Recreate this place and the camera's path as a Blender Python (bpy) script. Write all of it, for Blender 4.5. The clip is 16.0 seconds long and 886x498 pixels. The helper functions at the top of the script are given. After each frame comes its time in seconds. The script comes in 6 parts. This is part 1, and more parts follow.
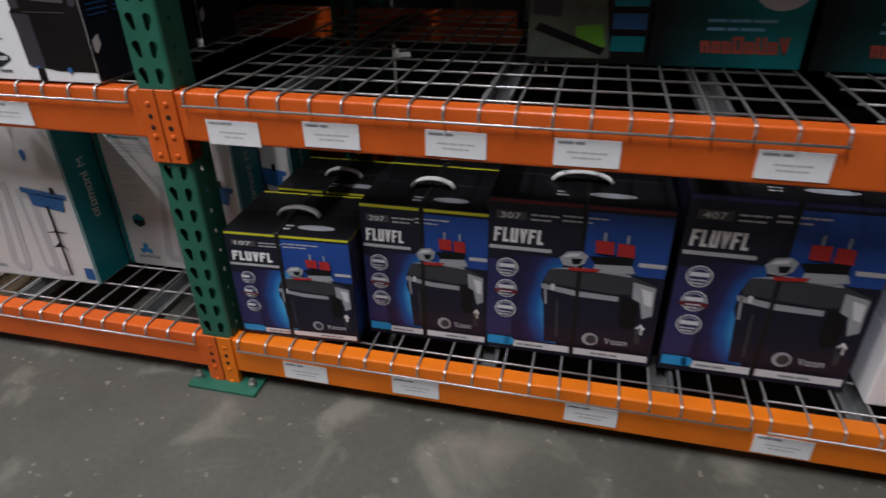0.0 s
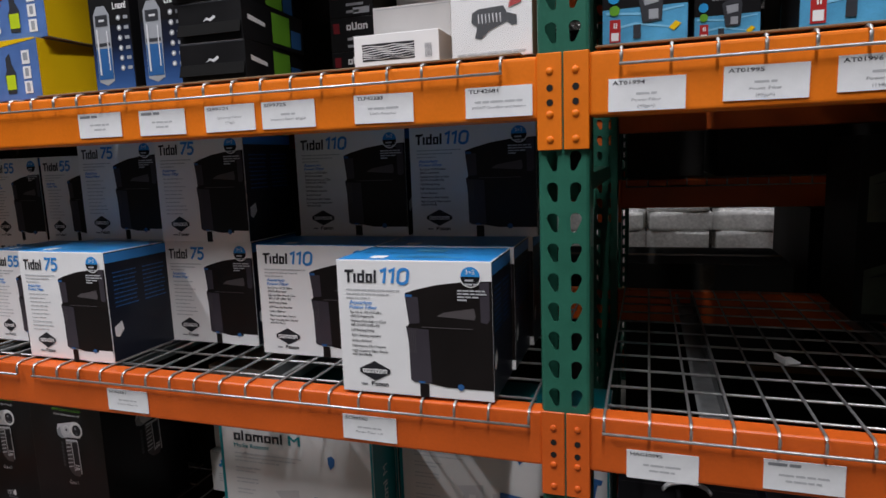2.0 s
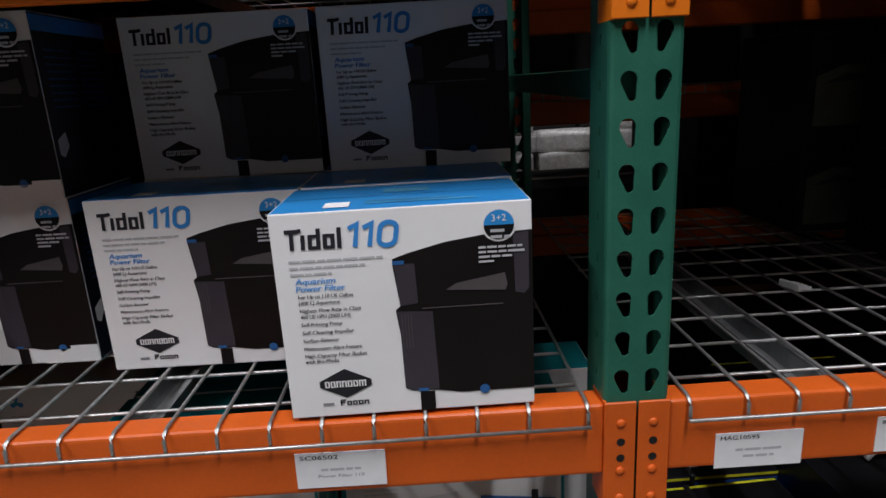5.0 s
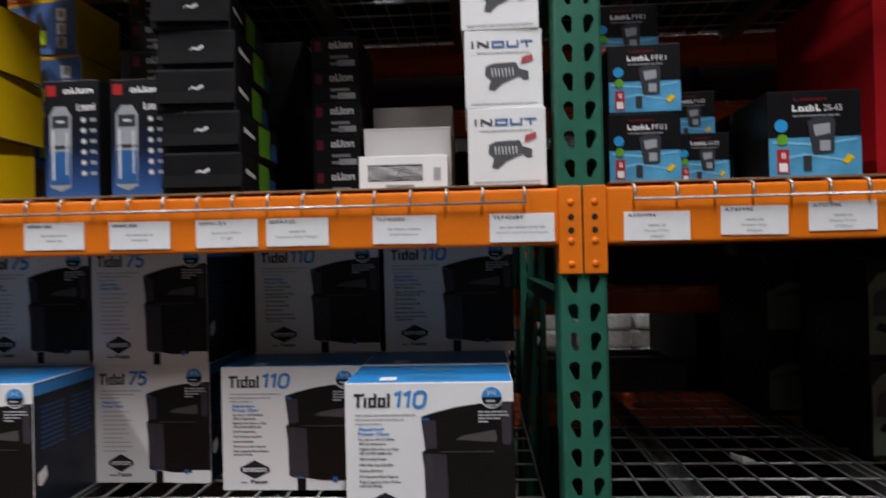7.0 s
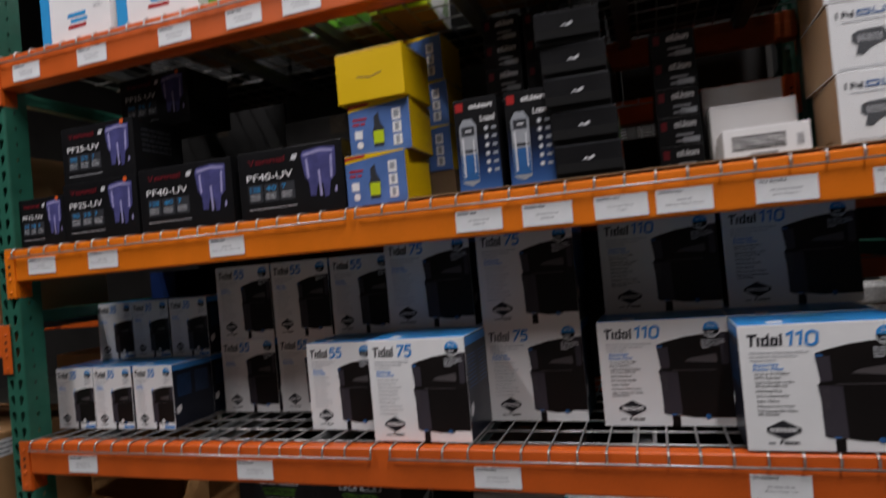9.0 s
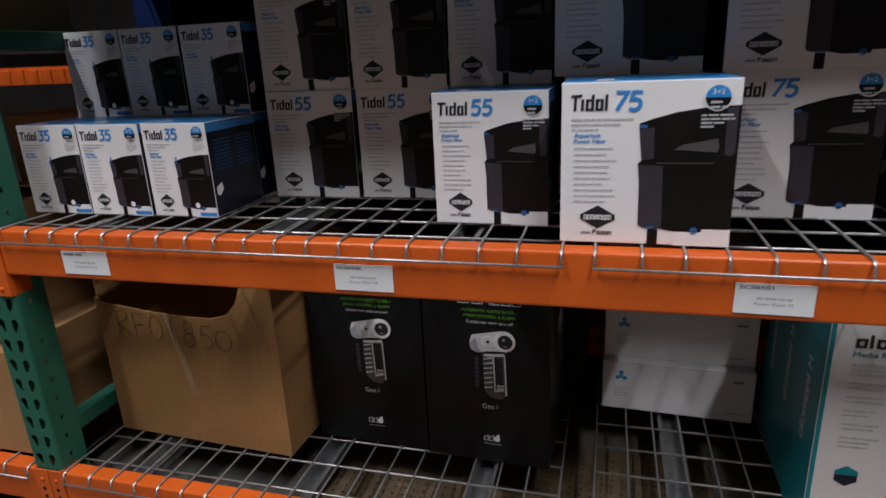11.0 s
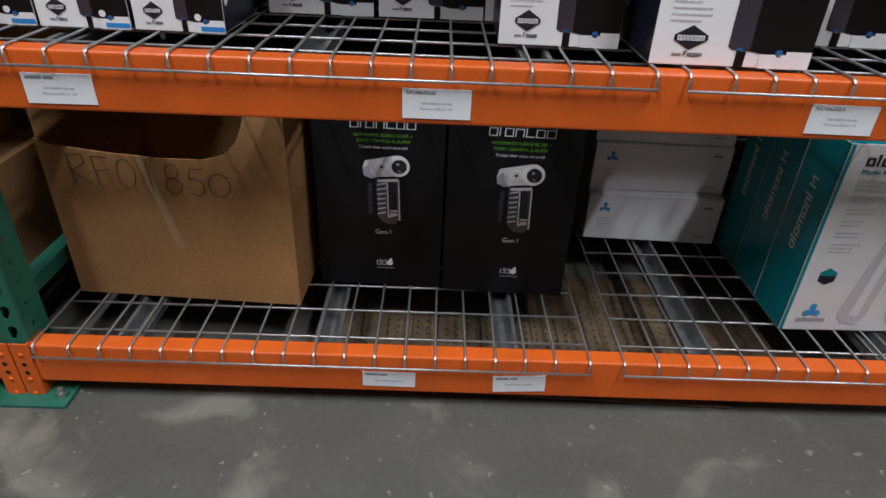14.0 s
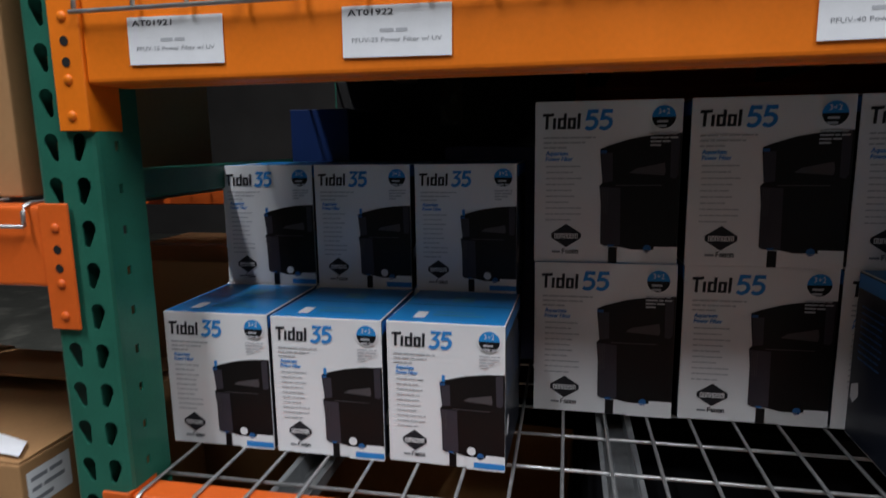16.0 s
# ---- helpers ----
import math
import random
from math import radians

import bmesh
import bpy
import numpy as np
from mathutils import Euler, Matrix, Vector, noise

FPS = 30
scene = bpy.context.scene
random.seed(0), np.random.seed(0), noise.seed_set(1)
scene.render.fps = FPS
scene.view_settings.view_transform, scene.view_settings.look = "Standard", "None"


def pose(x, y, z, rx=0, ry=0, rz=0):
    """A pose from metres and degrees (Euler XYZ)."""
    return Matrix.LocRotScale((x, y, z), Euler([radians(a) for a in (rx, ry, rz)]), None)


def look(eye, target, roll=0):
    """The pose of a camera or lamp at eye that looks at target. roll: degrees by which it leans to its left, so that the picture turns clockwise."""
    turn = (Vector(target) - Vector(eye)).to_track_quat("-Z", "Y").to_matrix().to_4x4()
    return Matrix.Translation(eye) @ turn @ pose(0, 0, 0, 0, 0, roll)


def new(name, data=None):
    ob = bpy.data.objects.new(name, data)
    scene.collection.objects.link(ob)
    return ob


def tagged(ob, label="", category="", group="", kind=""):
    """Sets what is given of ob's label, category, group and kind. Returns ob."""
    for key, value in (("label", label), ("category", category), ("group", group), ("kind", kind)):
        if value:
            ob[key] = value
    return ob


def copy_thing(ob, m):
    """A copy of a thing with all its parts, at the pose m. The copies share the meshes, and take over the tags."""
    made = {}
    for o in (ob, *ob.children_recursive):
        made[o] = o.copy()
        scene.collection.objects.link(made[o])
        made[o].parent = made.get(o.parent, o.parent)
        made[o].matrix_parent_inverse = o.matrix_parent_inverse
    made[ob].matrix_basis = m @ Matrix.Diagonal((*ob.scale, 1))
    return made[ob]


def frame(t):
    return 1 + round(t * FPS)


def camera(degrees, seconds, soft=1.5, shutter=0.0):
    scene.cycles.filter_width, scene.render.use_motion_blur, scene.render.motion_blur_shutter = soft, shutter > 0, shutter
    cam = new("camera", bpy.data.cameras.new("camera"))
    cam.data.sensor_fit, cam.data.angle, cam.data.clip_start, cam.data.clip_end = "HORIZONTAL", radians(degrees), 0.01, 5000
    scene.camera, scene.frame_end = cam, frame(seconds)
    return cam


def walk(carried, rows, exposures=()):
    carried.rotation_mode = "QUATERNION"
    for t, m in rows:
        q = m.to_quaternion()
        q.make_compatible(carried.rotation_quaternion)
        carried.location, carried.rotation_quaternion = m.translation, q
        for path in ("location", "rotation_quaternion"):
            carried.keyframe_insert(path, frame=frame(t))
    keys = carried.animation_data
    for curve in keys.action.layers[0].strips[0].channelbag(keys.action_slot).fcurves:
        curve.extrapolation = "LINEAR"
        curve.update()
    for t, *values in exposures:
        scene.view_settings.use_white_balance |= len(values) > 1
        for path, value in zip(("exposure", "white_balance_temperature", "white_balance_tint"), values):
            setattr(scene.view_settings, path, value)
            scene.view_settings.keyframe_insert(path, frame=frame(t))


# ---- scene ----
cam = camera(71.4, 16.0, shutter=0.3)
PATH = [
    (0, (0.842, -1.041, 1.08), (0.42, 0.642, 0.086), -1.0),
    (0.5, (0.666, -0.954, 1.068), (0.061, 0.666, 0.063), -1.3),
    (1, (0.481, -0.921, 1.143), (-0.288, 0.673, 0.21), -1.8),
    (1.5, (0.262, -0.997, 1.145), (-0.422, 0.779, 0.531), -2.9),
    (2, (0.13, -1.025, 1.199), (-0.497, 0.853, 0.911), -2.1),
    (2.5, (0.045, -0.927, 1.208), (-0.508, 0.971, 0.906), -3.3),
    (3, (-0.063, -0.793, 1.184), (-0.524, 1.113, 0.791), -1.4),
    (3.5, (-0.196, -0.695, 1.14), (-0.451, 1.227, 0.649), -3.2),
    (3.7, (-0.223, -0.666, 1.125), (-0.424, 1.253, 0.597), -3.2),
    (5.8, (-0.259, -0.741, 1.175), (-0.119, 1.191, 0.68), -2.8),
    (6, (-0.265, -0.824, 1.18), (-0.109, 1.116, 0.721), -2.6),
    (6.5, (-0.242, -0.962, 1.224), (-0.093, 1.021, 1.014), -2.9),
    (7, (-0.187, -1.089, 1.249), (-0.294, 0.908, 1.261), -1.3),
    (7.5, (-0.212, -1.177, 1.286), (-0.545, 0.782, 1.506), -2.6),
    (8, (-0.312, -1.305, 1.294), (-0.691, 0.631, 1.628), -3.7),
    (8.5, (-0.446, -1.42, 1.281), (-0.865, 0.513, 1.574), -5.0),
    (9, (-0.575, -1.399, 1.214), (-1.22, 0.494, 1.243), -5.1),
    (9.5, (-0.749, -1.265, 1.161), (-1.455, 0.589, 0.909), -4.7),
    (9.7, (-0.812, -1.225, 1.14), (-1.503, 0.629, 0.851), -3.3),
    (11.8, (-1.432, -0.901, 1.059), (-1.578, 0.908, 0.217), -1.1),
    (12, (-1.477, -0.918, 1.052), (-1.491, 0.874, 0.164), -0.2),
    (12.5, (-1.589, -0.969, 1.015), (-1.519, 0.769, 0.027), -1.5),
    (13, (-1.624, -0.989, 1.011), (-1.572, 0.737, 0.001), -0.9),
    (13.5, (-1.626, -0.995, 1.011), (-1.614, 0.705, -0.042), 1.7),
    (14, (-1.638, -0.99, 1.012), (-1.604, 0.721, -0.023), 2.6),
    (14.5, (-1.687, -0.942, 1.041), (-1.741, 0.852, 0.159), 2.7),
    (15, (-1.756, -0.789, 1.095), (-2.148, 1.063, 0.451), -0.7),
    (15.5, (-1.831, -0.672, 1.131), (-2.415, 1.191, 0.698), -0.9),
    (16, (-1.94, -0.624, 1.187), (-2.329, 1.309, 0.851), -0.8),
]
walk(cam, [(t, look(eye, target, roll)) for t, eye, target, roll in PATH], [(0, -0.03, 6500, 10), (2, -0.06, 6500, 10), (3.5, -0.06, 6500, 10), (6.0, -0.28, 6500, 10), (7, -0.16, 6600, 10), (8, -0.62, 6650, 12), (9, -0.55, 6700, 12), (9.7, -0.40, 6700, 12), (12, -0.14, 6300, 8), (13, -0.02, 6250, 7), (14, -0.02, 6250, 7), (15, -0.10, 6200, 7), (16, -0.16, 6200, 7)])

# ---- world and lights ----
world = bpy.data.worlds.new("world")
scene.world = world
world.use_nodes = True
world.node_tree.nodes["Background"].inputs[0].default_value = (1.0, 0.97, 0.93, 1)
world.node_tree.nodes["Background"].inputs[1].default_value = 0.002


def strip_lamp(x, y, z, power, length=2.4):
    data = bpy.data.lights.new("strip_lamp_light", "AREA")
    data.shape, data.size, data.size_y, data.energy = "RECTANGLE", 0.16, length, power
    data.color = (1.0, 0.985, 1.04)
    ob = new("strip_lamp_light", data)
    ob.location = (x, y, z - 0.03)
    return ob


AISLE_LAMPS = [(-3.40, -1.95), (0.30, -1.95)]
FAR_LAMPS = [(-1.2, 3.9), (1.9, 3.9)]
for lx, ly in AISLE_LAMPS:
    strip_lamp(lx, ly, 4.9, 190)
for lx, ly in FAR_LAMPS:
    strip_lamp(lx, ly, 4.9, 46)


# ---- materials ----
def mat(name, color, rough=0.5, metal=0.0, var=0.12, scale=30.0, bump=0.0, fine=400.0, rand=0.0, coat=0.0, spec=0.3):
    """A painted, printed or raw surface with variation at two scales."""
    m = bpy.data.materials.new(name)
    m.use_nodes = True
    nt = m.node_tree
    n, l = nt.nodes, nt.links
    b = n["Principled BSDF"]
    b.inputs["Roughness"].default_value = rough
    b.inputs["Metallic"].default_value = metal
    b.inputs["Coat Weight"].default_value = coat
    b.inputs["Specular IOR Level"].default_value = spec
    tc = n.new("ShaderNodeTexCoord")
    big = n.new("ShaderNodeTexNoise")
    big.inputs["Scale"].default_value = scale
    big.inputs["Detail"].default_value = 5
    small = n.new("ShaderNodeTexNoise")
    small.inputs["Scale"].default_value = fine
    small.inputs["Detail"].default_value = 3
    l.new(tc.outputs["Object"], big.inputs["Vector"])
    l.new(tc.outputs["Object"], small.inputs["Vector"])
    mix = n.new("ShaderNodeMath")
    mix.operation = "MULTIPLY_ADD"
    mix.inputs[1].default_value = 0.35
    l.new(small.outputs["Fac"], mix.inputs[0])
    l.new(big.outputs["Fac"], mix.inputs[2])
    ramp = n.new("ShaderNodeMapRange")
    ramp.inputs["From Min"].default_value, ramp.inputs["From Max"].default_value = 0.35, 1.0
    ramp.inputs["To Min"].default_value, ramp.inputs["To Max"].default_value = 1 - var, 1 + var
    l.new(mix.outputs[0], ramp.inputs["Value"])
    hsv = n.new("ShaderNodeHueSaturation")
    hsv.inputs["Color"].default_value = (*color, 1)
    value = ramp.outputs["Result"]
    if rand:
        info = n.new("ShaderNodeObjectInfo")
        r = n.new("ShaderNodeMapRange")
        r.inputs["To Min"].default_value, r.inputs["To Max"].default_value = 1 - rand, 1 + rand
        l.new(info.outputs["Random"], r.inputs["Value"])
        mul = n.new("ShaderNodeMath")
        mul.operation = "MULTIPLY"
        l.new(value, mul.inputs[0])
        l.new(r.outputs["Result"], mul.inputs[1])
        value = mul.outputs[0]
    l.new(value, hsv.inputs["Value"])
    l.new(hsv.outputs["Color"], b.inputs["Base Color"])
    rr = n.new("ShaderNodeMapRange")
    rr.inputs["To Min"].default_value, rr.inputs["To Max"].default_value = max(0.02, rough - 0.08), min(1, rough + 0.1)
    l.new(big.outputs["Fac"], rr.inputs["Value"])
    l.new(rr.outputs["Result"], b.inputs["Roughness"])
    if bump:
        bp = n.new("ShaderNodeBump")
        bp.inputs["Strength"].default_value = bump
        bp.inputs["Distance"].default_value = 0.002
        l.new(mix.outputs[0], bp.inputs["Height"])
        l.new(bp.outputs["Normal"], b.inputs["Normal"])
    return m


def concrete_mat():
    """Sealed grey slab with pale scuffs, stains and small pits."""
    m = bpy.data.materials.new("sealed concrete")
    m.use_nodes = True
    nt = m.node_tree
    n, l = nt.nodes, nt.links
    b = n["Principled BSDF"]
    tc = n.new("ShaderNodeTexCoord")

    def noise_tex(scale, detail, rough=0.6, distort=0.0):
        t = n.new("ShaderNodeTexNoise")
        t.inputs["Scale"].default_value, t.inputs["Detail"].default_value = scale, detail
        t.inputs["Roughness"].default_value, t.inputs["Distortion"].default_value = rough, distort
        l.new(tc.outputs["Object"], t.inputs["Vector"])
        return t.outputs["Fac"]

    def ramp(src, stops):
        r = n.new("ShaderNodeValToRGB")
        e = r.color_ramp.elements
        e[0].position, e[0].color = stops[0][0], (*stops[0][1], 1)
        e[1].position, e[1].color = stops[-1][0], (*stops[-1][1], 1)
        for p, c in stops[1:-1]:
            k = e.new(p)
            k.color = (*c, 1)
        l.new(src, r.inputs[0])
        return r.outputs["Color"]

    def blend(kind, fac, a, c):
        x = n.new("ShaderNodeMix")
        x.data_type, x.blend_type = "RGBA", kind
        if isinstance(fac, float):
            x.inputs[0].default_value = fac
        else:
            l.new(fac, x.inputs[0])
        l.new(a, x.inputs[6])
        l.new(c, x.inputs[7])
        return x.outputs[2]

    base = ramp(noise_tex(2.2, 8), [(0.3, (0.074, 0.075, 0.063)), (0.55, (0.100, 0.100, 0.084)), (0.75, (0.126, 0.125, 0.105))])
    grain = ramp(noise_tex(55, 6), [(0.3, (0.88, 0.88, 0.88)), (0.7, (1.07, 1.07, 1.07))])
    col = blend("MULTIPLY", 1.0, base, grain)
    scuff = ramp(noise_tex(4.5, 5, 0.55, 0.5), [(0.55, (0, 0, 0)), (0.68, (0.6, 0.6, 0.6))])
    pale = n.new("ShaderNodeRGB")
    pale.outputs[0].default_value = (0.25, 0.24, 0.20, 1)
    col = blend("MIX", scuff, col, pale.outputs[0])
    spots = ramp(noise_tex(38, 2, 0.4), [(0.69, (0, 0, 0)), (0.74, (0.8, 0.8, 0.8))])
    col = blend("MIX", spots, col, pale.outputs[0])
    l.new(col, b.inputs["Base Color"])
    rr = n.new("ShaderNodeMapRange")
    rr.inputs["To Min"].default_value, rr.inputs["To Max"].default_value = 0.38, 0.72
    l.new(noise_tex(9, 5), rr.inputs["Value"])
    l.new(rr.outputs["Result"], b.inputs["Roughness"])
    bp = n.new("ShaderNodeBump")
    bp.inputs["Strength"].default_value, bp.inputs["Distance"].default_value = 0.25, 0.002
    l.new(noise_tex(120, 4), bp.inputs["Height"])
    l.new(bp.outputs["Normal"], b.inputs["Normal"])
    return m


def fade_mat(name, stops, axis="Z", centre=None, radius=1.0, rough=0.32):
    """A print that fades from colour to colour up the box, or outwards from a point on its face. Stops in metres or in parts of the radius."""
    m = bpy.data.materials.new(name)
    m.use_nodes = True
    n, l = m.node_tree.nodes, m.node_tree.links
    b = n["Principled BSDF"]
    b.inputs["Roughness"].default_value = rough
    b.inputs["Specular IOR Level"].default_value = 0.3
    tc = n.new("ShaderNodeTexCoord")
    if centre:
        mp = n.new("ShaderNodeMapping")
        mp.vector_type = "POINT"
        mp.inputs["Scale"].default_value = (1 / radius, 0.0, 0.62 / radius)
        mp.inputs["Location"].default_value = (-centre[0] / radius, 0.0, -0.62 * centre[1] / radius)
        l.new(tc.outputs["Object"], mp.inputs["Vector"])
        ln = n.new("ShaderNodeVectorMath")
        ln.operation = "LENGTH"
        l.new(mp.outputs["Vector"], ln.inputs[0])
        fac = ln.outputs["Value"]
    else:
        sp = n.new("ShaderNodeSeparateXYZ")
        l.new(tc.outputs["Object"], sp.inputs[0])
        dv = n.new("ShaderNodeMath")
        dv.operation = "DIVIDE"
        dv.inputs[1].default_value = radius
        l.new(sp.outputs[axis], dv.inputs[0])
        fac = dv.outputs[0]
    nz = n.new("ShaderNodeTexNoise")
    nz.inputs["Scale"].default_value = 14
    l.new(tc.outputs["Object"], nz.inputs["Vector"])
    ad = n.new("ShaderNodeMath")
    ad.operation = "MULTIPLY_ADD"
    ad.inputs[1].default_value = 0.16
    l.new(nz.outputs["Fac"], ad.inputs[0])
    l.new(fac, ad.inputs[2])
    r = n.new("ShaderNodeValToRGB")
    e = r.color_ramp.elements
    e[0].position, e[0].color = stops[0][0], (*stops[0][1], 1)
    e[1].position, e[1].color = stops[-1][0], (*stops[-1][1], 1)
    for p, c in stops[1:-1]:
        e.new(p).color = (*c, 1)
    l.new(ad.outputs[0], r.inputs[0])
    l.new(r.outputs["Color"], b.inputs["Base Color"])
    return m


def film_mat():
    m = mat("clear shrink film", (0.9, 0.92, 0.93), 0.12)
    m.node_tree.nodes["Principled BSDF"].inputs["Alpha"].default_value = 0.07
    return m


M = dict(
    concrete=concrete_mat(),
    orange=mat("red orange rack paint", (0.66, 0.112, 0.012), 0.42, var=0.16, scale=9, bump=0.12, fine=160, rand=0.04, spec=0.4),
    amber=mat("yellow orange rack paint", (0.80, 0.185, 0.006), 0.42, var=0.14, scale=9, bump=0.12, fine=160, rand=0.03, spec=0.4),
    green=mat("green rack paint", (0.022, 0.125, 0.082), 0.42, var=0.22, scale=14, bump=0.12, fine=220, coat=0.1),
    wire=mat("galvanised wire", (0.52, 0.52, 0.51), 0.42, metal=0.85, var=0.2, scale=60),
    tube_grey=mat("faint grey print", (0.52, 0.51, 0.52), 0.38, var=0.08, scale=9),
    channel=mat("galvanised channel", (0.30, 0.31, 0.31), 0.45, metal=0.8, var=0.3, scale=25),
    steel=mat("zinc bolt", (0.5, 0.5, 0.48), 0.35, metal=0.9, var=0.2, scale=80),
    dark_hole=mat("dark steel inside", (0.012, 0.012, 0.012), 0.8),
    label=mat("white label paper", (0.82, 0.83, 0.84), 0.6, var=0.05, scale=40),
    ink=mat("black ink", (0.02, 0.02, 0.025), 0.5, var=0.05),
    grey_ink=mat("grey ink", (0.25, 0.26, 0.28), 0.5, var=0.05),
    pale_ink=mat("pale grey ink", (0.50, 0.51, 0.53), 0.5, var=0.05),
    white=mat("white coated board", (0.84, 0.84, 0.84), 0.32, var=0.04, scale=12, fine=300),
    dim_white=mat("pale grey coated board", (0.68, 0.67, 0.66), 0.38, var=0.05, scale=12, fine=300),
    blue=mat("bright blue print", (0.03, 0.27, 0.66), 0.3, var=0.05, scale=15),
    number=mat("mid blue print", (0.045, 0.26, 0.66), 0.32, var=0.05),
    navy=mat("dark navy print", (0.012, 0.015, 0.026), 0.3, var=0.2, scale=10),
    filter_black=mat("brown black print", (0.009, 0.007, 0.007), 0.36, var=0.2, scale=12, spec=0.25),
    filter_grey=mat("purple grey print", (0.046, 0.040, 0.050), 0.33, var=0.2, scale=12),
    filter_light=mat("soft grey print", (0.085, 0.075, 0.078), 0.33, var=0.15, scale=12),
    black=mat("black printed board", (0.007, 0.007, 0.008), 0.38, var=0.2, scale=12, spec=0.22),
    teal=mat("teal print", (0.004, 0.21, 0.24), 0.34, var=0.08, scale=10),
    teal_light=mat("light teal print", (0.05, 0.33, 0.45), 0.34, var=0.06),
    kraft=mat("brown corrugated board", (0.37, 0.205, 0.088), 0.72, var=0.16, scale=6, bump=0.15, fine=120),
    kraft_worn=mat("stained brown corrugated board", (0.33, 0.175, 0.066), 0.72, var=0.40, scale=3.2, bump=0.2, fine=90),
    lip=mat("matt black board", (0.008, 0.008, 0.008), 0.85, var=0.1, spec=0.1),
    kraft_dark=mat("dull brown board", (0.20, 0.125, 0.065), 0.75, var=0.2, scale=6, bump=0.15, fine=120),
    tape=mat("clear brown tape", (0.37, 0.23, 0.12), 0.15, var=0.1, scale=30),
    dark_tape=mat("dull brown tape", (0.05, 0.04, 0.03), 0.25, var=0.1, scale=30),
    marker=mat("faded marker", (0.075, 0.05, 0.03), 0.7, var=0.3),
    fl_navy=mat("deep violet blue print", (0.028, 0.030, 0.110), 0.3, var=0.25, scale=8),
    fl_dark=mat("black navy print", (0.012, 0.012, 0.026), 0.3, var=0.2, scale=8),
    cyan=mat("cyan glow print", (0.03, 0.32, 0.68), 0.3, var=0.1, scale=12),
    cyan_pale=mat("pale cyan print", (0.22, 0.55, 0.78), 0.3, var=0.1, scale=12),
    mid_blue=mat("royal blue print", (0.018, 0.068, 0.30), 0.3, var=0.15, scale=10),
    dull_blue=mat("dull dark blue board", (0.006, 0.020, 0.085), 0.4, var=0.15, scale=10),
    red=mat("red print", (0.42, 0.025, 0.025), 0.32, var=0.1),
    maroon=mat("maroon print", (0.14, 0.012, 0.018), 0.32, var=0.1),
    yellow_line=mat("yellow green print", (0.62, 0.62, 0.03), 0.32, var=0.05),
    canister=mat("charcoal print", (0.042, 0.045, 0.052), 0.3, var=0.2, scale=10),
    canister_light=mat("steel grey print", (0.34, 0.36, 0.39), 0.3, var=0.15, scale=10),
    canister_pale=mat("pale grey print", (0.68, 0.69, 0.71), 0.3, var=0.1, scale=10),
    white_plastic=mat("white plastic", (0.75, 0.75, 0.74), 0.35, var=0.03),
    strap=mat("black strapping", (0.010, 0.010, 0.011), 0.4),
    yellow=mat("yellow board", (0.78, 0.50, 0.006), 0.35, var=0.06, scale=8),
    lime=mat("lime board", (0.52, 0.66, 0.02), 0.34, var=0.06, scale=8),
    leaf=mat("leaf green print", (0.13, 0.36, 0.03), 0.34, var=0.2, scale=10),
    leaf_pale=mat("pale green print", (0.50, 0.66, 0.36), 0.34, var=0.15, scale=10),
    # tank photo print, darkened to carry the shade at the shelf back
    photo_shaded=mat("green photo print darkened as shade", (0.11, 0.13, 0.10), 0.32, var=0.45, scale=14),
    sky=mat("sky blue print", (0.08, 0.32, 0.54), 0.32, var=0.3, scale=18),
    shark_blue=mat("steel blue print", (0.03, 0.12, 0.32), 0.32, var=0.2, scale=10),
    photo_blue=mat("photo blue print", (0.09, 0.18, 0.44), 0.32, var=0.25, scale=14),
    violet=mat("violet print", (0.075, 0.075, 0.22), 0.3, var=0.5, scale=22),
    violet_pale=mat("pale violet print", (0.38, 0.36, 0.62), 0.3, var=0.25, scale=30),
    orange_print=mat("orange print", (0.75, 0.12, 0.02), 0.32, var=0.05),
    salmon=mat("salmon red board", (0.55, 0.10, 0.07), 0.36, var=0.1, scale=8),
    red_box=mat("red board", (0.40, 0.010, 0.016), 0.36, var=0.1, scale=8),
    # near-black: deep shade behind the goods is put into this colour
    dark_carton=mat("carton with shade in its colour", (0.013, 0.012, 0.011), 0.65, var=0.3, scale=5, rand=0.4),
    film=film_mat(),
    wall=mat("painted block wall", (0.06, 0.056, 0.052), 0.8, var=0.25, scale=2, bump=0.2, fine=60),
    roof=mat("roof deck", (0.10, 0.10, 0.10), 0.7, var=0.15, scale=2),
    tube=mat("lamp housing", (0.75, 0.75, 0.73), 0.4, var=0.04),
    debris=mat("dusty brown board", (0.14, 0.10, 0.06), 0.85, var=0.6, scale=16, bump=0.3, fine=90),
    pack=mat("white film wrapped pack", (0.72, 0.72, 0.70), 0.25, var=0.25, scale=25, bump=0.4, fine=50),
    cream_pack=mat("cream paper sack", (0.62, 0.50, 0.32), 0.5, var=0.2, scale=20),
)
M["blue_rise"] = fade_mat("blue to black fade print", [(0.10, (0.045, 0.12, 0.33)), (0.28, (0.020, 0.055, 0.17)), (0.50, (0.008, 0.012, 0.03)), (0.8, (0.006, 0.006, 0.007))], radius=0.228)
M["teal_fade"] = fade_mat("black to teal fade print", [(0.15, (0.005, 0.012, 0.014)), (0.55, (0.004, 0.09, 0.10)), (0.95, (0.006, 0.22, 0.24))], axis="X", radius=0.26)
M["leaf_fade"] = fade_mat("white to green fade print", [(0.10, (0.10, 0.34, 0.02)), (0.42, (0.22, 0.50, 0.06)), (0.62, (0.62, 0.74, 0.52)), (0.80, (0.76, 0.77, 0.77))], radius=0.24)
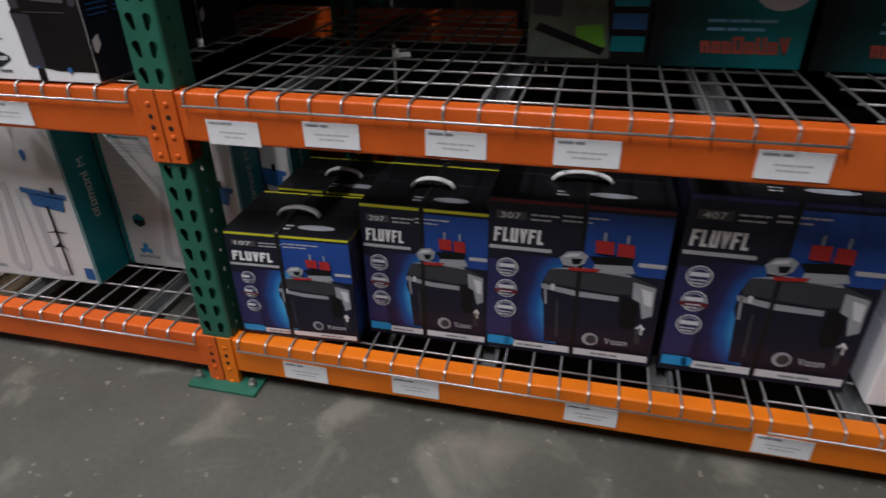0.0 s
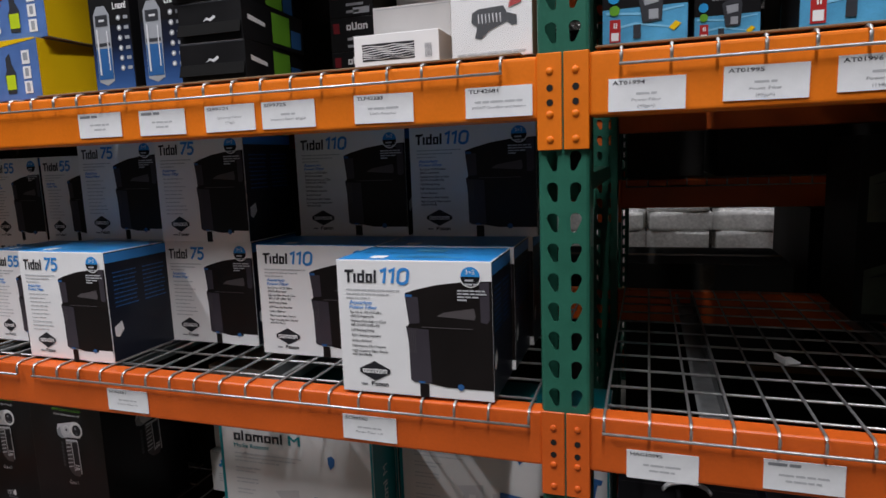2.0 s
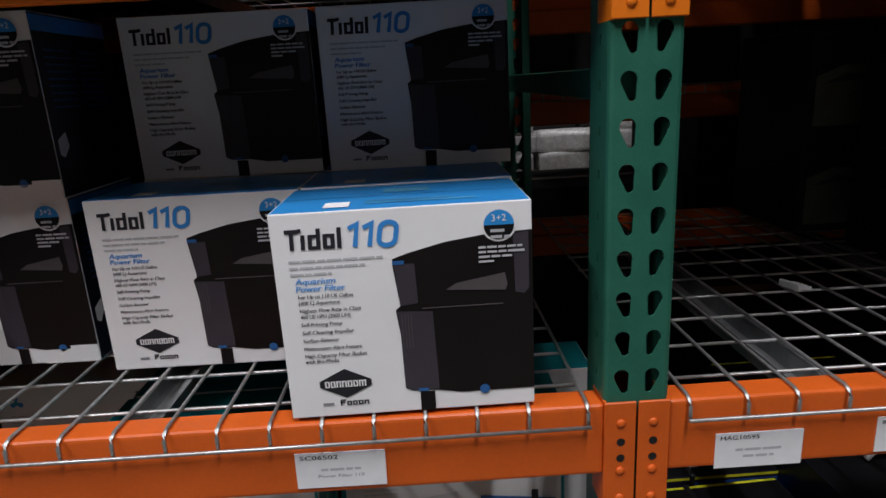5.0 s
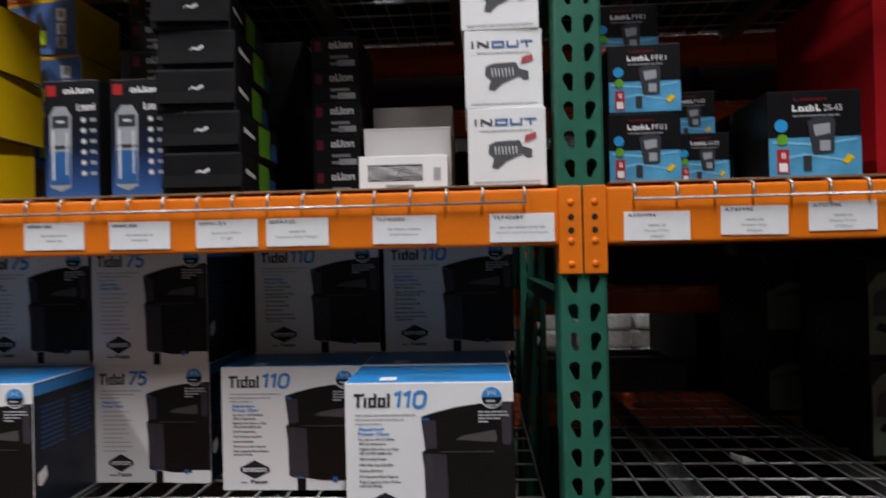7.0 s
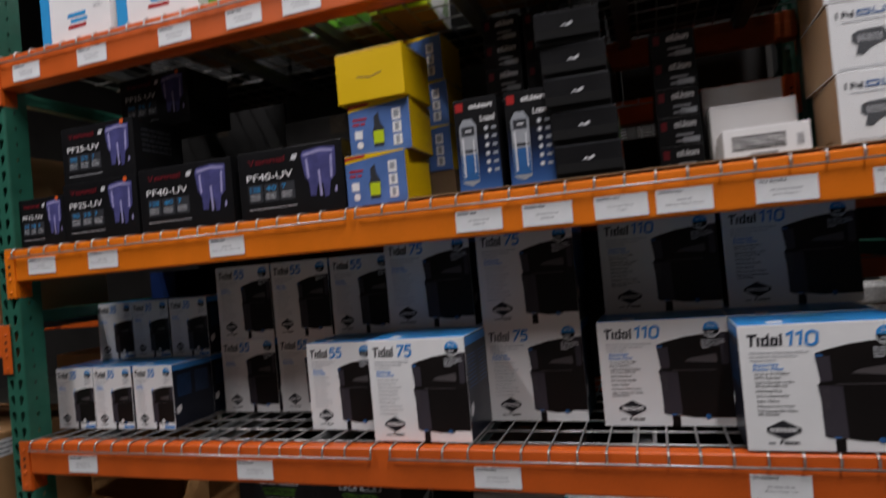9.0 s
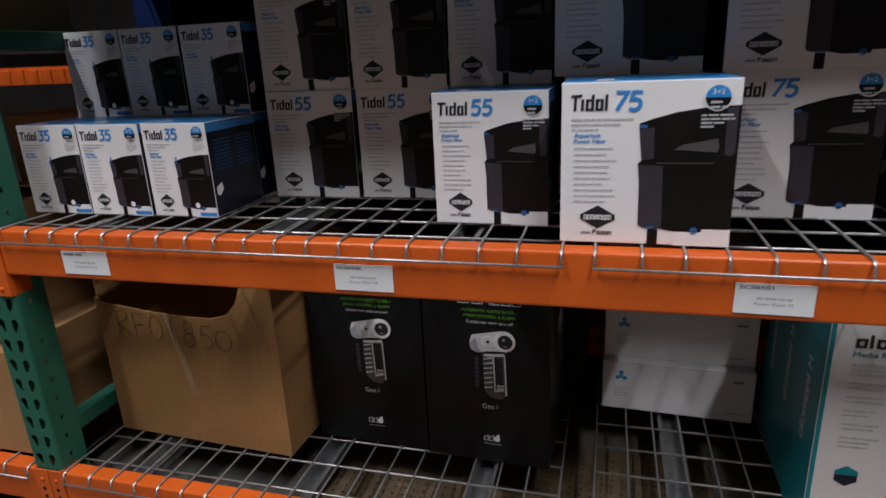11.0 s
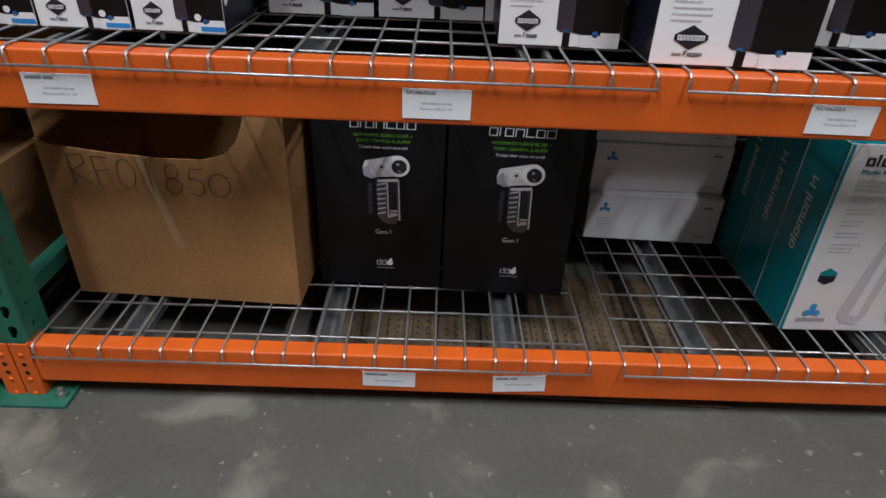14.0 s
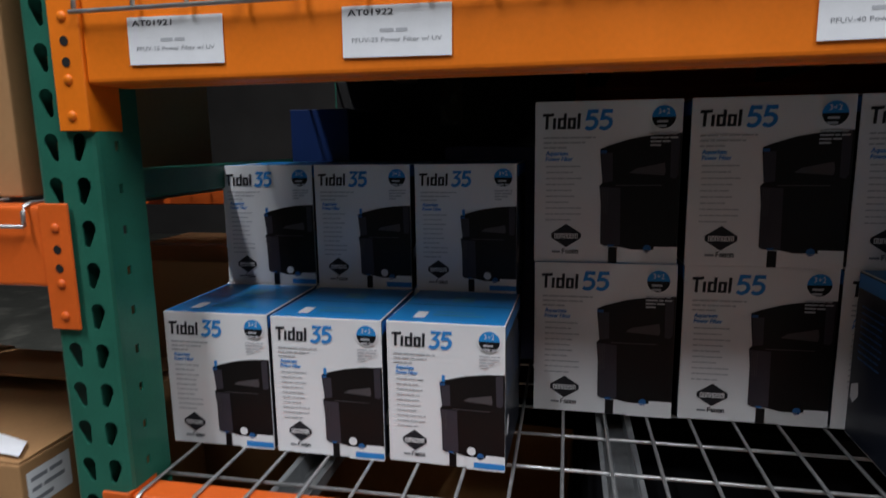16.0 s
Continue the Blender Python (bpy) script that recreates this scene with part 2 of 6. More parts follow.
glow = bpy.data.materials.new("lit diffuser")
glow.use_nodes = True
glow.node_tree.nodes["Principled BSDF"].inputs["Emission Color"].default_value = (1, 0.97, 0.92, 1)
glow.node_tree.nodes["Principled BSDF"].inputs["Emission Strength"].default_value = 6
M["glow"] = glow


# ---- mesh helpers ----
def mesh_of(name, bm, materials, smooth=False):
    me = bpy.data.meshes.new(name)
    bm.normal_update()
    bm.to_mesh(me)
    bm.free()
    for m in materials if isinstance(materials, (list, tuple)) else [materials]:
        me.materials.append(m)
    if smooth:
        for p in me.polygons:
            p.use_smooth = True
    return me


def part(name, bm, material, parent, label="", smooth=False):
    ob = new(name, mesh_of(name, bm, material, smooth))
    ob.parent = parent
    if label:
        ob["label"] = label
    return ob


def empty(name, m, label, category, group="", kind=""):
    ob = new(name)
    ob.matrix_basis = m
    ob.empty_display_size = 0.05
    return tagged(ob, label, category, group, kind)


def add_box(bm, x0, y0, z0, x1, y1, z1, bevel=0.0, segs=1, mats=None):
    """A block in bm. mats: slots for (front, back, left, right, top, bottom)."""
    v = [bm.verts.new(p) for p in ((x0, y0, z0), (x1, y0, z0), (x1, y1, z0), (x0, y1, z0), (x0, y0, z1), (x1, y0, z1), (x1, y1, z1), (x0, y1, z1))]
    order = ((0, 1, 5, 4), (2, 3, 7, 6), (3, 0, 4, 7), (1, 2, 6, 5), (4, 5, 6, 7), (3, 2, 1, 0))
    faces = []
    for k, q in enumerate(order):
        fc = bm.faces.new([v[i] for i in q])
        fc.material_index = mats[k] if mats else 0
        faces.append(fc)
    if bevel:
        edges = list({e for fc in faces for e in fc.edges})
        bmesh.ops.bevel(bm, geom=edges, offset=bevel, segments=segs, affect="EDGES", profile=0.6)
    return faces


def block(x0, y0, z0, x1, y1, z1, bevel=0.0, segs=1):
    bm = bmesh.new()
    add_box(bm, x0, y0, z0, x1, y1, z1, bevel, segs)
    return bm


def tube_path(bm, pts, r, sides=6):
    """A round bar along points."""
    rings = []
    for i, p in enumerate(pts):
        p = Vector(p)
        a = Vector(pts[max(0, i - 1)])
        b = Vector(pts[min(len(pts) - 1, i + 1)])
        d = (b - a).normalized()
        up = Vector((0, 0, 1)) if abs(d.z) < 0.9 else Vector((0, 1, 0))
        s = d.cross(up).normalized()
        u = s.cross(d).normalized()
        rings.append([bm.verts.new(p + r * (math.cos(2 * math.pi * k / sides) * s + math.sin(2 * math.pi * k / sides) * u)) for k in range(sides)])
    for a, b in zip(rings, rings[1:]):
        for k in range(sides):
            bm.faces.new((a[k], a[(k + 1) % sides], b[(k + 1) % sides], b[k]))
    bm.faces.new(rings[0][::-1])
    bm.faces.new(rings[-1])


def rod(pts, r, sides=6):
    bm = bmesh.new()
    tube_path(bm, pts, r, sides)
    bmesh.ops.recalc_face_normals(bm, faces=bm.faces)
    return bm


# ---- print helpers: flat ink on a box face ----
LIFT = 0.0005


def rect(x0, z0, x1, z1):
    return [(x0, z0), (x1, z0), (x1, z1), (x0, z1)]


def disc(cx, cz, r, n=20, a0=0.0, a1=360.0):
    full = abs(a1 - a0) >= 360
    return [(cx + r * math.cos(radians(a0 + (a1 - a0) * k / (n if full else n - 1))), cz + r * math.sin(radians(a0 + (a1 - a0) * k / (n if full else n - 1)))) for k in range(n)]


def face_map(side, w, d, h):
    """From (u, v) on a box face and a lift to the box's own axes; the box stands with its front lower left corner at 0."""
    return {
        "front": lambda u, v, k: (u, -k * LIFT, v),
        "right": lambda u, v, k: (w + k * LIFT, u, v),
        "left": lambda u, v, k: (-k * LIFT, d - u, v),
        "top": lambda u, v, k: (u, v, h + k * LIFT),
        "back": lambda u, v, k: (w - u, d + k * LIFT, v),
    }[side]


def ink(name, polys, material, parent, fm, lift=1, label="", split=False):
    """Flat print. split: each patch is a part of its own; else small marks stay joined as one."""
    if split:
        return [ink(name, [p], material, parent, fm, lift, label) for p in polys]
    bm = bmesh.new()
    for p in polys:
        bm.faces.new([bm.verts.new(fm(u, v, lift)) for u, v in p])
    ob = part(name, bm, material, parent, label)
    if len(polys) > 1:
        ob["kind"] = "stuff"
    return ob


TEXT = {}


def text_mesh(body, shear):
    if (body, shear) not in TEXT:
        cu = bpy.data.curves.new("writing", "FONT")
        cu.body, cu.size, cu.shear, cu.resolution_u = body, 1.0, shear, 2
        ob = bpy.data.objects.new("writing", cu)
        scene.collection.objects.link(ob)
        bpy.context.view_layer.update()
        me = bpy.data.meshes.new_from_object(ob.evaluated_get(bpy.context.evaluated_depsgraph_get()))
        bpy.data.objects.remove(ob)
        bpy.data.curves.remove(cu)
        pts = np.array([v.co[:] for v in me.vertices])
        TEXT[(body, shear)] = (pts, [list(p.vertices) for p in me.polygons])
        bpy.data.meshes.remove(me)
    return TEXT[(body, shear)]


def write(body, u, v, height, material, parent, fm, lift=2, width=None, shear=0.0, bold=0.0, name="writing"):
    """Words on a face: cap height in metres, lower left at (u, v), squeezed to width where given."""
    pts, polys = text_mesh(body, shear)
    k = height / 0.72
    x0, x1 = pts[:, 0].min(), pts[:, 0].max()
    kx = width / (x1 - x0) if width else k
    bm = bmesh.new()
    for off in ([0.0, bold * 0.5, bold] if bold else [0.0]):
        vs = [bm.verts.new(fm(u + (p[0] - x0) * kx + off, v + p[1] * k, lift + off * 60)) for p in pts]
        for q in polys:
            try:
                bm.faces.new([vs[i] for i in q])
            except ValueError:
                pass
    bmesh.ops.recalc_face_normals(bm, faces=bm.faces)
    ob = part(name, bm, material, parent)
    ob["kind"] = "stuff"
    return ob


def bent(cx, cy, rx, ry, a0, a1, n=9):
    return [(cx + rx * math.cos(radians(a0 + (a1 - a0) * k / n)), cy + ry * math.sin(radians(a0 + (a1 - a0) * k / n))) for k in range(n + 1)]


FIGURES = {
    "1": (0.50, [[(0.02, 0.76), (0.30, 0.93), (0.30, 0.0)]]),
    "0": (0.78, [bent(0.38, 0.69, 0.28, 0.25, 0, 180) + bent(0.38, 0.25, 0.28, 0.25, 180, 360) + [(0.66, 0.69)]]),
    "3": (0.72, [[(0.08, 0.93), (0.60, 0.93), (0.30, 0.56)] + bent(0.32, 0.28, 0.29, 0.28, 80, -140)]),
    "5": (0.72, [[(0.60, 0.93), (0.16, 0.93), (0.13, 0.55)] + bent(0.32, 0.29, 0.29, 0.29, 100, -140)]),
    "7": (0.70, [[(0.04, 0.93), (0.60, 0.93), (0.22, 0.0)]]),
}


def figure_signs(body, u, v, height, width, material, parent, fm, lift=2, weight=0.20, lean=0.16):
    """Thick slanted figures drawn as pen strokes with mitred bends."""
    total = sum(FIGURES[c][0] for c in body)
    kx = (width - lean * height) / total
    x = u
    half = weight * height / 2
    for c in body:
        bm = bmesh.new()
        for line in FIGURES[c][1]:
            p = [Vector((x + a * kx, v + b * height)) for a, b in line]
            p = [Vector((q.x + lean * (q.y - v), q.y)) for q in p]
            sides = []
            for i, q in enumerate(p):
                d0 = (q - p[i - 1]).normalized() if i else (p[1] - q).normalized()
                d1 = (p[i + 1] - q).normalized() if i + 1 < len(p) else d0
                m = d0 + d1
                m = m.normalized() if m.length > 0.2 else d1
                n = Vector((-m.y, m.x)) * min(half / max(0.5, m.dot(d1)), 1.7 * half)
                sides.append((q + n, q - n))
            for (a, b), (c1, d) in zip(sides, sides[1:]):
                bm.faces.new([bm.verts.new(fm(w.x, w.y, lift)) for w in (a, b, d, c1)])
        x += FIGURES[c][0] * kx
        bmesh.ops.recalc_face_normals(bm, faces=bm.faces)
        part("figure_sign", bm, material, parent)


def word_shape(pattern, u, v, height, width, material, parent, fm, lift=2, name="brand_mark", lean=0.0, heavy=1.0):
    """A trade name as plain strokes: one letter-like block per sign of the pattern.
    T: bar on a stem, i: low thin stroke, l: tall stroke, o: low ring, d: ring with a tall stroke, H: tall block, n: low arch, L: tall corner, V: tall wedge, U: tall cup."""
    step = {"T": 1.0, "i": 0.45, "l": 0.45, "o": 0.9, "d": 0.95, "H": 1.0, "n": 0.9, "L": 0.85, "V": 1.0, "U": 1.0, " ": 0.5, "m": 1.3, "N": 1.05, "O": 1.05}
    total = sum(step[c] for c in pattern)
    k = width / total
    x = u
    low, st = 0.72 * height, heavy * min(0.24 * k, 0.3 * height)
    out = []
    for c in pattern:
        a, b = x + 0.06 * k, x + (step[c] - 0.08) * k
        if c == "T":
            out += [rect(a, v + height - st, b, v + height), rect((a + b - st) / 2, v, (a + b + st) / 2, v + height - st)]
        elif c in "il":
            out += [rect(a, v, a + st, v + (low if c == "i" else height))]
        elif c in "od":
            t = low
            out += [rect(a, v, a + st, v + t), rect(a + st, v, b - st, v + st * 0.8), rect(a + st, v + t - st * 0.8, b - st, v + t), rect(b - st, v, b, v + (height if c == "d" else t))]
        elif c in "nm":
            out += [rect(a, v, a + st, v + low), rect(a + st, v + low - st, b - st, v + low), rect(b - st, v, b, v + low)]
            if c == "m":
                out += [rect((a + b - st) / 2, v, (a + b + st) / 2, v + low - st)]
        elif c == "N":
            out += [rect(a, v, a + st, v + height), rect(b - st, v, b, v + height), [(a + st, v + height), (a + st, v + height - 1.4 * st), (b - st, v), (b - st, v + 1.4 * st)]]
        elif c == "O":
            out += [rect(a, v, a + st, v + height), rect(a + st, v, b - st, v + st), rect(a + st, v + height - st, b - st, v + height), rect(b - st, v, b, v + height)]
        elif c == "L":
            out += [rect(a, v, a + st, v + height), rect(a + st, v, b, v + st)]
        elif c == "H":
            out += [rect(a, v, a + st, v + height), rect(a + st, v + height - st, b, v + height), rect(a + st, v + height * 0.42, b - st * 0.5, v + height * 0.42 + st)]
        elif c == "U":
            out += [rect(a, v, a + st, v + height), rect(a + st, v, b - st, v + st), rect(b - st, v, b, v + height)]
        elif c == "V":
            mid = (a + b) / 2
            out += [[(a, v + height), (a + st, v + height), (mid + st * 0.4, v), (mid - st * 0.4, v)], [(b - st, v + height), (b, v + height), (mid + st * 0.4, v), (mid - st * 0.4, v)][::1]]
        x += step[c] * k
    out = [[(p[0] + lean * (p[1] - v), p[1]) for p in q] for q in out]
    return ink(name, out, material, parent, fm, lift)


def lines(rows, u, v, height, material, parent, fm, lift=2, gap=0.5, name="small_print"):
    """Rows of writing too small to read: bars broken into word lengths."""
    rnd = random.Random(len(rows) * 7 + int(1000 * rows[0]))
    out = []
    for k, w in enumerate(rows):
        x, z = u, v - k * height * (1 + gap)
        while x < u + w - height:
            d = min(height * rnd.uniform(1.5, 4.5), u + w - x)
            out.append(rect(x, z, x + d, z + height * 0.62))
            x += d + height * 0.4
    return ink(name, out, material, parent, fm, lift)


def carton(name, w, d, h, mats, label, category, bevel=0.0016, group=""):
    """A closed box on an Empty at its front lower left corner. mats: front, back, left, right, top, bottom."""
    root = empty(name, Matrix.Identity(4), label, category, group)
    slots = []
    idx = []
    for m in mats:
        if m not in slots:
            slots.append(m)
        idx.append(slots.index(m))
    bm = bmesh.new()
    add_box(bm, 0, 0, 0, w, d, h, bevel, 2, idx)
    part("carton_body", bm, slots, root)
    return root


def tape_top(root, w, d, h):
    """Closed flaps with a strip of tape."""
    t = face_map("top", w, d, h)
    ink("tape", [rect(0.002, d * 0.5 - 0.025, w - 0.002, d * 0.5 + 0.025)], M["tape"], root, t, 1)
    ink("flap_gap", [rect(0.002, d * 0.5 - 0.001, w - 0.002, d * 0.5 + 0.001)], M["kraft_dark"], root, t, 2)
    f = face_map("front", w, d, h)
    ink("tape_end", [rect(w * 0.5 - 0.025, h * 0.82, w * 0.5 + 0.025, h - 0.002)], M["dark_tape"], root, f, 1)


def put(root, x, y, z, yaw=0.0, first=True):
    root.matrix_basis = pose(x, y, z, 0, 0, yaw)
    return root


# ---- plan ----
PITCH = 0.0508
BAY = 2.513
X_MAIN = 0.0
TOPS = [0.145, 0.755, 1.358, 1.967]
DECK = [t + 0.0032 for t in TOPS]
REAR = 1.067

# ---- building shell ----
bm = block(-9, -3.9, -0.12, 9, 7.0, 0.0)
tagged(new("floor", mesh_of("floor", bm, M["concrete"])), "sealed grey concrete slab with pale scuffs", "floor", kind="structure")
for nm, b in (("wall_south", (-9, -4.1, 0, 9, -3.9, 6.2)), ("wall_north", (-9, 7.0, 0, 9, 7.2, 6.2)), ("wall_west", (-9.2, -4.1, 0, -9, 7.2, 6.2)), ("wall_east", (9, -4.1, 0, 9.2, 7.2, 6.2))):
    tagged(new(nm, mesh_of(nm, block(*b), M["wall"])), "plain painted warehouse wall", "wall", kind="structure")
tagged(new("ceiling", mesh_of("ceiling", block(-9.2, -4.1, 6.2, 9.2, 7.2, 6.35), M["roof"])), "dull grey warehouse roof deck", "ceiling", kind="structure")


def strip_light(x, y, z):
    root = empty("strip_light", pose(x, y, z), "long white strip light hung over the aisle", "ceiling light", "aisle lights")
    part("housing", block(-0.10, -1.22, 0.0, 0.10, 1.22, 0.06, 0.01), M["tube"], root)
    part("diffuser", block(-0.08, -1.2, -0.02, 0.08, 1.2, -0.002, 0.006), M["glow"], root)
    for sx in (-0.9, 0.9):
        part("hanger", rod([(0, sx, 0.06), (0, sx, 6.2 - z)], 0.004), M["steel"], root)
    return root


for lx, ly in AISLE_LAMPS + FAR_LAMPS:
    strip_light(lx, ly, 4.92)


# ---- pallet rack ----
def teardrop(cx, cz, flip):
    """Keyhole slot: round and wide above, narrow below and leaning inwards."""
    out = []
    for a in range(-20, 201, 20):
        out.append((cx + 0.0095 * math.cos(radians(a)), cz + 0.006 + 0.0095 * math.sin(radians(a))))
    for a in range(200, 341, 28):
        out.append((cx + flip * 0.0038 + 0.0048 * math.cos(radians(a)), cz - 0.0125 + 0.0048 * math.sin(radians(a))))
    return out


def punched(width, cells, holes, thick, to3d):
    """A steel face with a hole pattern repeated up its height."""
    bm = bmesh.new()
    edges = []
    corners = [bm.verts.new((u, v, 0)) for u, v in ((0, 0), (width, 0), (width, PITCH), (0, PITCH))]
    loops = [corners] + [[bm.verts.new((u, v, 0)) for u, v in hole] for hole in holes]
    for lp in loops:
        for a, b in zip(lp, lp[1:] + lp[:1]):
            edges.append(bm.edges.new((a, b)))
    bmesh.ops.triangle_fill(bm, use_beauty=True, use_dissolve=False, edges=edges)
    verts = [v.co.copy() for v in bm.verts]
    index = {v: i for i, v in enumerate(bm.verts)}
    faces = [[index[v] for v in fc.verts] for fc in bm.faces]
    rims = [[index[v] for v in lp] for lp in loops[1:]]
    bm.free()
    vs, fs = [], []
    for c in range(cells):
        for back in (0.0, thick):
            base = len(vs)
            vs += [to3d(p.x, p.y + c * PITCH, back) for p in verts]
            fs += [[base + i for i in q] for q in faces]
        n0 = len(vs) - 2 * len(verts)
        for r in rims:
            for a, b in zip(r, r[1:] + r[:1]):
                fs.append([n0 + a, n0 + b, n0 + len(verts) + b, n0 + len(verts) + a])
    return vs, fs


POST_W, POST_D = 0.083, 0.076


def post_mesh(cells):
    c = 0.006
    fw = POST_W - 2 * c
    front = punched(fw, cells, [teardrop(0.0165, 0.0254, 1), teardrop(fw - 0.0165, 0.0254, -1)], 0.0022, lambda u, v, k: (u - fw / 2, k, v))
    sq = [[(0.024, 0.020), (0.031, 0.020), (0.031, 0.031), (0.024, 0.031)]]
    left = punched(POST_D - c, cells, sq, 0.0022, lambda u, v, k: (-POST_W / 2 + k, u + c, v))
    right = punched(POST_D - c, cells, sq, 0.0022, lambda u, v, k: (POST_W / 2 - k, u + c, v))
    vs, fs = [], []
    for a, b in (front, left, right):
        base = len(vs)
        vs += a
        fs += [[base + i for i in q] for q in b]
    me = bpy.data.meshes.new("post")
    me.from_pydata(vs, [], fs)
    bm = bmesh.new()
    bm.from_mesh(me)
    for sx in (-1, 1):
        q = [(sx * fw / 2, 0.0), (sx * (POST_W / 2 - 0.0018), 0.0018), (sx * POST_W / 2, c)]
        for (xa, ya), (xb, yb) in zip(q, q[1:]):
            bm.faces.new([bm.verts.new(p) for p in ((xa, ya, 0), (xb, yb, 0), (xb, yb, cells * PITCH), (xa, ya, cells * PITCH))])
        add_box(bm, min(sx * POST_W / 2, sx * (POST_W / 2 - 0.02)), POST_D - 0.0022, 0, max(sx * POST_W / 2, sx * (POST_W / 2 - 0.02)), POST_D, cells * PITCH)
    bmesh.ops.remove_doubles(bm, verts=bm.verts, dist=0.00005)
    bmesh.ops.recalc_face_normals(bm, faces=bm.faces)
    bpy.data.meshes.remove(me)
    return mesh_of("post", bm, M["green"])


CELLS = 62
POST = post_mesh(CELLS)


def upright_frame(x, y=0.004, label="dark green punched steel upright frame of a pallet rack"):
    root = empty("upright_frame", pose(x, y, 0), label, "rack upright", "rack uprights")
    for k, (py, rot) in enumerate(((0.0, 0), (REAR - 0.004, 180))):
        p = new("post", POST)
        p.parent = root
        p.matrix_basis = pose(0, py, -0.004, 0, 0, rot)
        s = 1 if k == 0 else -1
        y0 = -0.042 if k == 0 else REAR - 0.105
        fp = part("foot_plate", block(-0.088, y0, 0.0, 0.100, y0 + 0.147, 0.009, 0.0015), M["green"], root)
        for bx in (-0.07, 0.08):
            bm = bmesh.new()
            bmesh.ops.create_cone(bm, cap_ends=True, segments=6, radius1=0.011, radius2=0.011, depth=0.012, matrix=Matrix.Translation((bx, y0 + 0.03, 0.015)))
            bmesh.ops.create_cone(bm, cap_ends=True, segments=8, radius1=0.006, radius2=0.006, depth=0.02, matrix=Matrix.Translation((bx, y0 + 0.03, 0.022)))
            part("anchor_bolt", bm, M["steel"], fp)
    for k, z in enumerate((0.20, 1.12, 1.84, 2.56)):
        part("horizontal_brace", block(-0.018, POST_D - 0.006, z, 0.018, REAR - POST_D, z + 0.04, 0.002), M["green"], root)
        if k == 2:
            a, b = (POST_D, z + 0.06), (REAR - POST_D - 0.004, z + 0.62)
            bm = bmesh.new()
            d = Vector((0, b[0] - a[0], b[1] - a[1]))
            add_box(bm, -0.016, 0, -0.018, 0.016, d.length, 0.018, 0.002)
            bm.transform(Matrix.Translation((0, a[0], a[1])) @ Matrix.Rotation(math.atan2(d.z, d.y), 4, "X"))
            part("diagonal_brace", bm, M["green"], root)
    return root


def connector(parent, x, side, top, paint):
    """The bolted end plate of a beam, over the post's face. side: +1 when the post lies to its left."""
    x0, x1 = (x, x + side * 0.040)
    lo, hi = min(x0, x1), max(x0, x1)
    bm = block(lo, -0.0035, top - 0.151, hi, 0.0005, top + 0.003, 0.0012)
    plate = part("connector_plate", bm, paint, parent)
    bm = block(x1 - side * 0.0035, -0.0005, top - 0.151, x1, 0.05, top + 0.003)
    part("connector_return", bm, paint, parent)
    cx = x + side * 0.019
    for k, dz in enumerate((-0.026, -0.094, -0.134)):
        bm = bmesh.new()
        bmesh.ops.create_uvsphere(bm, u_segments=10, v_segments=6, radius=0.0062)
        bm.transform(Matrix.Translation((cx, -0.0035, top + dz)) @ Matrix.Diagonal((1, 0.55, 1, 1)))
        part("rivet", bm, paint, plate, smooth=True)
    for dz in (-0.052, -0.075):
        bm = bmesh.new()
        bmesh.ops.create_circle(bm, cap_ends=True, segments=12, radius=0.0055, matrix=Matrix.Translation((cx, -0.0041, top + dz)) @ Matrix.Rotation(radians(90), 4, "X"))
        part("bolt_hole", bm, M["dark_hole"], plate)


def shelf_beam(x, length, top, height=0.100, y=0.0, label="orange steel shelf beam with bolted ends", flip=False, depth=0.042, paint=None):
    """x: middle of the post to its left."""
    paint = paint or M["orange"]
    root = empty("shelf_beam", pose(x + (length if flip else 0), y, 0, 0, 0, 180 if flip else 0), label, "rack beam", "rack beams")
    bm = bmesh.new()
    a, b = POST_W / 2 - 0.001, length - POST_W / 2 + 0.001
    add_box(bm, a, 0.0, top - height, b, depth, top, 0.006, 3)
    add_box(bm, a + 0.002, depth, top - height, b - 0.002, depth + 0.02, top - 0.041, 0.003, 1)
    part("beam_body", bm, paint, root)
    connector(root, 0.0015, 1, top, paint)
    connector(root, length - 0.0015, -1, top, paint)
    return root


CROSS = {}


